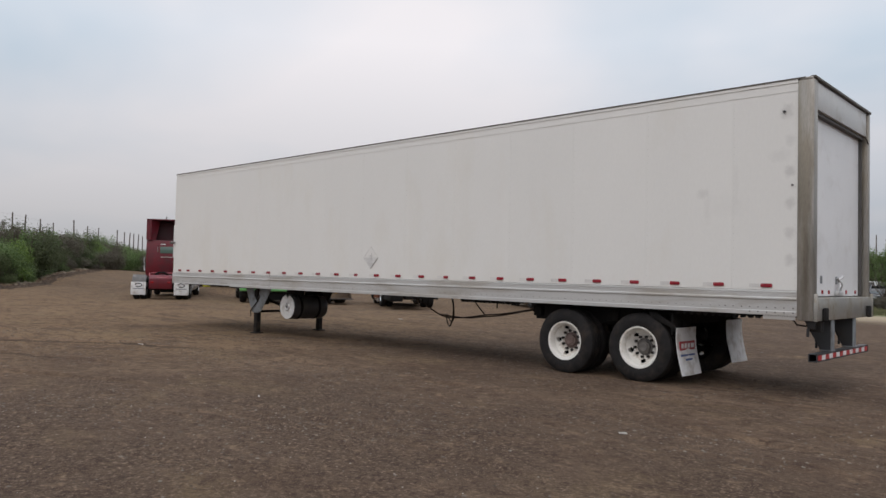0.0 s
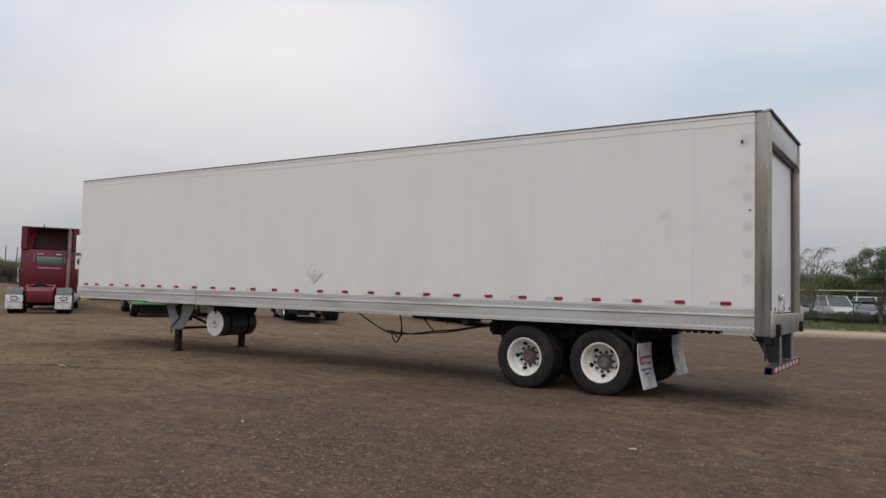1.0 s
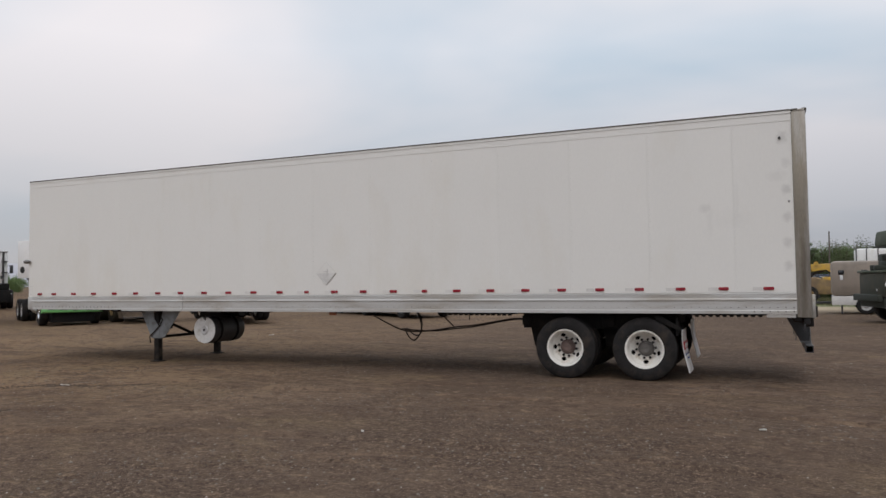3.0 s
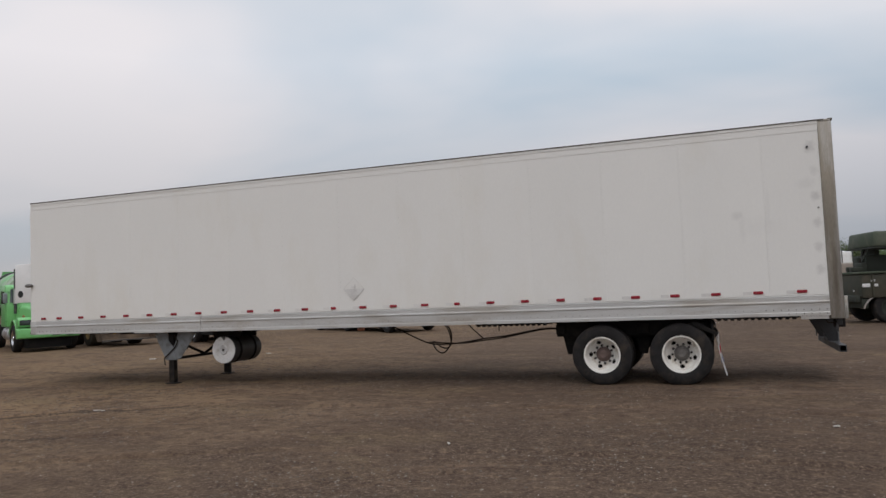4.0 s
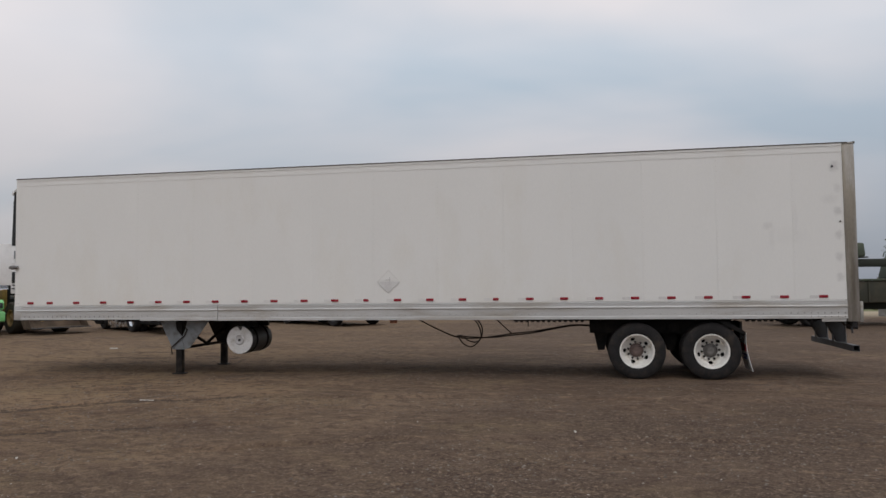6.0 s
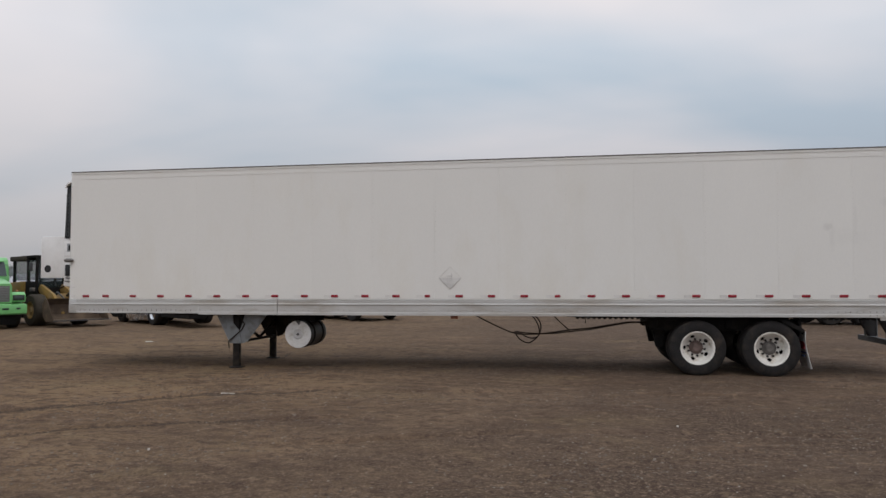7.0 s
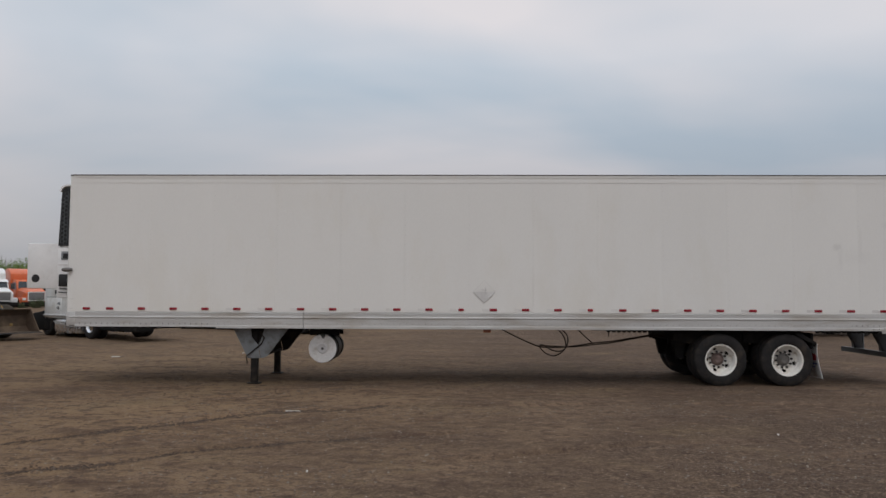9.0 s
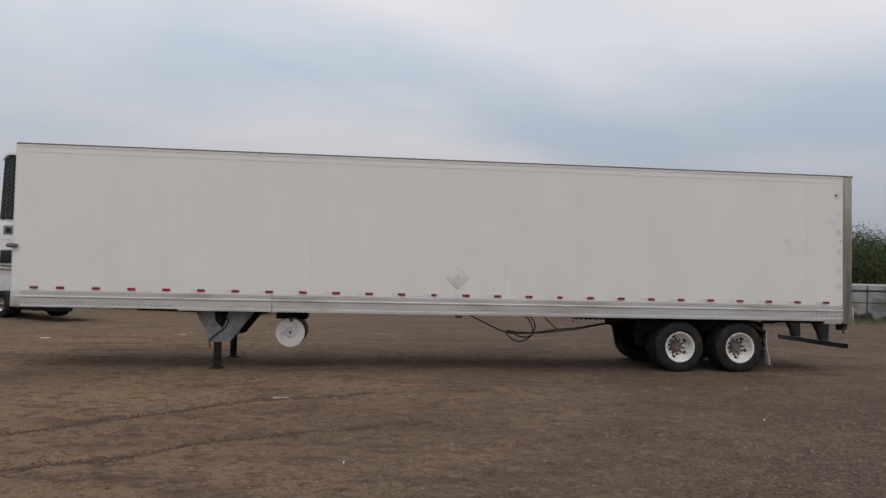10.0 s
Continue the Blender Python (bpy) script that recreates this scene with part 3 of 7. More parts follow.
# side walls of wide sheets with fine joints between them
SEAM0, SEAM = -17.06, 1.2285
seams = [XF + 0.05] + [SEAM0 + SEAM * i for i in range(12)] + [XR - 0.19]
Z_LO, Z_HI = 1.365, 3.84
tpart("inner_box", box(box(B(), XF + 0.06, XR - 0.22, YN + 0.03, YF - 0.03, 1.14, 1.34), XF + 0.06, XR - 0.22, YN + 0.03, YF - 0.03, 1.345, 3.9), "residue", "pale inner lining of the box")
for a, c in zip(seams, seams[1:]):
    tpart("side_panel", box(B(), a + 0.0007, c - 0.0007, YN, YN + 0.028, Z_LO, Z_HI), "panel_white" if c < -4.5 else "panel_scuffed")
    tpart("side_panel", box(B(), a + 0.0005, c - 0.0005, YF - 0.028, YF, Z_LO, Z_HI), "panel_white")
# rivet lines at the joints
rv = B()
for s in seams[1:-1] + [XR - 0.235, XF + 0.10]:
    for i in range(26):
        z = Z_LO + 0.06 + i * (Z_HI - Z_LO - 0.12) / 25
        tube(rv, [(s + 0.02, YN + 0.002, z), (s + 0.02, YN - 0.003, z)], 0.005, 5)
tagged(tpart("rivets", rv, "residue", "rows of small painted rivets"), kind="stuff")
# bottom rail: an extrusion with stepped ribs
for y, s in ((YN, -1), (YF, 1)):
    for x0, x1, zb in ((XF + 0.03, -15.74, 1.075), (-15.738, -14.070, 1.052), (-14.058, XR - 0.19, 1.05)):
        prof = [(0.028, zb), (0.028, 1.3595), (-0.006, 1.3595), (-0.009, 1.352), (-0.009, 1.334), (-0.002, 1.332), (-0.002, 1.327), (-0.009, 1.325), (-0.009, 1.278), (-0.020, 1.266), (-0.020, 1.248), (-0.007, 1.238), (-0.007, 1.106), (-0.012, 1.099), (-0.012, zb)]
        bm = B()
        a = [bm.verts.new((x0, y - u * s, z)) for u, z in prof]
        c = [bm.verts.new((x1, y - u * s, z)) for u, z in prof]
        bm.faces.new(a)
        bm.faces.new(c[::-1])
        for i in range(len(prof)):
            bm.faces.new((a[i], c[i], c[(i + 1) % len(prof)], a[(i + 1) % len(prof)]))
        tpart("bottom_rail", bm, "rail_alu", "ribbed aluminium bottom rail")
    tpart("top_rail", box(box(B(), XF + 0.03, XR - 0.19, y - 0.012 if s < 0 else y - 0.03, y + 0.03 if s < 0 else y + 0.012, 3.946, 3.985), XF + 0.03, XR - 0.19, y - 0.004 if s < 0 else y - 0.03, y + 0.03 if s < 0 else y + 0.004, 3.8408, 3.945), "panel_white", "stepped white top rail")
    tpart("roof_trim", box(B(), XF + 0.02, XR - 0.1, y - 0.018 if s < 0 else y - 0.04, y + 0.04 if s < 0 else y + 0.018, 3.985, 4.004), "roof_edge", "dark roof edge trim")
bolt = B()
for x in np.arange(-3.62, -2.75, 0.105):
    for z in (1.085, 1.145) if x > -3.4 else (1.145,):
        tube(bolt, [(x, YN - 0.006, z), (x, YN - 0.0165, z)], 0.009, 6)
for x in np.arange(XF + 0.12, -15.8, 0.107):
    box(bolt, x, x + 0.010, YN - 0.0105, YN - 0.006, 1.120, 1.150)
for x in np.arange(-15.7, -3.65, 0.12):
    tube(bolt, [(x, YN - 0.006, 1.142), (x, YN - 0.0105, 1.142)], 0.006, 5)
tagged(tpart("rail_bolts", bolt, "hub_grey", "small dark bolts in the bottom rail"), kind="stuff")
tpart("skirt_plate", box(B(), -3.14, -2.76, YN + 0.0, YN + 0.012, 1.0, 1.048), "rail_alu")
tpart("roof", box(B(), XF + 0.03, XR - 0.12, YN + 0.041, YF - 0.041, 3.975, 3.998), "panel_white")
# front wall with wide rounded corner posts
tpart("front_wall", box(B(), XF - 0.07, XF - 0.02, YN + 0.11, YF - 0.11, 1.08, 3.985), "panel_white")
for y in (YN, YF):
    s = 1 if y == YN else -1
    bm = B()
    pts = [(XF + 0.05, y), (XF, y)] + [(XF - 0.07 * math.sin(radians(a)), y + s * (0.11 - 0.11 * math.cos(radians(a)))) for a in range(10, 91, 10)] + [(XF + 0.05, y + s * 0.11)]
    a = [bm.verts.new((p[0], p[1], 1.08)) for p in pts]
    c = [bm.verts.new((p[0], p[1], 3.985)) for p in pts]
    bm.faces.new(a)
    bm.faces.new(c[::-1])
    for i in range(len(pts)):
        bm.faces.new((a[i], c[i], c[(i + 1) % len(pts)], a[(i + 1) % len(pts)]))
    tpart("corner_post", bm, "panel_white", "rounded white front corner post")
    bm = B()
    a = [bm.verts.new((p[0], p[1] - s * 0.006, 3.986)) for p in pts]
    c = [bm.verts.new((p[0], p[1] - s * 0.006, 4.004)) for p in pts]
    bm.faces.new(a)
    bm.faces.new(c[::-1])
    for i in range(len(pts)):
        bm.faces.new((a[i], c[i], c[(i + 1) % len(pts)], a[(i + 1) % len(pts)]))
    tpart("corner_trim", bm, "roof_edge", "dark roof edge trim")
for z in (1.60, 1.42):
    tpart("corner_stud", box(B(), XF + 0.02, XF + 0.10, YN - 0.006, YN + 0.004, z - 0.006, z + 0.006), "residue")
tpart("corner_casting", box(B(), XF - 0.03, XF + 0.14, YN - 0.012, YN + 0.1, 1.075, 1.36, 0.01), "rail_alu")
# red reflectors with traces of old tape beside them
refl = [-3.715 - 0.612 * i for i in range(-1, 24)] + [-18.24]
for i, x in enumerate(refl):
    w = 0.072 if i not in (9, 13) else 0.052
    oval = [q for cx, cz, a0 in ((x + w - 0.014, 1.430, 0), (x - w + 0.014, 1.430, 90), (x - w + 0.014, 1.410, 180), (x + w - 0.014, 1.410, 270)) for q in arc(cx, cz, 0.014, a0, a0 + 90, 3)]
    tpart("reflector", prism(B(), oval, YN - 0.013, YN - 0.001, 0.003), "reflector", "red oval side reflector" if i == 0 else "")
    if i < 21:
        tpart("tape_trace", box(B(), x - 0.215, x - 0.085, YN - 0.0025, YN + 0.001, 1.392, 1.440), "residue" if i < 6 else "trace_faint")
# empty hazard placard holder
c0 = Vector((-10.62, YN - 0.006, 1.765))
R0 = 0.205
tpart("placard_plate", prism(B(), [(c0.x + R0, c0.z + 0.001), (c0.x, c0.z + R0), (c0.x - R0, c0.z + 0.001)], c0.y - 0.002, c0.y + 0.006), "panel_white", "blank upper half of a diamond placard holder")
tpart("placard_plate", prism(B(), [(c0.x + R0, c0.z - 0.001), (c0.x - R0, c0.z - 0.001), (c0.x, c0.z - R0)], c0.y - 0.005, c0.y + 0.006), "placard", "grey lower half of the placard holder")
dd = [(0.212, 0), (0, 0.212), (-0.212, 0), (0, -0.212)]
for i in range(4):
    (ax, az), (bx, bz) = dd[i], dd[(i + 1) % 4]
    tpart("placard_rim", tube(B(), [(c0.x + ax, c0.y - 0.003, c0.z + az), (c0.x + bx, c0.y - 0.003, c0.z + bz)], 0.004 if i < 2 else 0.006, 5), "trace_faint" if i < 2 else "placard_edge", "thin grey metal rim" if i == 2 else "")
tpart("placard_clip", box(B(), c0.x - 0.06, c0.x + 0.05, c0.y - 0.009, c0.y - 0.004, c0.z + 0.028, c0.z + 0.04), "placard_edge")
tpart("placard_clip", box(B(), c0.x + 0.02, c0.x + 0.032, c0.y - 0.010, c0.y - 0.004, c0.z - 0.05, c0.z + 0.085), "placard_edge")
tpart("latch_stub", tube(B(), [(-2.90, YN, 3.60), (-2.90, YN - 0.02, 3.60)], 0.018, 8), "leg_dark")
tpart("latch_stub", tube(B(), [(-2.80, YN, 2.67), (-2.80, YN - 0.015, 2.67)], 0.014, 8), "leg_dark")
# rear frame: posts, header, sill
for y0, y1 in ((YN - 0.012, YN + 0.14), (YF - 0.09, YF + 0.012)):
    tpart("rear_post", box(B(), XR - 0.19, XR, y0, y1, 1.0, 3.97, 0.012), "steel_post", "weathered stainless rear corner post")
tpart("rear_header", box(B(), XR - 0.18, XR - 0.015, YN + 0.14, YF - 0.14, 3.62, 3.965, 0.01), "header_sky_grey", "steel rear header, sky reflection put into its pale grey")
tpart("header_lip", box(B(), XR - 0.05, XR + 0.018, YN - 0.01, YF + 0.01, 3.972, 4.008, 0.006), "roof_edge", "dark rain lip over the rear header")
for y in (YN + 0.142, YF - 0.175):
    tpart("door_seal", box(B(), XR - 0.14, XR - 0.07, y, y + 0.033, 1.30, 3.57), "seal_dark")
tpart("door_head_seal", box(B(), XR - 0.15, XR - 0.05, YN + 0.142, YF - 0.142, 3.575, 3.618), "seal_dark")
for i in range(6):
    z0 = 1.30 + i * 0.3795
    tpart("door_panel", box(B(), XR - 0.165, XR - 0.11, YN + 0.176, YF - 0.176, z0 + 0.0002, z0 + 0.3792), "door_white", "white roll-up door section" if i == 0 else "")
tpart("rear_sill", box(B(), XR - 0.19, XR + 0.035, YN + 0.02, YF - 0.02, 1.0, 1.285, 0.01), "steel_sill", "stainless rear sill")
for y0, y1 in ((YN - 0.012, YN + 0.018), (YF - 0.018, YF + 0.012)):
    tpart("sill_cheek", box(B(), XR + 0.002, XR + 0.05, y0, y1, 0.995, 1.33, 0.008), "steel_sill")
for y in (YN + 0.22, YF - 0.34):
    tpart("dock_bumper", box(B(), XR + 0.036, XR + 0.085, y, y + 0.11, 1.0, 1.16, 0.012), "rubber", "black rubber dock bumper")
tpart("dock_bumper_side", box(B(), XR - 0.12, XR + 0.03, YN + 0.2, YN + 0.33, 0.86, 0.998, 0.012), "rubber")
for i, y in enumerate((10.32, 10.60, 11.40, 11.86)):
    tpart("tail_lamp", box(B(), XR - 0.11, XR - 0.098, y, y + 0.055, 1.325, 1.375, 0.004), "lens_red", "small square red lamp")
for y in (10.27, 10.93):
    tpart("door_bracket", box(B(), XR - 0.11, XR - 0.096, y, y + 0.05, 1.46, 1.56, 0.004), "panel_grey")
hd = B()
tube(hd, [(XR - 0.09, YC - 0.02, 1.32), (XR - 0.06, YC + 0.02, 1.42), (XR - 0.09, YC + 0.1, 1.52), (XR - 0.07, YC + 0.2, 1.56)], 0.018, 6)
tube(hd, [(XR - 0.09, YC + 0.12, 1.32), (XR - 0.05, YC + 0.1, 1.45), (XR - 0.09, YC + 0.02, 1.54)], 0.016, 6)
box(hd, XR - 0.1, XR - 0.05, YC - 0.06, YC + 0.16, 1.30, 1.36, 0.006)
tpart("door_latch", hd, "alu_dull", "worn metal door latch")
tube(hd := B(), [(XR - 0.05, YF - 0.2, 3.72), (XR + 0.005, YF - 0.1, 3.52)], 0.008, 6)
tpart("pull_strap", hd, "hose")
# underride guard
for y in (10.42, 11.43):
    prof = [(XR - 0.34, 0.998), (XR - 0.012, 0.998), (XR - 0.012, 0.595), (XR - 0.13, 0.595)]
    tpart("guard_leg", prism(prism(B(), prof, y - 0.055, y - 0.043, 0.002), prof, y + 0.043, y + 0.055, 0.002), "guard_grey", "tapered dark steel guard leg")
    tpart("guard_flange", box(B(), XR - 0.010, XR + 0.004, y - 0.07, y + 0.07, 0.597, 0.998, 0.003), "gear_grey", "pale grey rear flange of the guard leg")
    tpart("guard_web", box(B(), XR - 0.20, XR - 0.19, y - 0.042, y + 0.042, 0.62, 0.998), "guard_grey")
    tpart("guard_shoe", box(B(), XR - 0.14, XR + 0.012, y - 0.075, y + 0.075, 0.5955, 0.61, 0.003), "gear_grey")
gb = B()
for a, c, d, e in ((0, 0.1, 0, 0.008), (0, 0.1, 0.092, 0.1), (0, 0.008, 0.008, 0.092), (0.092, 0.1, 0.008, 0.092)):
    box(gb, XR - 0.09 + a, XR - 0.09 + c, 9.74, 12.12, 0.495 + d, 0.495 + e)
tpart("guard_bar", gb, "guard_grey", "square steel tube bumper bar")
k = 0
for y in np.arange(9.78, 12.05, 0.152):
    tpart("guard_tape", box(B(), XR + 0.0115, XR + 0.0135, y, y + 0.150, 0.515, 0.575), "tape_red" if k % 2 == 0 else "tape_white", "", None)
    k += 1
hz = B()
tube(hz, [(XR - 0.26, YN + 0.1, 1.0), (XR - 0.22, YN + 0.1, 0.94), (XR - 0.12, YN + 0.12, 0.93), (XR - 0.06, YN + 0.13, 0.97)], 0.012, 6)
tpart("lamp_cable", hz, "hose")
tpart("rear_bracket", box(box(B(), XR - 0.1, XR - 0.02, YN + 0.1, YN + 0.18, 0.9, 1.0, 0.006), XR - 0.11, XR - 0.08, YN + 0.1, YN + 0.13, 0.80, 0.9, 0.004), "leg_dark")
tpart("roof_corner", box(B(), XR - 0.17, XR - 0.01, YN - 0.014, YN + 0.14, 3.962, 3.998, 0.01), "steel_post")
# floor beams and slider rails underneath
for i in range(38):
    x = XF + 0.5 + i * 0.41
    part("floor_beam", shared("floor_beam", lambda: box(box(box(B(), -0.03, 0.03, -1.2, 1.2, 0, 0.008), -0.004, 0.004, -1.2, 1.2, 0.008, 0.08), -0.03, 0.03, -1.2, 1.2, 0.08, 0.088), "frame_black"), "frame_black", trailer, "", Matrix.Translation(Vector((x, YC, 1.052)) - ORG))
for y in (10.37, 11.48):
    sl = box(B(), -8.45, -2.95, y - 0.04, y + 0.04, 1.005, 1.05)
    tpart("slider_rail", sl, "frame_black", "black slider rail with a row of holes")
tpart("coupler_frame", box(B(), -16.6, -15.25, YN + 0.5, YN + 0.62, 1.012, 1.05, 0.006), "frame_black", "black coupler frame under the nose")
tpart("coupler_plate", box(B(), -18.2, -15.2, YN + 0.75, YF - 0.55, 1.03, 1.05, 0.004), "frame_black")
for y in (9.71, 12.14):
    for x0, x1 in ((-8.3, -6.95), (-4.35, -3.15)):
        sl = box(B(), x0, x1, y - 0.03, y + 0.03, 1.025, 1.049)
        for i in range(int((x1 - x0) / 0.098)):
            x = x0 + 0.01 + i * 0.098
            prism(sl, [(x, 1.026), (x + 0.012, 1.0), (x + 0.058, 1.0), (x + 0.07, 1.026)], y - 0.028, y + 0.028)
        tpart("scalloped_strip", sl, "frame_black", "black scalloped strip under the side rail")
# tandem
bog = B()
for y in (10.36, 11.49):
    box(bog, -6.95, -4.45, y - 0.05, y + 0.05, 0.78, 1.0, 0.01)
box(bog, -6.95, -6.8, 9.98, 11.86, 0.83, 0.99, 0.01)
box(bog, -5.6, -5.4, 10.0, 11.85, 0.82, 0.98, 0.01)
box(bog, -4.6, -4.45, 9.98, 11.86, 0.83, 0.99, 0.01)
for y in (10.3, 11.55):
    for x in (-6.75, -5.52, -4.55):
        prism(bog, [(x - 0.13, 0.8), (x + 0.13, 0.8), (x + 0.06, 0.46), (x - 0.06, 0.46)], y - 0.06, y + 0.06)
tpart("bogie_frame", bog, "frame_black", "black tandem bogie frame")
# black sheets added for the shade over the wheels
for y in (10.06, 11.77):
    tpart("bogie_skirt", box(B(), -6.95, -4.5, y, y + 0.02, 0.78, 1.05), "frame_black", "black sheet standing in for the shade above the wheels")
for x in (-6.13, -4.88):
    tpart("axle", tube(B(), [(x, 9.85, 0.51), (x, 12.0, 0.51)], 0.065, 14), "frame_black")
    for y in (10.42, 11.43):
        sp = B()
        for j in range(4):
            tube(sp, [(x - 0.42 + j * 0.06, y, 0.63 - 0.02 * j), (x, y, 0.585 - 0.02 * j), (x + 0.42 - j * 0.06, y, 0.63 - 0.02 * j)], 0.016, 6)
        tpart("leaf_spring", sp, "frame_black")
        tpart("brake_chamber", lathe(B(), [(0.02, 0), (0.075, 0.01), (0.08, 0.06), (0.085, 0.07), (0.08, 0.08), (0.075, 0.15), (0.02, 0.16)], 16, "x", (x + 0.15, y + (0.18 if y < YC else -0.18), 0.62)), "frame_black")


# a dual wheel: tyre with a grooved tread, dished steel rim with hand holes
def tyre_mesh(r=0.493, w=0.27, rim=0.28):
    def make():
        h, s = w / 2, 0.0
        prof = [(rim, -h + 0.02), (rim + 0.02, -h + 0.005), (rim + 0.075, -h - 0.008), (rim + 0.14, -h - 0.004), (r - 0.035, -h + 0.012), (r - 0.008, -h + 0.028), (r, -h + 0.045)]
        for g in (-0.07, 0.0, 0.07):
            prof += [(r, g - 0.007), (r - 0.012, g - 0.006), (r - 0.012, g + 0.006), (r, g + 0.007)]
        prof += [(a, -b) for a, b in prof[6::-1]]
        return lathe(B(), prof, 56, "y", closed=True)
    return make


def rim_mesh(r=0.285, holes=5, depth=0.13):
    """Rim opening towards -y, with a disc set back in it, oval hand holes cut through."""
    def make():
        bm = B()
        lathe(bm, [(r + 0.008, -0.115), (r + 0.018, -0.125), (r + 0.012, -0.133), (r - 0.010, -0.128), (r - 0.024, -0.10), (r - 0.034, -0.05), (r - 0.040, 0.02), (r - 0.042, 0.10), (r - 0.03, 0.115), (r + 0.008, 0.12)], 48, "y", closed=True)
        # disc: rings with gaps at the hand holes
        seg, rr = 80, [r - 0.039, r - 0.044, r - 0.052, r - 0.068, r - 0.090, r - 0.106, r - 0.130, 0.09]
        yy = [-0.020, -0.014, -0.004, 0.016, 0.044, 0.062, 0.078, 0.080]
        rows = [[bm.verts.new((a * math.cos(2 * math.pi * k / seg), b, a * math.sin(2 * math.pi * k / seg))) for k in range(seg)] for a, b in zip(rr, yy)]
        step = seg // holes
        for i in range(len(rows) - 1):
            for k in range(seg):
                c = k % step
                open_ = i in (2, 3, 4) and c in ((4, 5, 6, 7, 8) if i == 3 else (5, 6, 7))
                if not open_:
                    bm.faces.new((rows[i][k], rows[i][(k + 1) % seg], rows[i + 1][(k + 1) % seg], rows[i + 1][k]))
        g = bmesh.ops.extrude_face_region(bm, geom=[f for f in bm.faces if len({v for v in f.verts} & {v for row in rows for v in row}) == 4])
        bmesh.ops.translate(bm, verts=[v for v in g["geom"] if isinstance(v, bmesh.types.BMVert)], vec=(0, 0.012, 0))
        return bm
    return make


def hub_mesh():
    return lathe(B(), [(0.002, 0.005), (0.055, 0.005), (0.066, 0.012), (0.072, 0.028), (0.086, 0.034), (0.092, 0.042), (0.094, 0.072), (0.125, 0.073), (0.125, 0.082), (0.002, 0.082)], 24, "y")


TY = shared("tyre", tyre_mesh(), "rubber")
RM = shared("rim", rim_mesh(), "wheel_white")
RM2 = shared("rim_inner", rim_mesh(), "frame_black")
HB, HB2 = shared("hub_grey_mesh", hub_mesh, "hub_grey"), shared("hub_rust_mesh", hub_mesh, "hub_rust")
NT = shared("lug_nut", lambda: tube(B(), [(0, 0.032, 0), (0, 0.071, 0)], 0.021, 6), "nut")
flip = Matrix.Rotation(math.pi, 4, "Z")
for xi, x in enumerate((-6.13, -4.88)):
    for near in (True, False):
        for outer in (True, False):
            y = (9.815 if outer else 10.135) if near else (12.035 if outer else 11.715)
            turn = Matrix.Rotation((-0.42 if xi else -0.12) + (0 if near else 1.0), 4, "Y")
            at = Matrix.Translation(Vector((x - 0.015, y, 0.488)) - ORG) @ (Matrix() if near else flip) @ turn
            wh = part("wheel", TY, "rubber", trailer, "black dual tyre on a white steel wheel" if outer and near else "", at)
            part("rim", RM if outer else RM2, "wheel_white", wh, "white-painted steel rim" if outer else "", Matrix() if outer else flip)
            if outer:
                part("hub", HB2 if xi == 0 else HB, "hub_grey", wh, "rusty oil hub" if xi == 0 else "grey hub")
                for k in range(10):
                    a = 2 * math.pi * (k + 0.5) / 10
                    part("lug_nut", NT, "nut", wh, "", Matrix.Translation((0.148 * math.cos(a), 0, 0.148 * math.sin(a))))
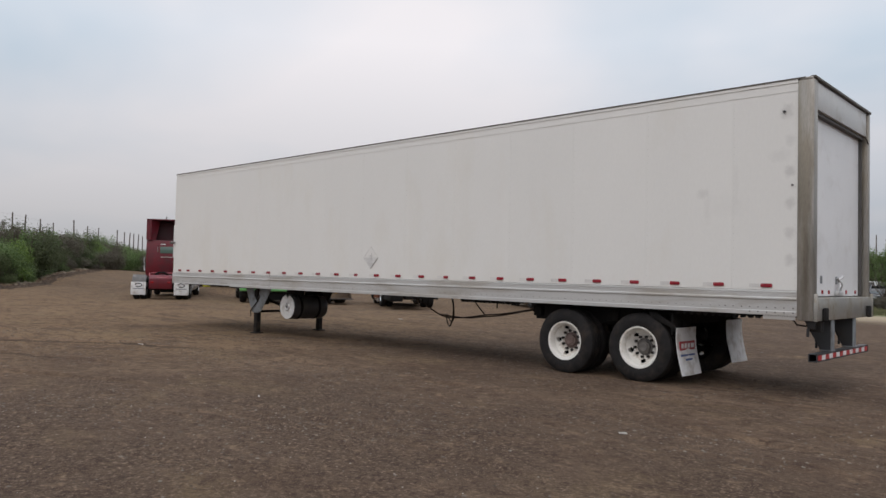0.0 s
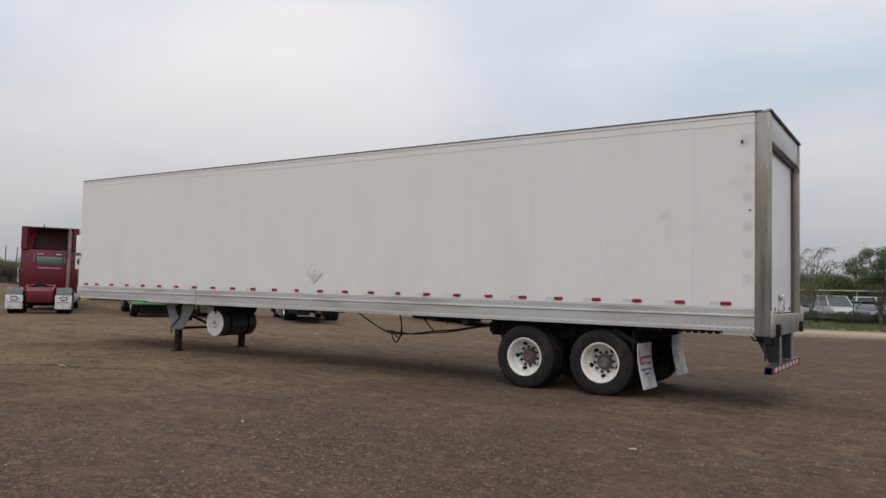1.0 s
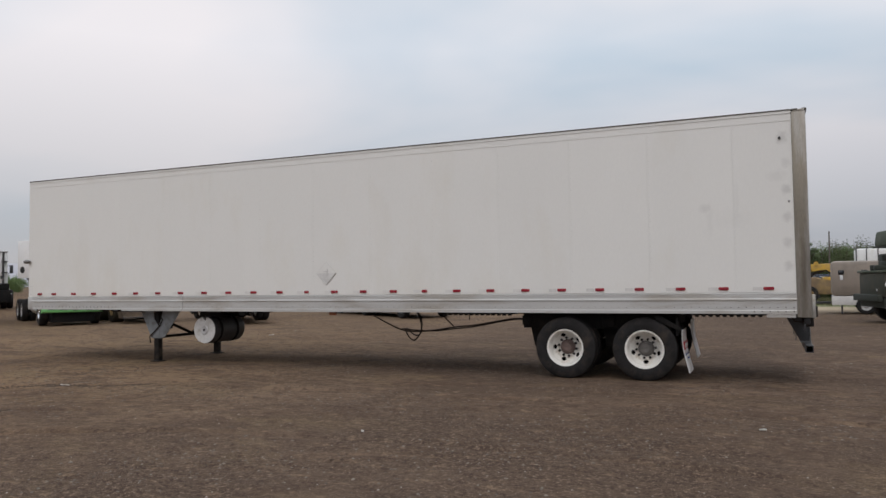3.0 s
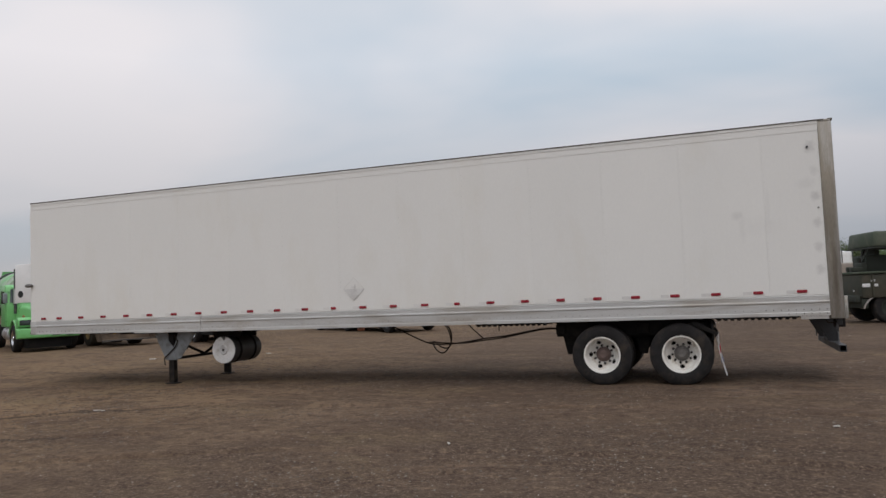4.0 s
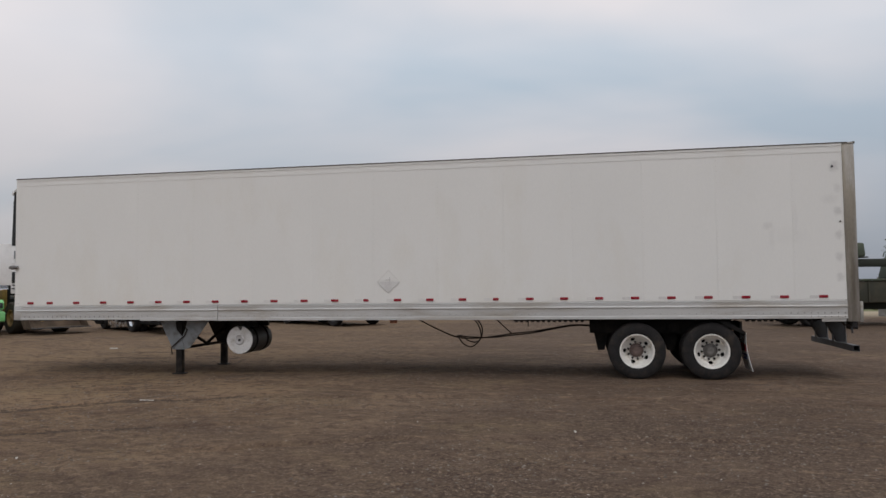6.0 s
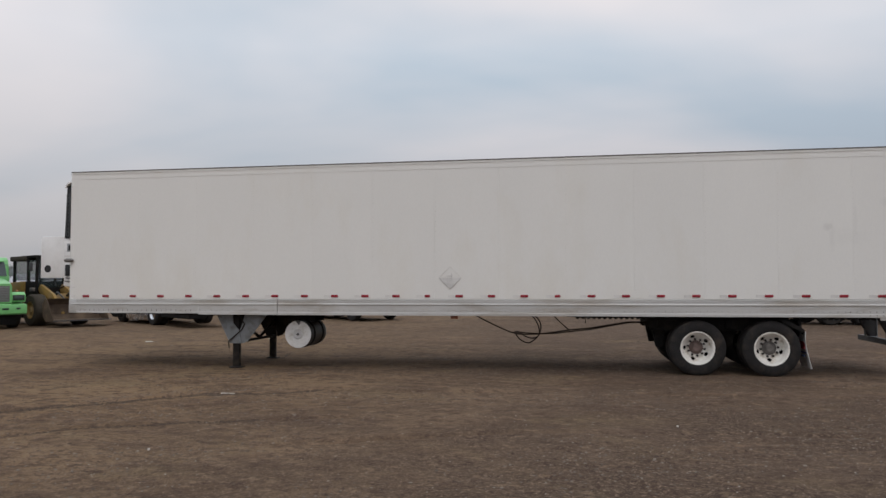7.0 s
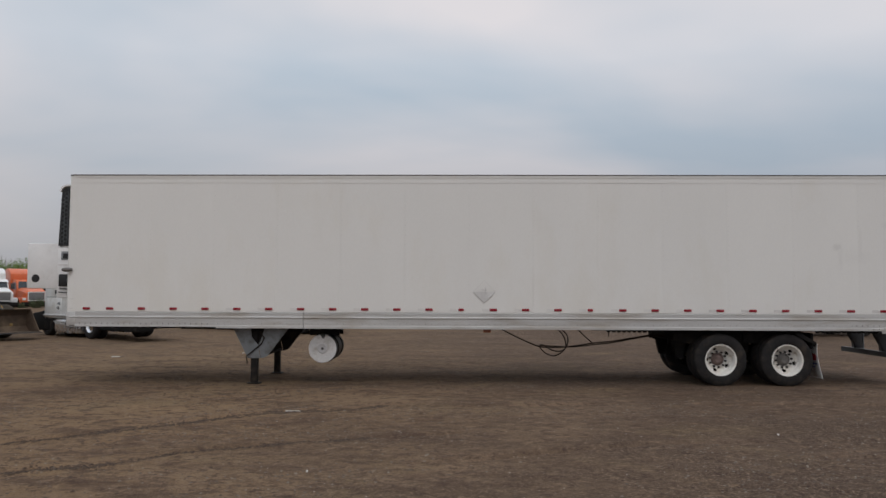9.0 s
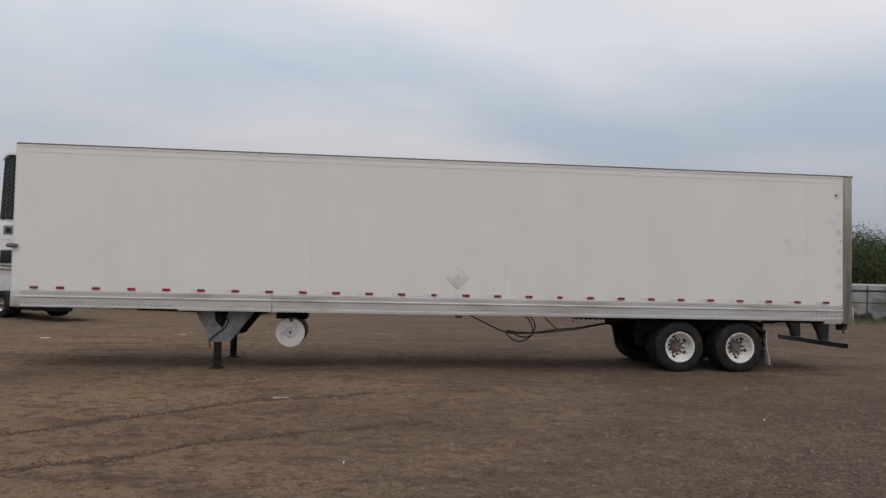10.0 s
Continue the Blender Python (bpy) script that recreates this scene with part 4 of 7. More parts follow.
# mud flaps behind the tandem, the lower edges swung back
for y0, x0, top in ((9.70, -4.325, 0.80), (11.50, -4.36, 0.86)):
    bm = B()
    rows = []
    for i in range(11):
        t = i / 10
        z = top - 0.655 * t
        xx = x0 + 0.085 * t * t - 0.008 * math.sin(t * 5)
        rows.append([bm.verts.new((xx + dx, y0 + 0.62 * u, z)) for u, dx in ((0, 0), (0.5, 0.012), (1, 0))])
    for a, c in zip(rows, rows[1:]):
        for j in range(2):
            bm.faces.new((a[j], a[j + 1], c[j + 1], c[j]))
    g = bmesh.ops.extrude_face_region(bm, geom=bm.faces[:])
    bmesh.ops.translate(bm, verts=[v for v in g["geom"] if isinstance(v, bmesh.types.BMVert)], vec=(-0.008, 0, 0))
    near = y0 < YC
    fl = tpart("mud_flap", bm, "flap_white", "white mud flap with a red emblem block" if near else "plain pale mud flap")
    tpart("flap_hanger", tube(B(), [(x0 - 0.16, y0 + 0.3, 1.0), (x0 - 0.03, y0 + 0.3, top + 0.04), (x0 - 0.02, y0 + 0.3, top - 0.03)], 0.022, 6), "frame_black")
    tpart("flap_arm", prism(B(), [(x0 - 0.42, 1.0), (x0 - 0.30, 1.0), (x0 - 0.02, top + 0.03), (x0 - 0.02, top - 0.03), (x0 - 0.36, 0.93)], y0 - 0.012, y0 + 0.03, 0.004), "frame_black", "slanted black arm that carries the mud flap")
    tpart("flap_bar", box(B(), x0 - 0.055, x0 - 0.03, y0, y0 + 0.62, top - 0.05, top + 0.012, 0.004), "frame_black", "black bar that clamps the mud flap")
    tpart("flap_shield", box(B(), x0 - 0.10, x0 - 0.06, y0 + 0.02, y0 + 0.60, top - 0.1, 1.0, 0.01), "frame_black")
    if near:
        tpart("flap_emblem", box(B(), x0 - 0.004, x0 + 0.0225, y0 + 0.07, y0 + 0.53, 0.485, 0.61), "logo_red", "red emblem block")
        for w0, w1 in ((0.10, 0.17), (0.20, 0.27), (0.30, 0.37), (0.40, 0.50)):
            tpart("emblem_bar", box(B(), x0 + 0.023, x0 + 0.0245, y0 + w0, y0 + w1, 0.515, 0.58), "flap_white", "pale bar on the red block")
        for w0, w1, z in ((0.08, 0.50, 0.405), (0.2, 0.38, 0.345)):
            tpart("flap_marking", box(B(), x0 + 0.018, x0 + 0.040 + 0.02 * (z < 0.38), y0 + w0, y0 + w1, z, z + 0.026), "mark_blue", "small blue line of writing")
# air lines slung under the floor
def flow(pts, k=5):
    """A smooth line through the points."""
    out = []
    v = [Vector(q) for q in pts]
    v = [v[0] * 2 - v[1]] + v + [v[-1] * 2 - v[-2]]
    for p0, p1, p2, p3 in zip(v, v[1:], v[2:], v[3:]):
        for i in range(k):
            t = i / k
            out.append(0.5 * (2 * p1 + (p2 - p0) * t + (2 * p0 - 5 * p1 + 4 * p2 - p3) * t * t + (3 * p1 - p0 - 3 * p2 + p3) * t ** 3))
    return out + [v[-2]]


hs = B()
tube(hs, flow([(-10.25, 10.5, 1.02), (-9.85, 10.5, 0.82), (-9.47, 10.5, 0.67), (-9.1, 10.5, 0.655), (-8.75, 10.5, 0.69), (-8.4, 10.5, 0.745), (-8.0, 10.5, 0.785), (-7.5, 10.5, 0.87), (-7.25, 10.5, 0.905), (-6.9, 10.5, 0.90)]), 0.013, 7)
tube(hs, flow([(-9.48, 10.47, 0.70), (-9.2, 10.46, 0.68), (-8.8, 10.46, 0.67), (-8.4, 10.47, 0.715), (-8.0, 10.47, 0.76), (-7.5, 10.48, 0.855), (-7.2, 10.5, 0.895), (-6.9, 10.5, 0.885)]), 0.012, 7)
tpart("air_line", hs, "hose", "slack black air line")
lp = B()
ring = ((-9.06, 1.03), (-8.97, 0.92), (-8.95, 0.78), (-9.02, 0.62), (-9.18, 0.50), (-9.34, 0.53), (-9.45, 0.64), (-9.44, 0.70), (-9.36, 0.68), (-9.25, 0.61), (-9.10, 0.59), (-8.99, 0.66), (-8.99, 0.80), (-9.05, 0.94), (-9.14, 1.03))
tube(lp, flow([(x, 10.46 - 0.7 * (x + 9.30) + 0.003 * i, z) for i, (x, z) in enumerate(ring)]), 0.013, 7)
tpart("hose_loop", lp, "hose", "coiled loop of black hose")
tpart("hose_hanger", tube(B(), [(-8.72, 10.5, 1.03), (-8.57, 10.5, 0.88), (-8.42, 10.5, 0.745)], 0.012, 6), "hose")
tpart("hose_hanger", tube(B(), [(-8.1, 10.45, 1.0), (-8.1, 10.45, 0.88)], 0.01, 6), "hose")
tpart("side_marker_lamp", box(B(), -10.63, -10.49, YN + 0.1, YN + 0.14, 0.985, 1.045, 0.006), "lamp_orange", "orange side marker lamp")
# landing gear
for y, s in ((10.0, 1), (11.85, -1)):
    tpart("leg", box(B(), -15.145, -15.015, y - 0.06, y + 0.06, -0.01, 1.0, 0.012), "leg_black", "dark square landing leg")
    tpart("foot", box(B(), -15.20, -14.96, y - 0.11, y + 0.11, -0.045, -0.012, 0.006), "leg_black", "flat steel foot")
    # far gusset coloured black, standing in for the shade under the floor
    gm = "gear_grey" if s > 0 else "leg_black"
    tpart("gusset_plate", prism(B(), [(-15.5, 1.05), (-15.15, 1.05), (-15.13, 0.86), (-15.0, 0.72), (-14.955, 0.46), (-15.2, 0.46)], y - 0.075, y - 0.063, 0.003), gm, "steel gusset plate, blue-grey near side, shade-blackened far side")
    tpart("gusset_plate", prism(B(), [(-14.88, 1.05), (-14.40, 1.05), (-14.82, 0.50), (-14.945, 0.46), (-14.99, 0.72), (-14.94, 0.84)], y - 0.078, y - 0.066, 0.003), gm, "steel gusset plate, blue-grey near side, shade-blackened far side")
    tpart("gear_box", box(B(), -15.2, -14.8, y + 0.0, y + 0.14, 0.66, 1.05, 0.02), "leg_black", "dark gearbox of the landing leg")
for nm, pa, pb, r in (("gear_cross_bar", (-15.0, 10.05, 0.49), (-15.0, 11.8, 0.49), 0.03), ("gear_brace", (-14.98, 10.05, 0.84), (-14.98, 10.9, 0.51), 0.032), ("gear_brace", (-15.0, 11.8, 0.84), (-15.0, 10.9, 0.51), 0.032)):
    tpart(nm, tube(B(), [pa, pb], r, 8), "leg_black", "dark steel cross bracing")
tpart("gear_crank", tube(B(), [(-14.98, 9.93, 0.98), (-14.88, 9.91, 0.85), (-14.93, 9.90, 0.74), (-15.1, 9.9, 0.60), (-15.22, 9.9, 0.5), (-15.2, 9.9, 0.36)], 0.013, 7), "hose", "dangling black cable")
# fuel tank across the frame
tk = lathe(B(), [(0.002, 9.915), (0.25, 9.915), (0.272, 9.93), (0.275, 9.96), (0.275, 10.82), (0.255, 10.86), (0.002, 10.87)], 40, "y", (-13.74, 0, 0.655))
tpart("fuel_tank", tk, "tank_grey", "dark round fuel tank")
cap = B()
ring = [(-13.74 + 0.27 * math.cos(a), 0.655 + 0.27 * math.sin(a)) for a in np.linspace(radians(102), radians(438), 44)] + [(-13.74 + 0.02, 0.655 + 0.17)]
prism(cap, ring, 9.90, 9.914, 0.003)
tpart("tank_end", cap, "tank_cap", "bright round tank end with a notch")
tpart("tank_boss", lathe(B(), [(0.002, 9.893), (0.05, 9.893), (0.056, 9.886), (0.082, 9.884), (0.094, 9.892), (0.10, 9.899), (0.10, 9.906), (0.002, 9.906)], 28, "y", (-13.74, 0, 0.655)), "alu_dull")
tpart("tank_drain", tube(B(), [(-13.74, 9.882, 0.655), (-13.74, 9.894, 0.655)], 0.026, 12), "leg_dark")
for y in (10.12, 10.62):
    tpart("tank_strap", lathe(B(), [(0.276, y - 0.03), (0.283, y - 0.03), (0.283, y + 0.03), (0.276, y + 0.03)], 40, "y", (-13.74, 0, 0.655), closed=True), "frame_black")
    tpart("tank_hanger", box(B(), -14.03, -13.45, y - 0.03, y + 0.03, 0.90, 1.05, 0.006), "frame_black")

# ---------------- refrigeration unit on the front wall ----------------
UO = Vector((XF, YC, 2.7))
unit = thing("refrigeration_unit", Matrix.Translation(UO), "white trailer refrigeration unit with black honeycomb grille and open service door", "cooling unit")


def upart(name, bm, m, label="", parent=None):
    bmesh.ops.translate(bm, verts=bm.verts, vec=-UO)
    return part(name, bm, m, parent or unit, label)


UY0, UY1, UX = 9.97, 11.88, XF - 0.46
upart("case", box(box(B(), UX + 0.03, XF - 0.072, UY0, UY1, 1.62, 2.60, 0.02), XF - 0.36, XF - 0.072, UY0 + 0.03, UY1 - 0.03, 2.602, 3.75, 0.02), "unit_white", "white unit casing")
hood = B()
outer = [(XF - 0.072, 3.86)] + arc(XF - 0.27, 3.70, 0.16, 90, 172, 7)
inner = arc(XF - 0.27, 3.70, 0.125, 172, 90, 7) + [(XF - 0.072, 3.825)]
prism(hood, outer + inner, UY0 - 0.01, UY1 + 0.01)
upart("hood", hood, "unit_white", "rounded white top hood")
gr = B()
prism(gr, [(XF - 0.115, 3.80)] + arc(XF - 0.27, 3.68, 0.115, 90, 170, 6) + [(XF - 0.425, 2.64), (XF - 0.115, 2.64)], UY0 + 0.012, UY1 - 0.012)
upart("grille", gr, "grille_black", "black side and front grille")
cells = B()
for i in range(5):
    for j in range(14):
        x, z = XF - 0.15 - i * 0.068, 2.69 + j * 0.082 + (0.041 if i % 2 else 0)
        if z > 3.76 - max(0, i - 1) * 0.07 or x < XF - 0.41 + (z - 2.64) * 0.045:
            continue
        lathe(cells, [(0.043, UY0 + 0.012), (0.043, UY0 + 0.001), (0.034, UY0 + 0.001), (0.034, UY0 + 0.012)], 6, "y", (x, 0, z), closed=True)
tagged(upart("honeycomb", cells, "grille_rib", "honeycomb ribs of the side grille"), kind="stuff")
upart("control_panel", box(B(), UX + 0.11, XF - 0.175, UY0 - 0.012, UY0 + 0.001, 2.36, 2.53, 0.006), "panel_grey", "grey control box")
upart("control_screen", box(B(), UX + 0.15, XF - 0.21, UY0 - 0.016, UY0 - 0.0125, 2.39, 2.49), "grille_black")
upart("vent", box(B(), UX + 0.08, XF - 0.185, UY0 - 0.03, UY0 + 0.001, 1.84, 2.08, 0.03), "grille_black", "rounded black vent")
upart("marker_bar", box(B(), UX + 0.06, XF - 0.2, UY0 - 0.005, UY0 + 0.001, 2.255, 2.275), "residue")
upart("corner_lamp", lathe(B(), [(0.004, XF - 0.11), (0.028, XF - 0.10), (0.042, XF - 0.05), (0.04, XF + 0.03), (0.025, XF + 0.09), (0.004, XF + 0.10)], 12, "x", (-0.02, 9.59, 2.16)), "hub_grey", "grey teardrop lamp housing")
upart("lower_pipe", tube(tube(B(), [(UX + 0.1, UY0 - 0.02, 1.80), (XF - 0.1, UY0 - 0.02, 1.78), (XF - 0.05, UY0 - 0.02, 1.6), (XF - 0.04, UY0 - 0.02, 1.36)], 0.012, 6), [(UX + 0.08, UY0 - 0.02, 1.73), (XF - 0.1, UY0 - 0.02, 1.71)], 0.010, 6), "leg_dark")
dr = upart("service_door", box(B(), -19.735, -19.08, 10.175, 10.215, 1.80, 2.70, 0.012), "unit_white", "white service door standing open")
upart("door_hole", lathe(B(), [(0.002, 10.168), (0.074, 10.168), (0.080, 10.172), (0.080, 10.178), (0.002, 10.178)], 24, "y", (-19.56, 0, 2.0)), "grille_black", "round black opening", dr).matrix_basis = Matrix()
upart("door_hinge", tube(B(), [(-19.065, 10.19, 1.85), (-19.065, 10.19, 2.65)], 0.012, 8), "alu_dull")


# ---------------- vehicles about the yard ----------------
def small_tyre(r, w, rim):
    def make():
        h = w / 2
        prof = [(rim, -h + 0.02), (rim + 0.03, -h), (r - 0.05, -h), (r - 0.012, -h + 0.025), (r, -h + 0.05), (r, h - 0.05), (r - 0.012, h - 0.025), (r - 0.05, h), (rim + 0.03, h), (rim, h - 0.02)]
        return lathe(B(), prof, 28, "y", closed=True)
    return make


def small_rim(r, w):
    def make():
        h = w / 2
        return lathe(B(), [(0.003, -h + 0.03), (r * 0.26, -h + 0.02), (r * 0.30, -h + 0.05), (r * 0.62, -h + 0.075), (r * 0.8, -h + 0.05), (r * 0.9, -h + 0.015), (r + 0.004, -h + 0.012), (r + 0.004, h - 0.02), (0.003, h - 0.03)], 24, "y")
    return make


def road_wheel(parent, x, y, r=0.51, w=0.29, rim=0.30, rim_m="alu_dull", tyre_m="rubber", label=""):
    """A tyre with its rim facing outward from the vehicle's middle line."""
    a = part("wheel", shared(f"tyre_{r}_{w}_{tyre_m}", small_tyre(r, w, rim), tyre_m), tyre_m, parent, label, Matrix.Translation((x, y, r)) @ (Matrix() if y < 0 else flip))
    part("rim", shared(f"rim_{rim}_{w}_{rim_m}", small_rim(rim, w), rim_m), rim_m, a)
    return a


def half_pipe(bm, x, y0, y1, r, t, z, a0=10, a1=170):
    prism(bm, arc(x, z, r, a0, a1, 10) + arc(x, z, r - t, a1, a0, 10), y0, y1)
    return bm


def tractor(name, at, label, paint, sleeper=0.0, roof=2.9, fairing=False, flaps=True, stack=(), base=5.6, tank=True, rim="alu_dull", round_roof=False, visor=False, axles=2):
    """A bonneted road tractor: forward is +x, the front axle stands over the origin."""
    t = thing(name, at, label, "truck")
    back = -2.15 - sleeper
    hw = 1.24 if fairing else (1.16 if axles > 1 else 0.95)
    fr = B()
    for y in (-0.43, 0.43):
        box(fr, -base - (1.75 if axles > 1 else 0.9), 0.95, y - 0.04, y + 0.04, 0.76, 1.0)
    for x in (-base - (1.6 if axles > 1 else 0.85), -base - 0.65, -base + 0.7, back - 0.3, -1.0):
        box(fr, x - 0.05, x + 0.05, -0.43, 0.43, 0.80, 0.96)
    part("frame", fr, "frame_black", t, "black chassis frame")
    part("front_bumper", prism(B(), [(0.98, 0.42), (1.16, 0.44), (1.22, 0.55), (1.22, 0.80), (0.98, 0.82)], -1.2, 1.2, 0.02), "frame_black", t)
    # black block fills in engine underside and the shade down to the ground
    part("under_nose", box(B(), -0.45, 0.9, -0.88, 0.88, 0.14, 0.86, 0.05), "frame_black", t, "black block for the engine underside and the shade beneath it")
    bm = B()
    vs = []
    for x, w, z0, z1 in ((-0.75, 1.0, 1.0, 2.06), (0.2, 0.96, 0.95, 1.97), (0.85, 0.88, 0.90, 1.84), (1.02, 0.82, 0.88, 1.72)):
        vs.append([bm.verts.new(p) for p in ((x, -w, z0), (x, -w, z1 - 0.22), (x, -w + 0.24, z1), (x, w - 0.24, z1), (x, w, z1 - 0.22), (x, w, z0))])
    for a, c in zip(vs, vs[1:]):
        for i in range(6):
            bm.faces.new((a[i], a[(i + 1) % 6], c[(i + 1) % 6], c[i]))
    bm.faces.new(vs[0])
    bm.faces.new(vs[-1][::-1])
    part("hood", bm, paint, t)
    gb = box(B(), 1.022, 1.05, -0.62, 0.62, 0.98, 1.62, 0.02)
    g = part("grille", gb, "hub_grey", t, "slatted radiator grille")
    sr = B()
    for y0, y1, z0, z1 in ((-0.72, -0.63, 0.90, 1.70), (0.63, 0.72, 0.90, 1.70), (-0.629, 0.629, 1.63, 1.70), (-0.629, 0.629, 0.90, 0.97)):
        box(sr, 1.022, 1.056, y0, y1, z0, z1, 0.01)
    part("grille_surround", sr, "white_paint" if paint == "truck_orange" else paint, g)
    for i in range(7):
        part("grille_bar", shared("grille_bar", lambda: box(B(), 1.051, 1.062, -0.58, 0.58, 0, 0.03), "panel_grey"), "panel_grey", g, "", Matrix.Translation((0, 0, 1.02 + i * 0.082)))
    for s in (-1, 1):
        fd = half_pipe(B(), 0, s * 0.92 if s > 0 else -1.22, 1.22 if s > 0 else -0.92, 0.66, 0.05, 0.55, 0, 180)
        prism(fd, [(0.60, 0.72), (0.98, 0.80), (0.98, 1.16), (0.72, 1.22), (0.5, 1.12)], s * 0.64 if s > 0 else -1.2, 1.2 if s > 0 else -0.64, 0.03)
        part("fender", fd, paint, t)
        part("headlight", box(B(), 0.982, 1.0, s * 0.95 - 0.17, s * 0.95 + 0.17, 0.95, 1.17, 0.01), "lens_clear", t, "rectangular headlight")
    cab = B()
    prism(cab, [(-0.76, 0.95), (-0.76, 1.95), (-1.02, 2.62), (-1.15, 2.74), (-2.15, 2.80), (-2.15, 0.95)], -1.03, 1.03, 0.05)
    part("cab", cab, paint, t)
    ws = B()
    a = [ws.verts.new(p) for p in ((-0.755, -0.92, 1.99), (-0.755, 0.92, 1.99), (-1.0, 0.86, 2.60), (-1.0, -0.86, 2.60))]
    ws.faces.new(a)
    e = bmesh.ops.extrude_face_region(ws, geom=ws.faces[:])
    bmesh.ops.translate(ws, verts=[v for v in e["geom"] if isinstance(v, bmesh.types.BMVert)], vec=(0.02, 0, 0.01))
    part("windshield", ws, "glass_dark", t, "dark windscreen")
    for s in (-1, 1):
        y = s * 1.032
        part("side_window", prism(B(), [(-0.98, 1.92), (-1.17, 2.52), (-1.82, 2.55), (-1.82, 1.92)], min(y, y + s * 0.01), max(y, y + s * 0.01)), "glass_dark", t)
        part("door", prism(B(), [(-0.92, 1.05), (-0.92, 1.88), (-1.9, 1.88), (-1.9, 1.05)], min(y, y + s * 0.012), max(y, y + s * 0.012), 0.004), paint, t)
        mr = box(B(), -0.92, -0.84, s * 1.28 - 0.09, s * 1.28 + 0.09, 1.95, 2.42, 0.02)
        tube(mr, [(-0.9, s * 1.02, 2.36), (-0.88, s * 1.25, 2.40)], 0.015, 6)
        tube(mr, [(-0.9, s * 1.02, 1.92), (-0.88, s * 1.25, 1.99)], 0.015, 6)
        part("mirror", mr, "leg_dark", t, "black side mirror")
    if visor:
        part("sun_visor", prism(B(), [(-0.98, 2.62), (-0.80, 2.52), (-0.79, 2.55), (-0.98, 2.68)], -0.98, 0.98), paint, t)
    if sleeper:
        sl = B()
        if round_roof:
            pts = [(-2.16, 0.95), (-2.16, 2.82)] + [(-2.16 - sleeper * (i / 8), 2.82 + (roof - 2.82) * math.sin(math.pi * (0.12 + 0.62 * i / 8)) ** 0.7) for i in range(9)] + [(back, 0.95)]
        elif fairing:
            pts = [(-2.16, 0.95), (-2.16, 2.95), (back, 2.95), (back, 0.95)]
        else:
            pts = [(-2.16, 0.95), (-2.16, 2.85), (-2.75, roof - 0.05), (-3.0, roof), (back, roof), (back, 0.95)]
        prism(sl, pts, -hw, hw, 0.05)
        part("sleeper", sl, paint, t)
        if fairing:
            fa = B()
            for s in (-1, 1):
                prism(fa, [(-1.25, 2.80), (-2.2, 2.96), (back - 0.12, 2.96), (back - 0.12, roof), (-2.6, roof - 0.05), (-1.7, 3.2)], s * 1.0 if s > 0 else -hw, hw if s > 0 else -1.0)
            prism(fa, [(-1.25, 2.82), (-1.7, 3.22), (-2.6, roof - 0.05), (back - 0.12, roof), (back - 0.12, roof - 0.05), (-2.62, roof - 0.10), (-1.72, 3.16), (-1.35, 2.82)], -1.13, 1.13)
            part("roof_fairing", fa, paint, t, "hollow wind deflector, open to the rear")
            # lining sheet coloured dark for the shade inside the deflector
            part("fairing_lining", prism(B(), [(back + 0.62, 2.965), (back + 0.70, roof - 0.12), (back + 0.74, roof - 0.12), (back + 0.66, 2.965)], -0.99, 0.99), "deflector_shade", t, "inner face of the deflector, shade put into its dark colour")
            for s in (-1, 1):
                fw = B()
                a = [fw.verts.new(q) for q in ((back - 0.10, s * 0.998, 2.97), (back - 0.10, s * 0.998, roof - 0.06), (back + 0.4, s * 0.62, roof - 0.06), (back + 0.10, s * 0.80, 2.97))]
                fw.faces.new(a)
                e = bmesh.ops.extrude_face_region(fw, geom=fw.faces[:])
                bmesh.ops.translate(fw, verts=[v for v in e["geom"] if isinstance(v, bmesh.types.BMVert)], vec=(0.02, 0, 0))
                part("fairing_cheek", fw, paint, t)
            part("side_rail", tube(B(), [(back + 0.05, hw + 0.02, 1.35), (back + 0.05, hw + 0.07, 1.4), (back + 0.05, hw + 0.07, 2.0), (back + 0.05, hw + 0.02, 2.05)], 0.025, 6), "chrome", t)
            part("hitch_rim", tube(B(), [(-base - 1.75, -0.5, 1.05), (-base - 1.55, -0.55, 1.22), (-base - 0.6, -0.5, 1.24), (-base - 0.4, 0, 1.24), (-base - 0.6, 0.5, 1.24), (-base - 1.55, 0.55, 1.22), (-base - 1.75, 0.5, 1.05), (-base - 1.8, 0, 1.02), (-base - 1.75, -0.5, 1.05)], 0.035, 8), "red_highlight", t, "red rim round the hitch, pinkish highlights put into its colour")
        if fairing:
            part("rear_window", box(B(), back - 0.014, back - 0.002, -0.55, 0.55, 2.27, 2.62, 0.02), "glass_green", t, "greenish rear window")
        for y in (-0.66, 0.66) if fairing else ():
            part("grab_handle", tube(B(), [(back - 0.02, y, 2.3), (back - 0.06, y, 2.34), (back - 0.06, y, 2.62), (back - 0.02, y, 2.66)], 0.018, 6), "chrome", t)
        for y in (-0.4, 0.4) if fairing else ():
            part("work_lamp", box(B(), back - 0.05, back - 0.002, y - 0.13, y + 0.13, 2.72, 2.76, 0.01), "lens_clear", t)
        if fairing:
            part("trim_strip", box(B(), back - 0.012, back - 0.002, -0.5, 0.5, 2.06, 2.085), "residue", t)
    else:
        part("rear_window", box(B(), back - 0.014, back - 0.002, -0.6, 0.6, 2.05, 2.5, 0.02), "glass_dark", t)
    for s in stack:
        st = tube(B(), [(back - 0.2, s * 0.86, 1.0), (back - 0.2, s * 0.86, roof - 0.16)], 0.085, 12)
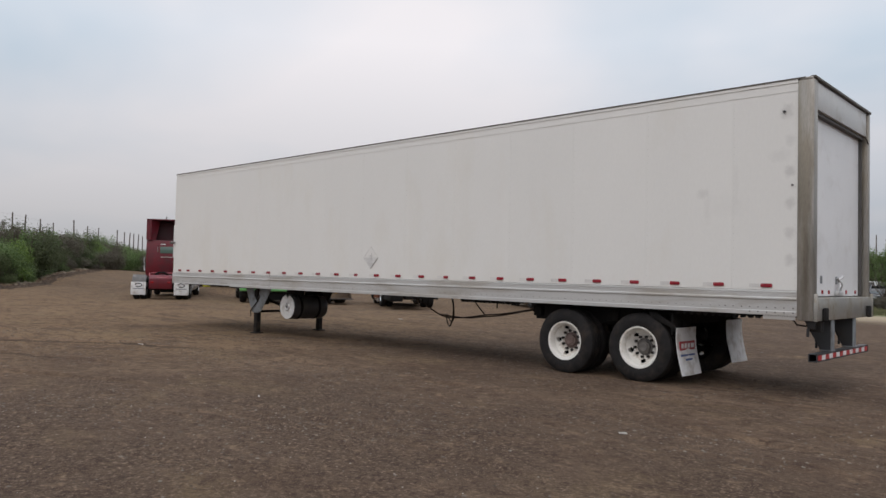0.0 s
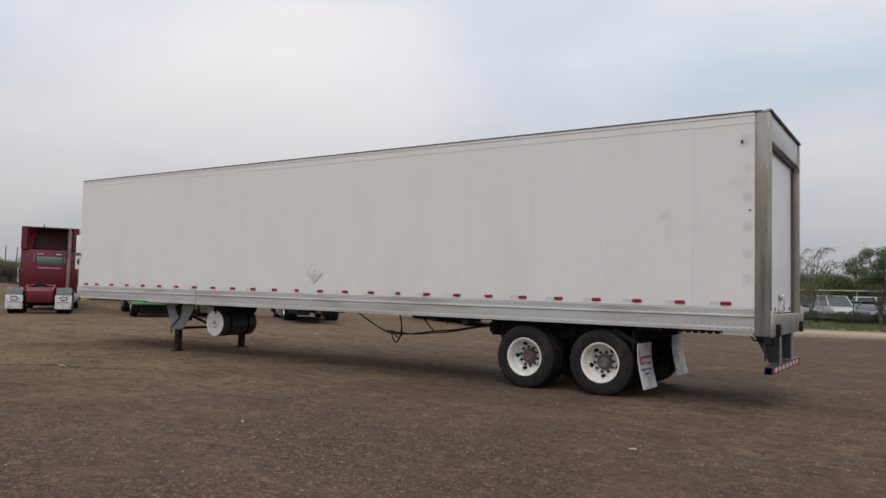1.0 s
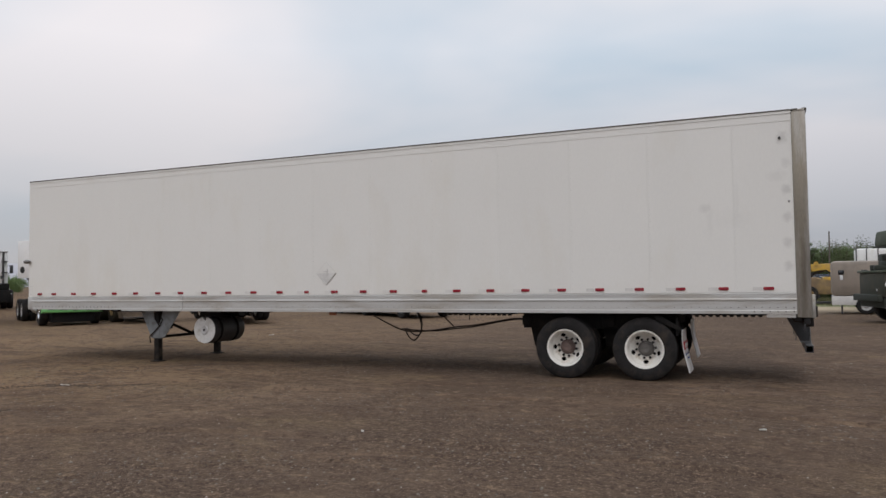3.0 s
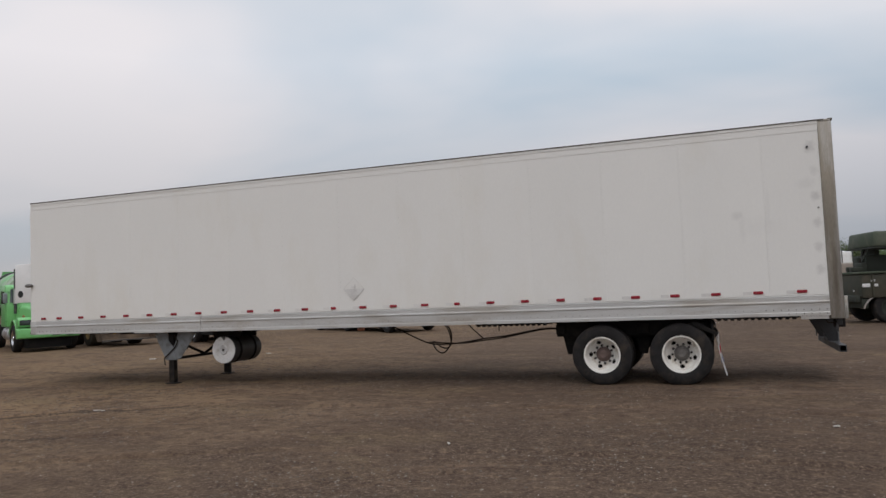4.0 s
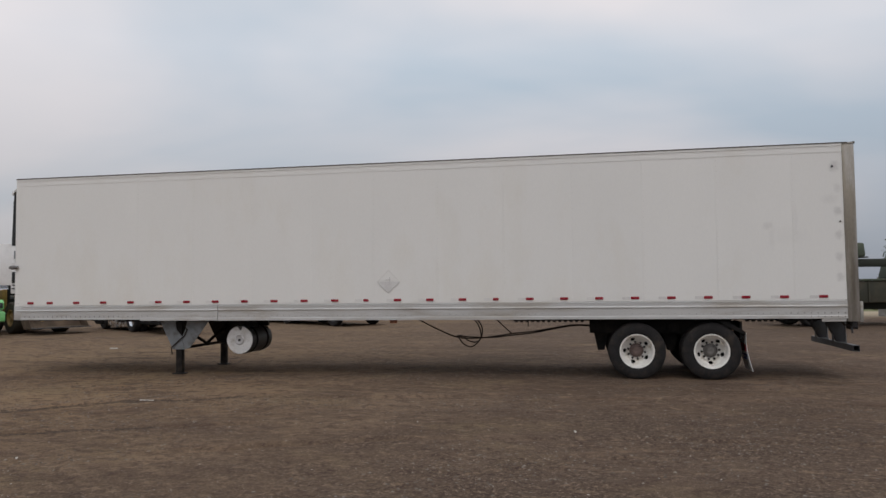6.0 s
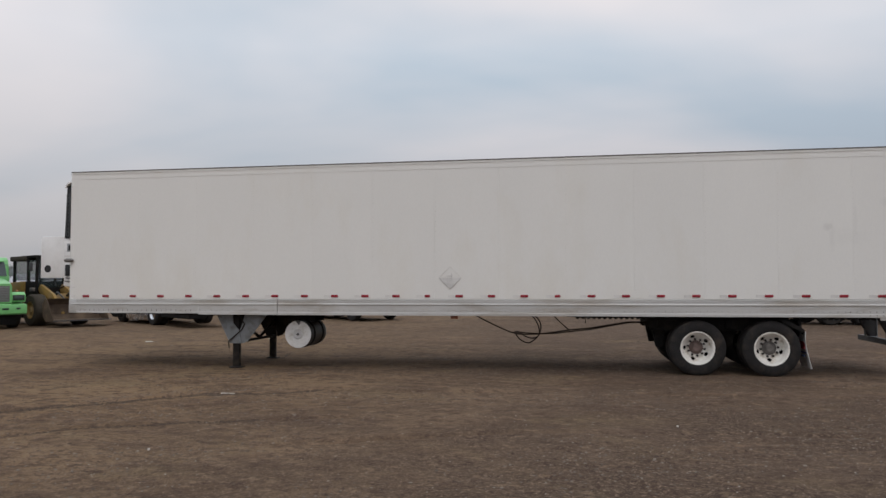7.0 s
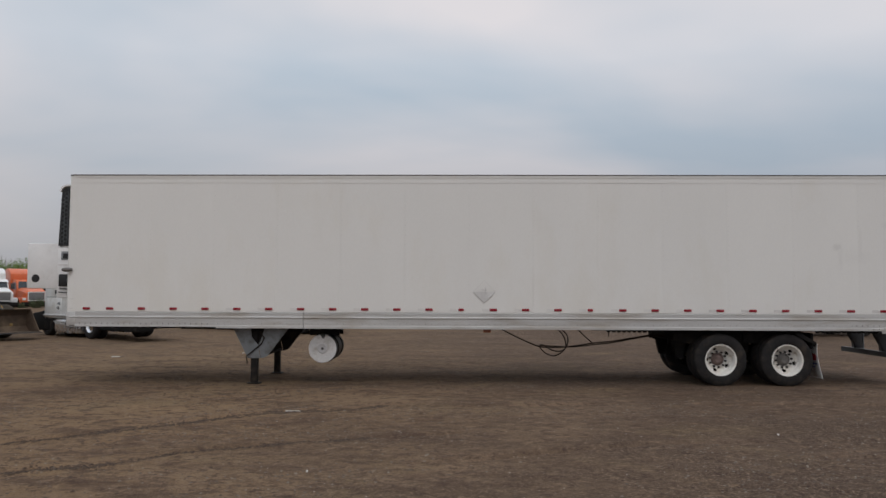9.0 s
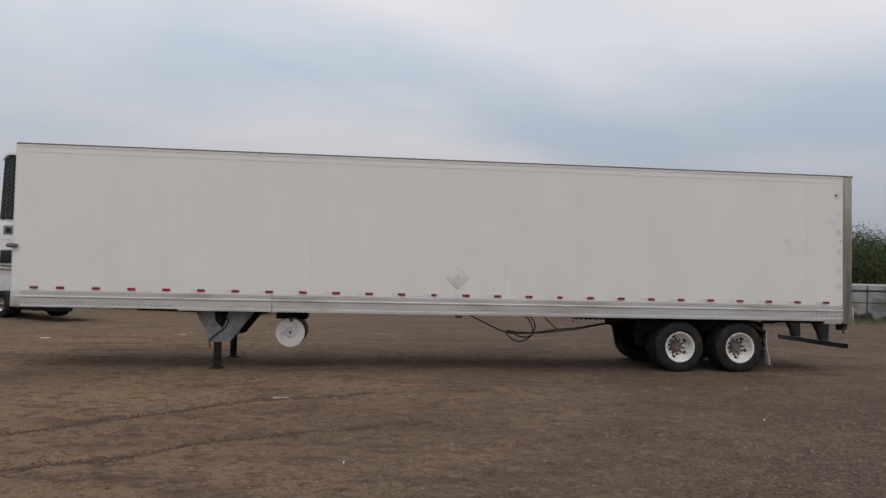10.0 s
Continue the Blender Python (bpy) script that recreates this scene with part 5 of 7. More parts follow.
        tube(st, [(back - 0.2, s * 0.86, roof - 0.16), (back - 0.2, s * 0.86, roof - 0.08), (back - 0.26, s * 0.86, roof - 0.02)], 0.062, 12)
        part("exhaust_stack", st, "stack_brown", t, "tall exhaust stack")
    part("aerial", tube(B(), [(back + 0.5, 0.35, roof - 0.05), (back + 0.5, 0.35, roof + 0.17)], 0.025, 6), "leg_dark", t) if fairing else None
    if tank:
        for s in (-1, 1):
            fuel = part("fuel_tank", lathe(B(), [(0.01, -2.75 - sleeper * 0.6), (0.28, -2.74 - sleeper * 0.6), (0.31, -2.70 - sleeper * 0.6), (0.31, -1.25), (0.28, -1.21), (0.01, -1.2)], 24, "x", (0, s * 0.92, 0.62)), "alu_dull", t, "bright aluminium fuel tank")
            for x in (-1.5, -2.35):
                part("strap", lathe(B(), [(0.311, x - 0.03), (0.318, x - 0.03), (0.318, x + 0.03), (0.311, x + 0.03)], 24, "x", (0, s * 0.92, 0.62), closed=True), "chrome", fuel)
            part("step", box(B(), -1.75, -0.85, s * 1.1 - 0.1, s * 1.1 + 0.1, 0.96, 0.99, 0.008), "alu_dull", t)
    for s in (-1, 1):
        road_wheel(t, 0, s * 1.05, w=0.28, rim_m=rim)
        for x in (-base, -base - 1.3)[:axles]:
            road_wheel(t, x, s * 1.10, w=0.27, rim_m=rim)
            road_wheel(t, x, s * 0.79, w=0.27, rim_m=rim)
        if flaps:
            f = part("mud_flap", box(B(), -base - 2.02, -base - 2.0, s * 0.95 - 0.33, s * 0.95 + 0.33, 0.22, 0.82, 0.008), "flap_white", t, "white mud flap")
            part("flap_mark", tube(B(), [(-base - 2.024, s * 0.95 + 0.15 * math.cos(a), 0.68 + 0.085 * math.sin(a)) for a in np.linspace(0, 5.6, 12)], 0.022, 5), "leg_dark", f, "dark ring-shaped mark")
            part("flap_mark", box(B(), -base - 2.026, -base - 2.021, s * 0.95 - 0.24, s * 0.95 + 0.24, 0.49, 0.53), "panel_grey", f)
            fd = half_pipe(B(), -base - 0.65, s * 1.24 if s < 0 else 0.66, -0.66 if s < 0 else 1.24, 0.58, 0.02, 0.50, 15, 60)
            half_pipe(fd, -base - 1.3, s * 1.24 if s < 0 else 0.66, -0.66 if s < 0 else 1.24, 0.60, 0.02, 0.51, 60, 178)
            part("rear_fender", fd, "fender_smoke" if fairing else "leg_dark", t)
            if fairing:
                part("fender_end", prism(B(), [(-base - 1.93, 0.80), (-base - 1.86, 1.02), (-base - 1.70, 1.16), (-base - 1.66, 1.14), (-base - 1.82, 1.0), (-base - 1.89, 0.80)], s * 0.95 - 0.30, s * 0.95 + 0.30), "fender_smoke", t)
    part("fifth_wheel", prism(B(), [(-base - 0.55, 1.0), (-base - 0.5, 1.16), (-base + 0.3, 1.16), (-base + 0.4, 1.0)] if axles < 2 else [(-base - 1.35, 1.0), (-base - 1.1, 1.18), (-base - 0.3, 1.18), (-base - 0.2, 1.0)], -0.45, 0.45, 0.03), "frame_black", t, "greasy fifth wheel plate")
    rear = -base - (1.75 if axles > 1 else 0.9)
    if fairing:
        part("tail_beam", prism(B(), [(rear - 0.1, 0.50), (rear - 0.1, 1.0), (rear + 0.05, 1.16), (rear + 0.16, 1.16), (rear, 0.98), (rear, 0.50)], -0.52, 0.52, 0.03), paint, t, "dark red tail beam over the chassis end")
        part("saddle", tube(B(), [(rear + 0.3, -0.3, 1.17), (rear + 0.2, -0.1, 1.27), (rear + 0.2, 0.12, 1.27), (rear + 0.32, 0.32, 1.18)], 0.05, 6), "frame_black", t, "greasy coupling jaw")
    else:
        part("tail_beam", box(B(), rear - 0.1, rear, -0.5, 0.5, 0.74, 1.0, 0.03), "frame_black", t)
    for s in (-1, 1):
        part("tail_lamp", box(B(), rear - 0.112, rear - 0.101, s * 0.38 - 0.07, s * 0.38 + 0.07, 0.77, 0.85, 0.01), "lens_red", t)
    for x in (0, -base, -base - 1.3)[:1 + axles]:
        part("axle", box(tube(B(), [(x, -0.95, 0.51), (x, 0.95, 0.51)], 0.08, 10), x - 0.2, x + 0.2, -0.5, 0.5, 0.45, 0.76), "frame_black", t)
    return t


def stand(x, y, heading, z=0.0):
    return Matrix.Translation((x, y, z)) @ Matrix.Rotation(radians(heading), 4, "Z")


def behind(x, y, heading, d):
    """The place d metres ahead of (x, y) along the heading."""
    return x + d * math.cos(radians(heading)), y + d * math.sin(radians(heading))


fx, fy = behind(-33.25, 16.46, 147, 7.6)
tractor("red_truck", stand(fx, fy, 147), "dark red sleeper tractor with hollow roof deflector and white mud flaps", "truck_red", 1.35, 4.05, fairing=True, stack=(-1,), base=5.6)


def mixer_truck(at):
    """A bonneted concrete mixer: forward is +x, the front axle stands over the origin."""
    t = thing("concrete_mixer_truck", at, "bright green bonneted concrete mixer truck with dusty round drum", "truck")
    g = "truck_green"
    fr = B()
    for y in (-0.43, 0.43):
        box(fr, -7.6, 0.9, y - 0.05, y + 0.05, 0.76, 1.02)
    for x in (-7.4, -5.2, -3.2, -1.2, 0.6):
        box(fr, x - 0.05, x + 0.05, -0.43, 0.43, 0.80, 0.98)
    part("frame", fr, "frame_black", t, "black chassis frame")
    bp = part("front_bumper", prism(B(), [(0.95, 0.53), (1.14, 0.53), (1.2, 0.57), (1.2, 0.89), (0.95, 0.93)], -1.18, 1.05, 0.015), g, t, "flat green steel bumper")
    for y, w, z in ((-0.66, 0.07, 0.75), (-0.36, 0.11, 0.74), (-0.03, 0.15, 0.74), (0.32, 0.11, 0.74), (0.75, 0.07, 0.75)):
        part("bumper_slot", box(B(), 1.196, 1.206, y - w, y + w, z - 0.035, z + 0.035, 0.012), "grille_black", bp)
    # black blocks added below the engine, standing in for the shade there
    part("under_nose", box(box(B(), -0.2, 0.95, -0.80, 0.80, 0.14, 0.54, 0.05), -0.45, 0.5, -0.95, 0.95, 0.36, 0.56, 0.04), "frame_black", t, "black block for the engine underside and the shade beneath it")
    # bonnet: a tall rounded nose that widens to the cab
    bm, rows = B(), []
    for x, w, z0, z1, r in ((-0.85, 0.86, 0.98, 1.92, 0.20), (0.0, 0.76, 0.95, 1.86, 0.20), (0.75, 0.64, 0.94, 1.76, 0.16), (0.98, 0.60, 0.94, 1.66, 0.10)):
        ring = [(-w, z0), (-w, z1 - r)] + [(-w + r - r * math.cos(radians(k)), z1 - r + r * math.sin(radians(k))) for k in (30, 60, 90)]
        ring += [(-y, z) for y, z in ring[::-1]]
        rows.append([bm.verts.new((x, y, z)) for y, z in ring])
    for p, q in zip(rows, rows[1:]):
        for i in range(len(p)):
            bm.faces.new((p[i], p[(i + 1) % len(p)], q[(i + 1) % len(p)], q[i]))
    bm.faces.new(rows[0])
    bm.faces.new(rows[-1][::-1])
    part("bonnet", bm, g, t, "sloping green bonnet")
    gr = part("grille", box(B(), 0.982, 1.0, -0.52, 0.52, 0.99, 1.58, 0.02), "hub_grey", t, "grey meshed radiator grille")
    for i in range(9):
        part("grille_bar", shared("mixer_bar", lambda: box(B(), 1.001, 1.010, -0.50, 0.50, 0, 0.02), "panel_grey"), "panel_grey", gr, "", Matrix.Translation((0, 0, 1.015 + i * 0.062)))
    for s in (-1, 1):
        fd = half_pipe(B(), 0, s * 0.72 if s > 0 else -1.12, 1.12 if s > 0 else -0.72, 0.66, 0.05, 0.60, 8, 172)
        prism(fd, [(0.55, 0.96), (0.93, 0.98), (0.95, 1.26), (0.80, 1.36), (0.40, 1.28)], s * 0.58 if s > 0 else -1.1, 1.1 if s > 0 else -0.58, 0.04)
        fe = part("fender", fd, g, t, "rounded green front fender")
        part("headlight_bezel", box(B(), 0.952, 0.962, s * 0.84 - 0.20, s * 0.84 + 0.20, 1.04, 1.24, 0.02), "grille_black", fe)
        part("headlight", box(B(), 0.9625, 0.972, s * 0.84 - 0.15, s * 0.84 + 0.15, 1.07, 1.20, 0.02), "glass_cab", fe, "clouded rectangular headlight")
        part("turn_lamp", lathe(B(), [(0.005, 1.345), (0.05, 1.35), (0.055, 1.40), (0.03, 1.43), (0.005, 1.43)], 12, "z", (0.72, s * 0.86, 0)), "lamp_orange", fe, "amber turn lamp")
    cab = B()
    prism(cab, [(-0.84, 0.98), (-0.84, 1.90), (-1.02, 2.58), (-1.14, 2.68), (-2.05, 2.70), (-2.05, 0.98)], -1.18, 1.18, 0.05)
    part("cab", cab, g, t, "short green day cab")
    part("roof_visor", prism(B(), [(-1.0, 2.56), (-0.84, 2.50), (-0.83, 2.54), (-1.0, 2.64)], -0.95, 0.95), g, t)
    for y in (-0.6, -0.15, 0.15, 0.6):
        part("roof_lamp", box(B(), -1.22, -1.10, y - 0.05, y + 0.05, 2.682, 2.735, 0.015), "lamp_orange", t)
    for y0, y1 in ((-1.06, -0.015), (0.015, 1.06)):
        ws = B()
        c = [ws.verts.new(q) for q in ((-0.835, y0, 1.95), (-0.835, y1, 1.95), (-0.99, y1 * 0.95, 2.50), (-0.99, y0 * 0.95, 2.50))]
        ws.faces.new(c)
        e = bmesh.ops.extrude_face_region(ws, geom=ws.faces[:])
        bmesh.ops.translate(ws, verts=[v for v in e["geom"] if isinstance(v, bmesh.types.BMVert)], vec=(0.02, 0, 0.008))
        part("windshield", ws, "glass_cab", t, "dark windscreen half")
    for s in (-1, 1):
        y = s * 1.182
        dr = part("door", prism(B(), [(-0.98, 1.05), (-0.98, 1.90), (-1.12, 2.48), (-1.92, 2.50), (-1.92, 1.05)], min(y, y + s * 0.012), max(y, y + s * 0.012), 0.004), g, t)
        y = s * 1.196
        part("side_window", prism(B(), [(-1.08, 1.92), (-1.20, 2.42), (-1.82, 2.44), (-1.82, 1.92)], min(y, y + s * 0.008), max(y, y + s * 0.008)), "glass_cab", dr)
        mr = box(B(), -0.90, -0.84, s * 1.22 - 0.08, s * 1.22 + 0.08, 1.95, 2.34, 0.02)
        tube(mr, [(-0.95, s * 0.98, 2.38), (-0.88, s * 1.22, 2.40), (-0.88, s * 1.22, 1.88), (-0.95, s * 0.98, 1.84)], 0.014, 6)
        part("mirror", mr, "gear_grey", t, "side mirror on a looped arm")
        tk = part("side_tank", lathe(B(), [(0.01, -2.1), (0.26, -2.09), (0.29, -2.05), (0.29, -1.05), (0.26, -1.01), (0.01, -1.0)], 24, "x", (0, s * 0.86, 0.70)), "alu_dull", t, "dusty aluminium side tank")
        part("tank_strap", lathe(B(), [(0.291, -1.6), (0.298, -1.6), (0.298, -1.54), (0.291, -1.54)], 24, "x", (0, s * 0.86, 0.70), closed=True), "chrome", tk)
        part("step", box(B(), -1.75, -1.0, s * 1.0 - 0.1, s * 1.0 + 0.1, 1.0, 1.03, 0.008), "alu_dull", t)
        road_wheel(t, 0, s * 0.98, r=0.53, w=0.30, rim_m="chrome")
        for x in (-5.0, -6.35):
            road_wheel(t, x, s * 1.02, w=0.27, rim_m="alu_dull")
            road_wheel(t, x, s * 0.71, w=0.27, rim_m="alu_dull")
    st = tube(B(), [(-0.72, -0.88, 1.5), (-0.72, -0.88, 3.30)], 0.055, 12)
    part("exhaust_stack", st, "leg_dark", t, "dark upright exhaust stack")
    part("stack_shield", lathe(B(), [(0.057, 1.9), (0.075, 1.9), (0.075, 2.5), (0.057, 2.5)], 16, "z", (-0.72, -0.88, 0), closed=True), "alu_dull", t)
    # drum: domed head behind the cab, belly, then a long cone rising to the rear
    prof = [(0.02, 0.0), (0.35, 0.02), (0.70, 0.08), (0.88, 0.20), (0.97, 0.40), (1.0, 0.70), (1.0, 1.5), (0.96, 2.3), (0.86, 3.3), (0.55, 4.2), (0.52, 4.25), (0.02, 4.2)]
    tilt = Matrix.Translation((-2.36, 0, 2.26)) @ Matrix.Rotation(radians(3), 4, "Y") @ Matrix.Rotation(math.pi, 4, "Z")
    drum = part("drum", lathe(B(), prof, 48, "x"), "drum_green", t, "dusty green mixing drum", tilt)
    for x, r in ((0.22, 0.89), (0.62, 0.99)):
        part("drum_band", lathe(B(), [(r, x - 0.03), (r + 0.025, x - 0.025), (r + 0.025, x + 0.025), (r, x + 0.03)], 48, "x", closed=True), "drum_rim", drum, "pale dusty band round the drum")
    part("drum_ring", lathe(B(), [(0.90, 3.1), (0.98, 3.12), (0.98, 3.22), (0.90, 3.24)], 40, "x", closed=True), "leg_dark", drum)
    part("front_pedestal", prism(B(), [(-2.25, 1.0), (-2.35, 1.9), (-2.60, 1.9), (-2.95, 1.0)], -0.42, 0.42, 0.03), "frame_black", t, "black drum pedestal")
    part("rear_pedestal", prism(B(), [(-5.2, 1.0), (-5.45, 1.78), (-5.85, 1.78), (-6.2, 1.0)], -0.5, 0.5, 0.03), "frame_black", t)
    part("water_tank", lathe(B(), [(0.01, -0.5), (0.22, -0.49), (0.25, -0.46), (0.25, 0.46), (0.22, 0.49), (0.01, 0.5)], 20, "y", (-2.55, -0.2, 1.28)), "gear_grey", t, "grey water tank")
    hp = prism(B(), [(-6.75, 2.75), (-6.15, 3.45), (-6.1, 3.45), (-6.45, 2.75)], -0.45, 0.45, 0.02)
    part("hopper", hp, g, t, "charging hopper above the drum mouth")
    for s in (-1, 1):
        part("hopper_leg", tube(B(), [(-7.2, s * 0.45, 1.0), (-6.6, s * 0.42, 2.8)], 0.05, 8), "frame_black", t)
    part("chute", prism(B(), [(-7.0, 2.1), (-7.0, 2.2), (-7.75, 1.5), (-7.75, 1.4)], -0.3, 0.3, 0.02), g, t)
    for x in (0, -5.0, -6.35):
        part("axle", box(tube(B(), [(x, -0.9, 0.51), (x, 0.9, 0.51)], 0.08, 10), x - 0.15, x + 0.15, -0.5, 0.5, 0.45, 0.76), "frame_black", t)
    return t


mixer_truck(stand(-29.784, 19.928, -30))


def flat_nosed_truck(at, tail=1.0):
    """Forward is +x; the rear axle stands over the origin."""
    t = thing("white_truck", at, "white flat-fronted truck with bright side tank and chrome wheels", "truck")
    part("cab", prism(B(), [(0.75, 0.70), (0.75, 2.75), (2.9, 2.75), (3.35, 2.6), (3.5, 1.9), (3.5, 0.70)], -1.2, 1.2, 0.06), "white_paint", t)
    part("windshield", box(B(), 3.44, 3.47, -1.0, 1.0, 1.9, 2.45, 0.02), "glass_dark", t)
    part("bumper", prism(B(), [(3.1, 0.22), (4.15, 0.2), (4.6, 0.45), (4.55, 0.86), (3.6, 0.98), (3.52, 0.76), (3.1, 0.72)], -1.18, 1.18, 0.05), "frame_black", t, "black front bumper and steps")
    for s in (-1, 1):
        y = s * 1.202
        part("door", prism(B(), [(2.1, 0.8), (2.1, 1.5), (3.25, 1.5), (3.25, 0.8)], min(y, y + s * 0.012), max(y, y + s * 0.012), 0.004), "white_paint", t)
        part("grab_slot", box(B(), 1.84, 2.63, min(y, y + s * 0.02), max(y, y + s * 0.02), 1.64, 1.79, 0.008), "grille_black", t, "black recessed handle")
        y0, y1 = sorted((y + s * 0.0125, y + s * 0.016))
        part("side_crease", box(B(), 0.76, 3.3, y0, y1, 1.515, 1.535), "panel_grey", t, "dark pressed crease")
        part("lower_ledge", box(B(), 0.74, 3.45, min(y, y + s * 0.05), max(y, y + s * 0.05), 0.78, 0.84, 0.012), "alu_dull", t, "bright ledge under the body")
        for x0, x1, z0, z1, m in ((2.12, 2.42, 1.20, 1.34, "panel_grey"), (2.2, 2.45, 1.02, 1.19, "hub_grey"), (2.32, 2.52, 1.10, 1.14, "panel_grey"), (0.95, 1.05, 1.14, 1.45, "hub_grey"), (1.05, 1.2, 1.36, 1.45, "panel_grey"), (0.80, 1.10, 1.60, 1.63, "grille_black"), (0.76, 1.22, 1.50, 1.513, "grille_black"), (0.80, 1.0, 1.68, 1.70, "hub_grey")):
            bm = B()
            ring = [bm.verts.new(((x0 + x1) / 2 + (x1 - x0) / 2 * math.cos(a) * (0.75 + 0.25 * math.sin(a * 3 + x0)), y0, (z0 + z1) / 2 + (z1 - z0) / 2 * math.sin(a) * (0.8 + 0.2 * math.cos(a * 4 + z0)))) for a in np.linspace(0, 5.9, 14)]
            bm.faces.new(ring)
            e = bmesh.ops.extrude_face_region(bm, geom=bm.faces[:])
            bmesh.ops.translate(bm, verts=[v for v in e["geom"] if isinstance(v, bmesh.types.BMVert)], vec=(0, y1 - y0, 0))
            part("scuff", bm, m, t, "dark scuff on the white paint")
        tk = part("side_tank", box(B(), 0.72, 2.75, s * 0.88 - 0.3, s * 0.88 + 0.3, 0.14, 0.70, 0.14), "chrome_dull", t, "bright metal side tank")
        part("tank_band", box(B(), 1.6, 1.68, s * 0.88 - 0.304, s * 0.88 + 0.304, 0.136, 0.704, 0.14), "panel_grey", tk)
        part("tank_step", box(B(), 0.8, 2.6, s * 1.19 - 0.06, s * 1.19 + 0.06, 0.56, 0.60, 0.01), "alu_dull", tk)
        road_wheel(t, 0, s * 1.06, r=0.47, w=0.27, rim=0.27, rim_m="chrome")
        road_wheel(t, 0, s * 0.78, r=0.47, w=0.25, rim=0.27)
        road_wheel(t, 3.35, s * 1.0, r=0.47, w=0.27, rim=0.27, rim_m="leg_dark")
    if tail > 2:
        for s in (-1, 1):
            road_wheel(t, -tail + 0.9, s * 1.0, r=0.47, w=0.27, rim=0.27, rim_m="leg_dark")
        part("side_body", box(B(), -tail, 0.62, -1.12, 1.12, 0.32, 0.9, 0.05), "frame_black", t, "dark low side body")
    else:
        part("side_body", box(B(), -3.15, -0.55, 0.6, 1.12, 0.34, 0.80, 0.05), "frame_black", t, "dark low side body")
    part("frame", box(box(B(), -3.2 if tail < 3 else -tail, 0.8, -0.5, 0.5, 0.45, 0.85, 0.02), -tail, -tail + 0.1, -1.1, 1.1, 0.42, 0.62, 0.02), "frame_black", t, "black chassis frame")
    part("axle", tube(B(), [(0, -0.9, 0.47), (0, 0.9, 0.47)], 0.09, 10), "frame_black", t)
    part("front_axle", tube(B(), [(3.35, -0.9, 0.47), (3.35, 0.9, 0.47)], 0.07, 10), "frame_black", t)
    return t


flat_nosed_truck(stand(-23.93, 23.58, 144), 2.0)
flat_nosed_truck(stand(-20.0, 29.6, 144), 4.6)
fx, fy = behind(-41.3, 24.6, 147, 3.65)
wst = tractor("white_sleeper_truck", stand(fx - 0.11, fy - 0.17, 147, 0.42), "white sleeper tractor seen beyond the red truck", "white_paint", 1.5, 3.12, flaps=False, stack=(), base=3.2, axles=1)
for y0, y1, z0, z1 in ((0.55, 0.68, 2.72, 2.80), (0.78, 0.92, 1.55, 2.35), (0.30, 0.37, 1.70, 1.76), (0.08, 0.15, 1.70, 1.76), (-0.15, -0.08, 1.70, 1.76), (-0.72, -0.62, 1.62, 1.78), (-0.45, -0.38, 2.1, 2.3)):
    part("rear_fitting", box(B(), -3.72, -3.652, y0, y1, z0, z1, 0.01), "leg_dark", wst)
part("rear_hose", tube(B(), flow([(-3.7, 0.85, 1.98), (-3.75, 0.65, 2.06), (-3.75, 0.45, 1.98), (-3.74, 0.25, 2.02), (-3.73, 0.1, 1.86)]), 0.035, 6), "hose", wst)
sk = part("rear_stack", tube(B(), [(-3.80, -0.74, 0.9), (-3.80, -0.74, 3.08)], 0.055, 10), "leg_dark", wst, "dark upright exhaust stack")
for z in (1.35, 1.95, 2.55):
    part("stack_bracket", box(B(), -3.84, -3.66, -0.94, -0.66, z - 0.035, z + 0.035, 0.008), "leg_dark", sk)
part("panel_edge", box(B(), -3.70, -3.652, 0.90, 0.955, 1.0, 3.1, 0.008), "leg_dark", wst, "dark edge of the sleeper panel")
part("panel_head", box(B(), -3.70, -3.652, -0.95, 0.89, 3.06, 3.10, 0.008), "hub_grey", wst)
part("deck_gear", box(box(B(), -4.5, -3.7, -1.1, 0.5, 0.35, 1.0, 0.05), -4.4, -3.7, -1.0, 0.5, 1.0, 1.35, 0.05), "frame_black", wst, "black gear behind the cab")
part("deck_plate", box(B(), -3.72, -3.66, -0.4, 0.6, 1.36, 1.48, 0.01), "white_paint", wst)
tractor("white_road_truck", stand(-49.34, 56.80, -42), "white road tractor with black grille in the far row", "white_paint", 1.5, 3.75, flaps=False, rim="alu_dull", visor=True, round_roof=True)
tractor("orange_truck", stand(-48.58, 60.51, -42), "orange road tractor with bright grille in the far row", "truck_orange", 1.6, 3.8, flaps=False, round_roof=True)



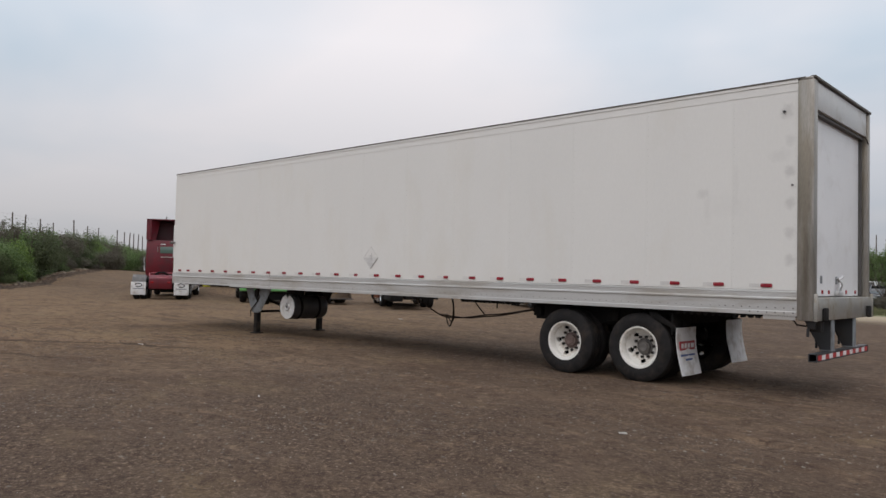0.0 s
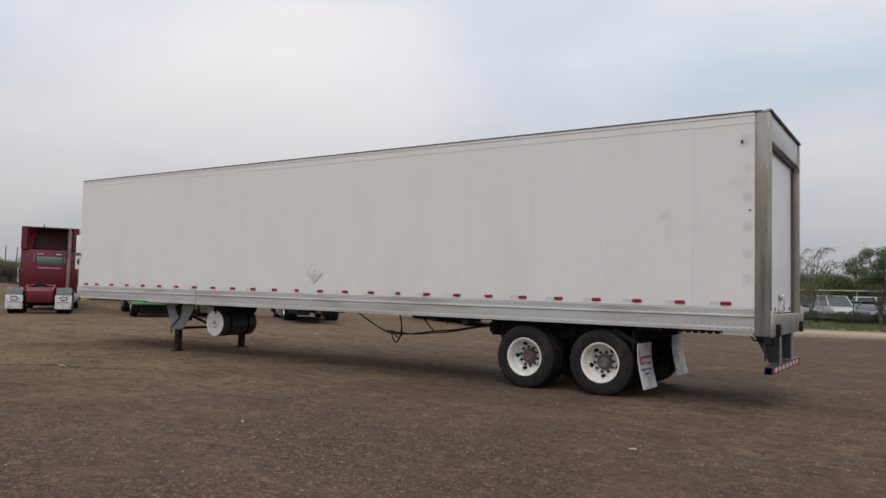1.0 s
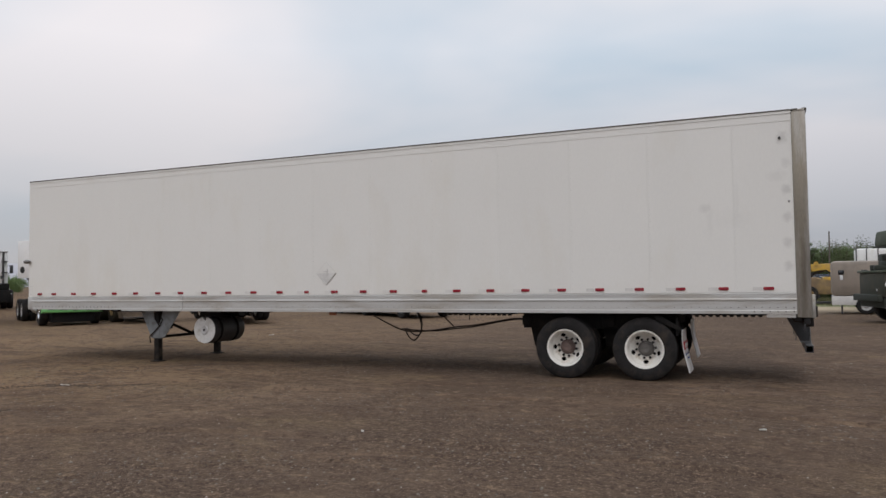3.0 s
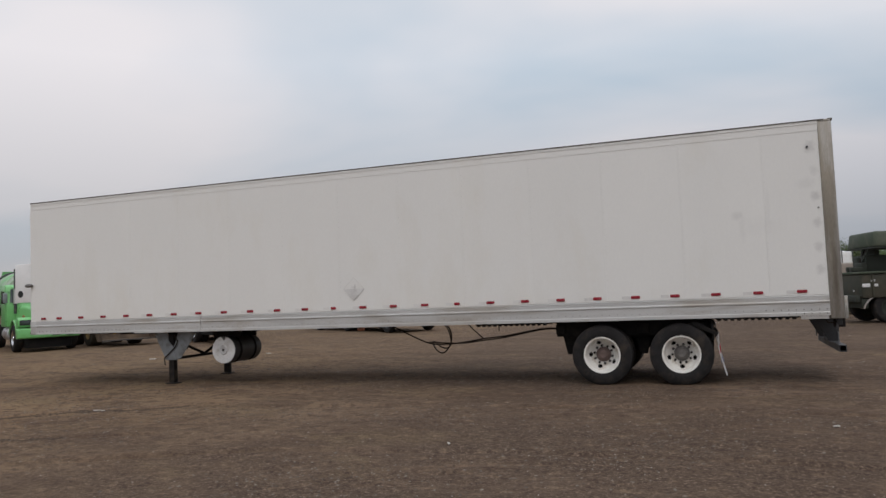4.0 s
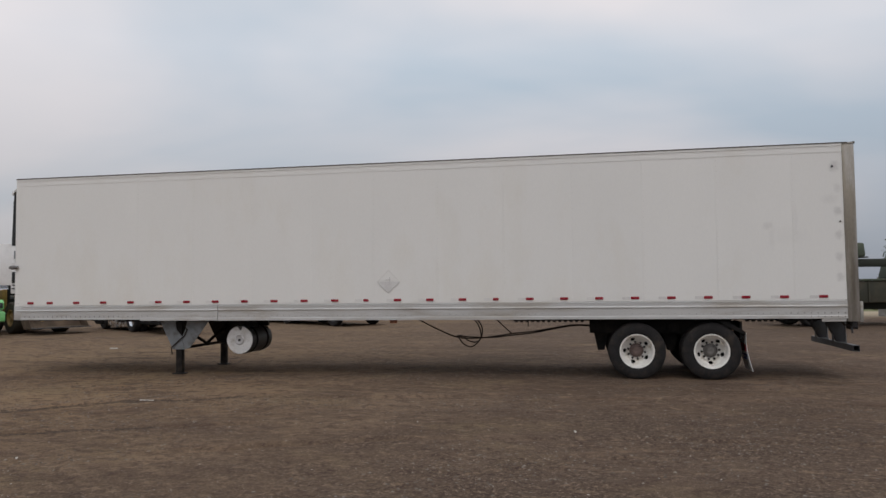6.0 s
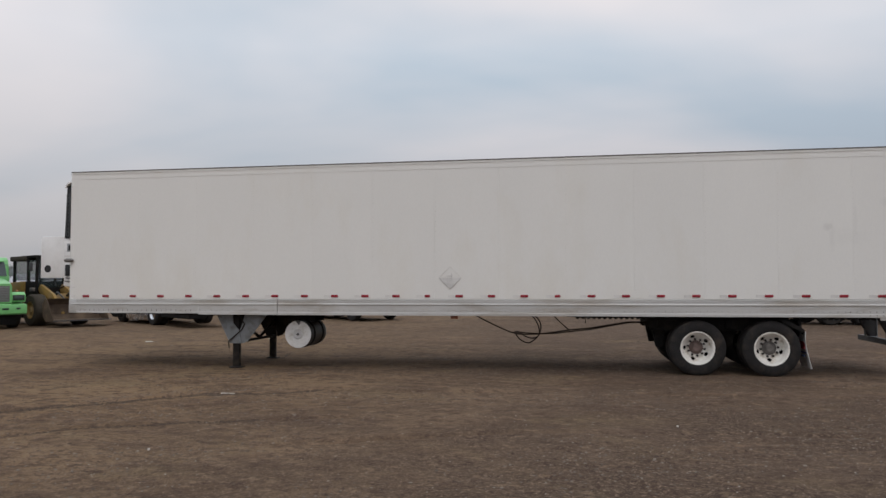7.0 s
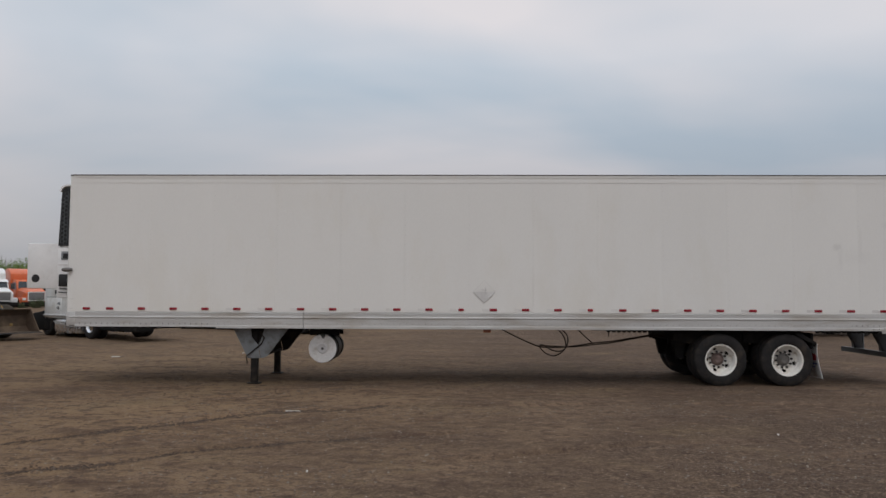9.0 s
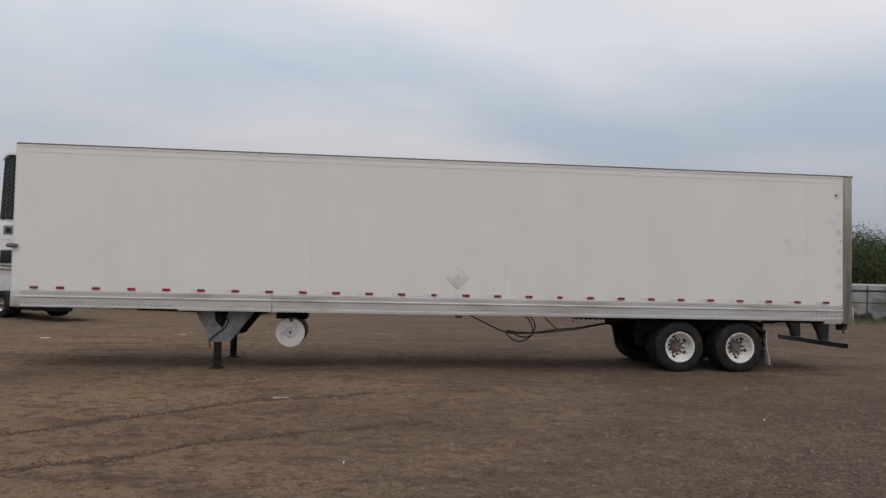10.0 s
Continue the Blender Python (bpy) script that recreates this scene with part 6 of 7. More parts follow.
def wheel_loader(name, at, label):
    """Forward is +x; the front axle stands over the origin."""
    t = thing(name, at, label, "loader")
    for s in (-1, 1):
        for x in (0, -2.3):
            road_wheel(t, x, s * 0.84, r=0.62, w=0.48, rim=0.33, rim_m="loader_yellow", tyre_m="tyre_mud")
    part("front_frame", box(B(), -0.9, 0.45, -0.5, 0.5, 0.55, 1.25, 0.05, (-0.9, 0.2, -0.4, 0.4)), "loader_yellow", t)
    part("engine_cover", prism(B(), [(-1.5, 0.75), (-1.5, 1.75), (-2.9, 1.7), (-3.1, 1.45), (-3.1, 0.75)], -0.68, 0.68, 0.06), "loader_yellow", t)
    # two black masses added to block light and darken the gap under the loader
    part("front_axle", box(B(), -0.28, 0.28, -0.62, 0.62, 0.34, 0.86, 0.06), "frame_black", t, "black axle block enlarged to deepen the shade under the loader")
    part("belly_plate", box(B(), -2.6, 1.05, -0.5, 0.5, 0.24, 0.56, 0.05), "frame_black", t, "black block added to deepen the shade between the wheels")
    part("counterweight", box(B(), -3.3, -3.1, -0.7, 0.7, 0.6, 1.2, 0.04), "frame_black", t)
    cb = B()
    for x in (-0.72, -1.45, -2.75):
        for y in (-0.53, 0.53):
            tube(cb, [(x, y, 1.2), (x + (0.08 if x > -1 else 0), y, 2.75)], 0.07, 8)
    box(cb, -2.05, -0.6, -0.6, 0.6, 2.70, 2.80, 0.04)
    box(cb, -2.05, -0.7, -0.62, 0.62, 1.1, 1.75, 0.03)
    part("cab", cb, "frame_black", t, "black cab frame with flat roof")
    part("roof_canopy", box(B(), -2.95, -1.5, -0.66, 0.66, 2.58, 2.78, 0.05), "tyre_mud", t, "dusty dark canopy behind the cab")
    for x0, x1 in ((-1.38, -0.72), (-2.68, -1.52)):
        for y in (-0.55, 0.54):
            part("side_glass", box(B(), x0, x1, y, y + 0.01, 1.78, 2.60), "glass_pane", t)
    part("front_glass", box(B(), -0.68, -0.67, -0.5, 0.5, 1.5, 2.70), "glass_pane", t)
    part("wiper", tube(B(), [(-0.66, 0.2, 1.55), (-0.655, 0.05, 2.3)], 0.015, 5), "leg_dark", t)
    for s in (-1, 1):
        part("cab_mirror", box(tube(B(), [(-0.7, s * 0.55, 2.45), (-0.6, s * 0.8, 2.42)], 0.015, 5), -0.63, -0.58, s * 0.8 - 0.07, s * 0.8 + 0.07, 2.15, 2.5, 0.02), "leg_dark", t)
    for s in (-1, 1):
        arm = prism(B(), [(-0.7, 1.45), (-0.5, 1.62), (0.55, 1.25), (1.35, 0.55), (1.3, 0.38), (0.45, 0.95), (-0.6, 1.3)], s * 0.42 - 0.06, s * 0.42 + 0.06, 0.015)
        part("lift_arm", arm, "loader_yellow", t)
        part("ram", tube(tube(B(), [(-0.2, s * 0.25, 1.0), (0.5, s * 0.25, 1.3)], 0.055, 10), [(0.5, s * 0.25, 1.3), (1.1, s * 0.25, 1.05)], 0.03, 8), "leg_dark", t)
        part("headlamp", box(B(), -0.55, -0.45, s * 0.78 - 0.1, s * 0.78 + 0.1, 1.35, 1.5, 0.02), "leg_dark", t)
    part("hose", tube(B(), [(-0.3, 0.2, 1.45), (0.2, 0.28, 1.65), (0.7, 0.3, 1.35), (0.9, 0.3, 1.0)], 0.03, 8), "hose", t)
    bk = B()
    prof = [(2.15, 0.14), (1.5, 0.12), (1.28, 0.32), (1.25, 0.75), (1.40, 0.94), (1.52, 0.97), (1.45, 0.92), (1.30, 0.74), (1.33, 0.36), (1.52, 0.17), (2.15, 0.17)]
    prism(bk, prof, -1.12, 0.98)
    for y in (-1.145, 0.98):
        prism(bk, [(2.15, 0.12), (1.5, 0.10), (1.26, 0.32), (1.23, 0.76), (1.42, 0.97), (1.55, 0.97)], y, y + 0.025)
    bmesh.ops.translate(bk, verts=bk.verts, vec=(0, 0, 0.12))
    part("bucket", bk, "bucket_rust", t, "wide rusty bucket held low over the ground")
    part("cutting_edge", box(B(), 2.12, 2.28, -1.16, 1.02, 0.245, 0.275), "leg_dark", t)
    return t


wheel_loader("wheel_loader", stand(-28.65, 22.47, -28), "muddy yellow wheel loader with wide rusty bucket")
ob = solid("yellow_barrel", lathe(B(), [(0.01, 0), (0.29, 0), (0.3, 0.02), (0.3, 0.28), (0.31, 0.3), (0.3, 0.32), (0.3, 0.6), (0.31, 0.62), (0.29, 0.66), (0.01, 0.65)], 24, "z"), "bright_yellow", stand(-41.72, 23.62, 0, 0.38) @ Matrix.Scale(0.76, 4), "bright yellow plastic drum on the dirt", "drum")


# ---------------- machines and trailers beyond the rear of the box trailer ----------------
def army_truck(at):
    t = thing("army_truck", at, "olive green military flatbed truck with a raised platform", "truck")
    # bed body takes the darker olive that stands in for its shade
    part("bed_body", box(B(), 0.0, 6.6, -1.15, 1.15, 0.86, 1.66, 0.05), "army_shade", t)
    part("bed_rim", box(B(), -0.05, 6.65, -1.2, 1.2, 1.662, 1.74, 0.02), "army_green", t)
    part("bumper", box(B(), -0.22, -0.06, -1.15, 1.15, 0.72, 0.95, 0.03), "army_dark", t)
    for x, z, w in ((0.14, 1.28, 0.12), (0.42, 1.28, 0.09), (0.36, 1.43, 0.06)):
        part("lamp_plate", box(B(), x - w, x + w, -1.162, -1.152, z - w * 0.5, z + w * 0.5, 0.004), "tape_white", t, "pale painted plate")
    for y, z in ((-0.5, 1.1), (-0.3, 0.9)):
        part("tow_mark", box(B(), -0.012, -0.002, y - 0.06, y + 0.06, z - 0.03, z + 0.03, 0.004), "alu_dull", t)
    part("engine_block", box(box(B(), 0.5, 2.2, -0.35, 0.8, 1.742, 2.3, 0.06), 0.3, 0.5, -0.45, 0.1, 1.742, 2.05, 0.03), "army_dark", t)
    for x in (0.9, 2.3):
        part("post", box(B(), x - 0.08, x + 0.08, -0.3, 0.8, 2.2, 2.49), "army_dark", t)
    part("platform", box(B(), 0.48, 2.9, -1.1, 1.1, 2.56, 3.08, 0.08, (0.52, 2.9, -1.0, 1.0)), "army_green", t, "olive raised deck box")
    part("platform_edge", box(B(), 0.45, 2.95, -1.12, 1.12, 2.51, 2.558), "army_dark", t)
    part("boom", box(box(B(), 2.65, 2.85, -0.5, 0.5, 1.742, 3.2, 0.03), 2.7, 5.0, -0.25, 0.25, 2.2, 2.5, 0.03), "army_dark", t)
    cab = box(B(), 4.6, 6.3, -1.1, 1.1, 1.742, 2.55, 0.06, (4.75, 6.2, -1.0, 1.0))
    part("cab", cab, "army_green", t)
    part("cab_window", box(B(), 4.85, 6.05, -1.09, -1.075, 1.98, 2.42), "glass_dark", t)
    mr = tube(B(), [(3.75, -1.15, 2.5), (3.75, -1.45, 2.52), (3.75, -1.47, 1.75), (3.75, -1.15, 1.70)], 0.03, 8)
    box(mr, 3.72, 3.78, -1.6, -1.34, 1.9, 2.4, 0.02)
    part("mirror", mr, "leg_dark", t, "black mirror on a looped arm")
    for s in (-1, 1):
        for x in (0.9, 2.15, 5.5):
            road_wheel(t, x, s * 0.9, r=0.53, w=0.36, rim=0.3, rim_m="army_dark", tyre_m="rubber")
        for i in range(8):
            part("body_rib", shared("body_rib", lambda: box(B(), -0.03, 0.03, -0.02, 0.02, 0.88, 1.64), "army_shade"), "army_shade", t, "", Matrix.Translation((0.35 + i * 0.85, s * 1.168, 0)))
    for x, y0, y1, z0, z1 in ((-0.04, -0.6, -0.3, 1.742, 1.90), (0.40, 0.1, 0.5, 1.742, 2.25), (-0.02, -0.2, 0.05, 1.742, 1.92)):
        part("equipment_box", box(B(), x, x + 0.35, y0, y1, z0, z1, 0.03), "army_dark", t)
    part("chain", tube(B(), [(0.52, -0.6, 2.50), (0.4, -0.5, 2.2), (0.4, -0.35, 2.08), (0.42, -0.2, 2.25), (0.54, -0.1, 2.50)], 0.03, 6), "army_dark", t)
    part("hose", tube(B(), [(0.62, 0.0, 2.50), (0.46, 0.02, 2.1), (0.48, 0.05, 1.75)], 0.035, 6), "hose", t)
    for x in (0.5, 0.9, 1.6):
        part("deck_fitting", box(B(), x + 0.3, x + 0.46, -0.5, -0.36, 3.082, 3.11, 0.012), "army_dark", t)
    part("lamp_stalk", tube(B(), [(2.2, -0.6, 3.08), (2.2, -0.6, 3.30)], 0.03, 6), "army_dark", t)
    part("front_apron", box(B(), -0.02, 0.2, -1.1, 1.1, 0.52, 0.84, 0.03), "army_dark", t, "dark apron under the bed")
    part("rusty_guard", half_pipe(B(), 0.62, -1.12, -0.75, 0.62, 0.05, 0.36, 20, 165), "stack_brown", t, "rusty curved wheel guard")
    part("underframe", box(B(), 0.2, 6.4, -0.5, 0.5, 0.6, 0.858), "army_dark", t)
    return t


army_truck(stand(0.05, 26.3, 12))


def tan_trailer(at):
    t = thing("tan_trailer", at, "tan steel equipment trailer with pale lower skirt and dark windows", "trailer")
    part("body", box(B(), 0, 3.2, 0, 2.0, 0.74, 2.18, 0.17), "tan_paint", t)
    part("skirt", box(B(), 0.02, 3.18, 0.02, 1.98, 0.37, 0.738, 0.01), "residue", t, "pale grey lower skirt")
    for x in (0.28, 1.12, 2.2):
        part("window", box(B(), x, x + 0.22, -0.012, 0.0, 1.62, 1.80, 0.02), "glass_dark", t)
        part("lamp", box(B(), x + 0.06, x + 0.17, -0.03, 0.0, 1.40, 1.60, 0.02), "lens_clear", t)
    for x in (0.35,):
        part("leg", box(B(), x, x + 0.07, 0.1, 0.17, 0.0, 0.37), "leg_dark", t)
    part("drawbar", box(B(), -0.9, 0.0, 0.9, 1.05, 0.4, 0.5, 0.01), "leg_dark", t)
    for y in (-0.02, 2.02):
        road_wheel(t, 1.25, y, r=0.36, w=0.22, rim=0.2)
    part("axle", tube(B(), [(1.25, 0.0, 0.36), (1.25, 2.0, 0.36)], 0.05, 8), "leg_dark", t)
    return t


tan_trailer(stand(-0.74, 32.3, -4))
wb = thing("white_tank", stand(0.8, 38.2, 0), "white square plastic tank in a steel cage", "tank")
part("vessel", box(B(), 0, 1.35, 0, 1.2, 1.5, 2.85, 0.1), "white_paint", wb)
cg = B()
for x in (-0.01, 0.42, 0.9, 1.36):
    tube(cg, [(x, -0.02, 1.45), (x, -0.02, 2.8), (x + 0.03, 0.1, 2.88), (x + 0.03, 1.1, 2.88)], 0.025, 6)
part("cage", cg, "leg_dark", wb)
part("stand", box(B(), 0.05, 1.3, 0.05, 1.15, 0.0, 1.44), "leg_dark", wb)


def digger(at, words):
    t = thing("backhoe_loader", at, words, "digger")
    part("chassis", prism(B(), [(0.0, 0.5), (0.0, 1.45), (1.2, 1.5), (1.9, 1.25), (3.0, 1.2), (3.0, 0.5)], -0.6, 0.6, 0.06), "machine_brown", t)
    part("boom", prism(B(), [(-0.2, 1.82), (-0.2, 2.2), (2.0, 2.3), (2.5, 2.2), (2.85, 1.1), (2.55, 1.05), (2.15, 1.75), (1.8, 1.88)], -0.22, 0.22, 0.03), "machine_yellow", t, "cranked yellow boom")
    part("boom_pin", tube(B(), [(1.2, -0.3, 2.3), (1.2, 0.3, 2.3)], 0.12, 10), "machine_yellow", t)
    part("bonnet", box(B(), 1.5, 2.9, -0.5, 0.5, 1.2, 1.5, 0.05), "machine_yellow", t)
    part("post", box(B(), 0.75, 0.9, -0.5, -0.35, 0.5, 2.2), "frame_black", t)
    for s in (-1, 1):
        road_wheel(t, 0.75, s * 0.8, r=0.5, w=0.36, rim=0.26, rim_m="machine_brown", tyre_m="rubber")
        road_wheel(t, 2.4, s * 0.8, r=0.45, w=0.32, rim=0.2, rim_m="frame_black")
    part("ram", tube(B(), [(0.4, 0, 1.5), (2.1, 0, 2.05)], 0.07, 8), "leg_dark", t)
    part("dipper_arm", prism(B(), [(1.9, 2.1), (2.15, 2.2), (2.75, 0.9), (2.55, 0.8)], -0.34, -0.24, 0.02), "machine_yellow", t)
    part("side_box", box(B(), -0.1, 0.5, -0.72, -0.4, 0.7, 1.2, 0.04), "machine_brown", t)
    part("hose", tube(B(), [(0.9, -0.3, 1.5), (1.2, -0.4, 1.85), (1.7, -0.35, 1.9), (2.1, -0.3, 1.6)], 0.035, 6), "hose", t)
    part("scoop", prism(B(), [(2.45, 0.85), (2.85, 0.9), (3.0, 0.5), (2.8, 0.2), (2.4, 0.25), (2.62, 0.5)], -0.45, 0.1, 0.02), "machine_brown", t)
    return t


digger(stand(-1.7, 46.4, 0), "yellow and rust-brown backhoe machine standing in the grass")
digger(stand(-51.2, 67.2, -35), "yellow backhoe machine behind the far row of trucks")


def car(name, at, label, paint, kind="hatch"):
    """Forward is +x; the middle of the car stands over the origin."""
    t = thing(name, at, label, "car", "cars behind the fence")
    if kind == "pickup":
        low = [(-2.5, 0.38), (-2.5, 0.98), (-0.5, 1.0), (0.85, 1.02), (2.2, 0.92), (2.45, 0.75), (2.45, 0.36)]
        glass = [(-0.55, 1.0), (-0.42, 1.62), (0.35, 1.64), (0.95, 1.02)]
    elif kind == "van":
        low = [(-2.3, 0.36), (-2.32, 1.05), (-1.0, 1.08), (1.35, 1.06), (2.15, 0.92), (2.4, 0.72), (2.4, 0.34)]
        glass = [(-2.28, 1.06), (-2.05, 1.78), (0.55, 1.80), (1.35, 1.06)]
    else:
        low = [(-2.1, 0.34), (-2.15, 0.92), (-1.5, 0.98), (0.95, 0.95), (1.95, 0.82), (2.15, 0.62), (2.12, 0.32)]
        glass = [(-1.75, 0.95), (-1.15, 1.42), (0.1, 1.45), (0.98, 0.95)]
    part("body", prism(B(), low, -0.88, 0.88, 0.09), paint, t)
    gl = B()
    a = [gl.verts.new((x, -0.84 + (0.14 if z > 1.2 else 0), z)) for x, z in glass]
    c = [gl.verts.new((x, 0.84 - (0.14 if z > 1.2 else 0), z)) for x, z in glass]
    gl.faces.new(a)
    gl.faces.new(c[::-1])
    for i in range(4):
        gl.faces.new((a[i], c[i], c[(i + 1) % 4], a[(i + 1) % 4]))
    part("glazing", gl, "glass_dark", t, "dark glazing")
    (x0, z0), (x1, z1) = glass[1], glass[2]
    part("roof", box(B(), x0 - 0.04, x1 + 0.05, -0.71, 0.71, z1 - 0.02, z1 + 0.05, 0.03), paint, t)
    for (xa, za), (xb, zb) in ((glass[0], glass[1]), (glass[3], glass[2])):
        for s in (-1, 1):
            part("pillar", tube(B(), [(xa, s * 0.85, za), (xb, s * 0.71, zb)], 0.05, 6), paint, t)
    for s in (-1, 1):
        part("pillar", tube(B(), [((glass[0][0] + glass[3][0]) / 2, s * 0.85, 1.0), ((x0 + x1) / 2, s * 0.71, z1)], 0.045, 6), paint, t)
        for x in (-1.35, 1.3):
            road_wheel(t, x, s * 0.8, r=0.32, w=0.2, rim=0.2, rim_m="alu_dull")
        part("headlamp", box(B(), low[-2][0] - 0.1, low[-2][0] + 0.012, s * 0.62 - 0.15, s * 0.62 + 0.15, 0.62, 0.76, 0.02), "lens_clear", t)
    return t


for nm, c in (("car_silver", (0.42, 0.43, 0.45)), ("car_white", (0.72, 0.73, 0.74)), ("car_blue", (0.035, 0.08, 0.18)), ("car_dark", (0.03, 0.033, 0.04))):
    M[nm] = mat(nm, c, 0.3, 0.2, var=0.06, scale=2, coat=0.4)
CARS = [
    (-9.9, 60.2, 8, "car_silver", "hatch"), (-12.9, 60.5, -75, "car_dark", "hatch"), (-15.2, 60.0, -100, "car_white", "hatch"), (-17.6, 60.4, -85, "car_silver", "van"),
    (-7.0, 61.4, -62, "car_silver", "van"), (-5.35, 63.4, -84, "car_blue", "hatch"), (-4.2, 58.4, -104, "car_dark", "hatch"), (-2.9, 62.4, -68, "car_silver", "hatch"),
    (-0.4, 63.0, -80, "car_dark", "pickup"), (2.2, 62.0, -95, "car_white", "hatch"),
]
crng = random.Random(12)
for x, p, k, h in ((-18.5, "car_dark", "van", 85), (-15.8, "car_white", "van", 95), (-13.2, "car_white", "van", 20), (-8.6, "car_dark", "van", 5), (-4.1, "car_white", "van", 14), (0.6, "car_silver", "hatch", -80), (3.2, "car_dark", "van", 80)):
    CARS.append((x, 69.2, h, p, k))
for i in range(10):
    CARS.append((-22.5 + i * 2.7 + crng.uniform(-0.2, 0.2), 78 + crng.uniform(-0.5, 0.5), crng.choice((-90, 90)) + crng.uniform(-22, 22), crng.choice(("car_silver", "car_white", "car_dark", "car_blue", "car_dark")), crng.choice(("hatch", "van", "pickup"))))
WORDS = {"car_silver": "silver", "car_white": "white", "car_blue": "blue", "car_dark": "dark grey"}
for x, y, h, p, k in CARS:
    car("parked_" + {"hatch": "car", "van": "minivan", "pickup": "pickup"}[k], stand(x, y, h), f"{WORDS[p]} {({'hatch': 'saloon car', 'van': 'minivan', 'pickup': 'pickup truck'})[k]} parked behind the wire fence", p, k)
um = thing("yellow_canopy", stand(-10.75, 65.6, 0), "small yellow canopy on a dark pole among the cars", "canopy")
part("pole", tube(B(), [(0, 0, 0), (0, 0, 1.8)], 0.04, 8), "leg_dark", um)
part("canopy", lathe(B(), [(0.52, 1.72), (0.56, 1.76), (0.45, 1.9), (0.25, 2.0), (0.02, 2.04)], 16, "z"), "canopy_yellow", um)


# ---------------- trees, scrub, fences ----------------
def leaf_cloud(rng, lumps, count, size, flat=0.0):
    """Small bent leaf sprays spread through a set of lumps (centre, radii)."""
    verts, faces = [], []
    weight = [r[0] * r[1] * r[2] for _, r in lumps]
    for _ in range(count):
        c, r = rng.choices(lumps, weight)[0]
        d = Vector((rng.gauss(0, 1), rng.gauss(0, 1), rng.gauss(0, 1))).normalized()
        k = rng.random() ** 0.38 * rng.uniform(0.75, 1.12)
        p = Vector((c[0] + d.x * r[0] * k, c[1] + d.y * r[1] * k, max(0.03, c[2] + d.z * r[2] * k)))
        n_ = (d + Vector((rng.uniform(-1, 1), rng.uniform(-1, 1), rng.uniform(-0.4, 1.0)))).normalized()
        u = n_.orthogonal().normalized()
        u = (Matrix.Rotation(rng.uniform(0, 6.28), 3, n_) @ u)
        v = n_.cross(u)
        s = size * rng.uniform(0.5, 1.25)
        b = len(verts)
        verts += [p - u * s - v * s * 0.2, p - v * s * 0.55 + n_ * s * 0.12, p + u * s, p + v * s * 0.6 + n_ * s * 0.12]
        faces.append((b, b + 1, b + 2, b + 3))
    return verts, faces


def leaf_mesh(name, verts, faces, m):
    me = bpy.data.meshes.new(name)
    me.from_pydata([tuple(v) for v in verts], [], faces)
    me.materials.append(M[m])
    return me


def tree(seed, at, tall, low, wide, leaf, leaves, label, size=0.09, lumps_n=16, trunk=0.13, lump=0.42, sway=0.0):
    """A tree whose limbs fan out to lumps of leaves inside a crown between the heights low and tall."""
    rng = random.Random(seed)
    t = thing("tree", at, label, "tree", "trees beyond the yard")
    bm, lumps = B(), []
    mid, half = (low + tall) / 2, (tall - low) / 2
    fork = [Vector((rng.uniform(-0.1, 0.1), rng.uniform(-0.1, 0.1), low * rng.uniform(0.35, 0.7))) for _ in range(3)]
    for f in fork:
        tube(bm, [(0, 0, -0.1), (f.x * 0.4, f.y * 0.4, f.z * 0.5), f], trunk, 8, trunk * 0.6)
    for i in range(lumps_n):
        d = Vector((rng.gauss(0, 1), rng.gauss(0, 1), rng.gauss(0, 1))).normalized() * rng.random() ** 0.4
        c = Vector((d.x * wide, d.y * wide, mid + d.z * half * 0.85))
        c.x += sway * (c.z - low)
        f = fork[i % 3]
        q = f.lerp(c, 0.5) + Vector((rng.uniform(-0.2, 0.2), rng.uniform(-0.2, 0.2), rng.uniform(-0.1, 0.3)))
        tip = c + (c - q) * 0.35
        tube(bm, [f, q, c, tip], trunk * 0.3, 5, 0.006)
        for _ in range(4):
            e = c + Vector((rng.uniform(-1, 1), rng.uniform(-1, 1), rng.uniform(-0.4, 1))) * lump * 1.3
            tube(bm, [q.lerp(c, 0.6), c.lerp(e, 0.5) + Vector((0, 0, 0.05)), e], trunk * 0.16, 4, 0.004)
        k = lump * rng.uniform(0.6, 1.25)
        lumps.append((tuple(c), (k * wide * 0.75, k * wide * 0.75, k * wide * rng.uniform(0.4, 0.65))))
    part("trunk", bm, "bark", t, "branching trunk and limbs")
    v, f = leaf_cloud(rng, lumps, leaves, size)
    part("crown", leaf_mesh("crown", v, f, leaf), leaf, t, "crown of small leaves with gaps")
    return t


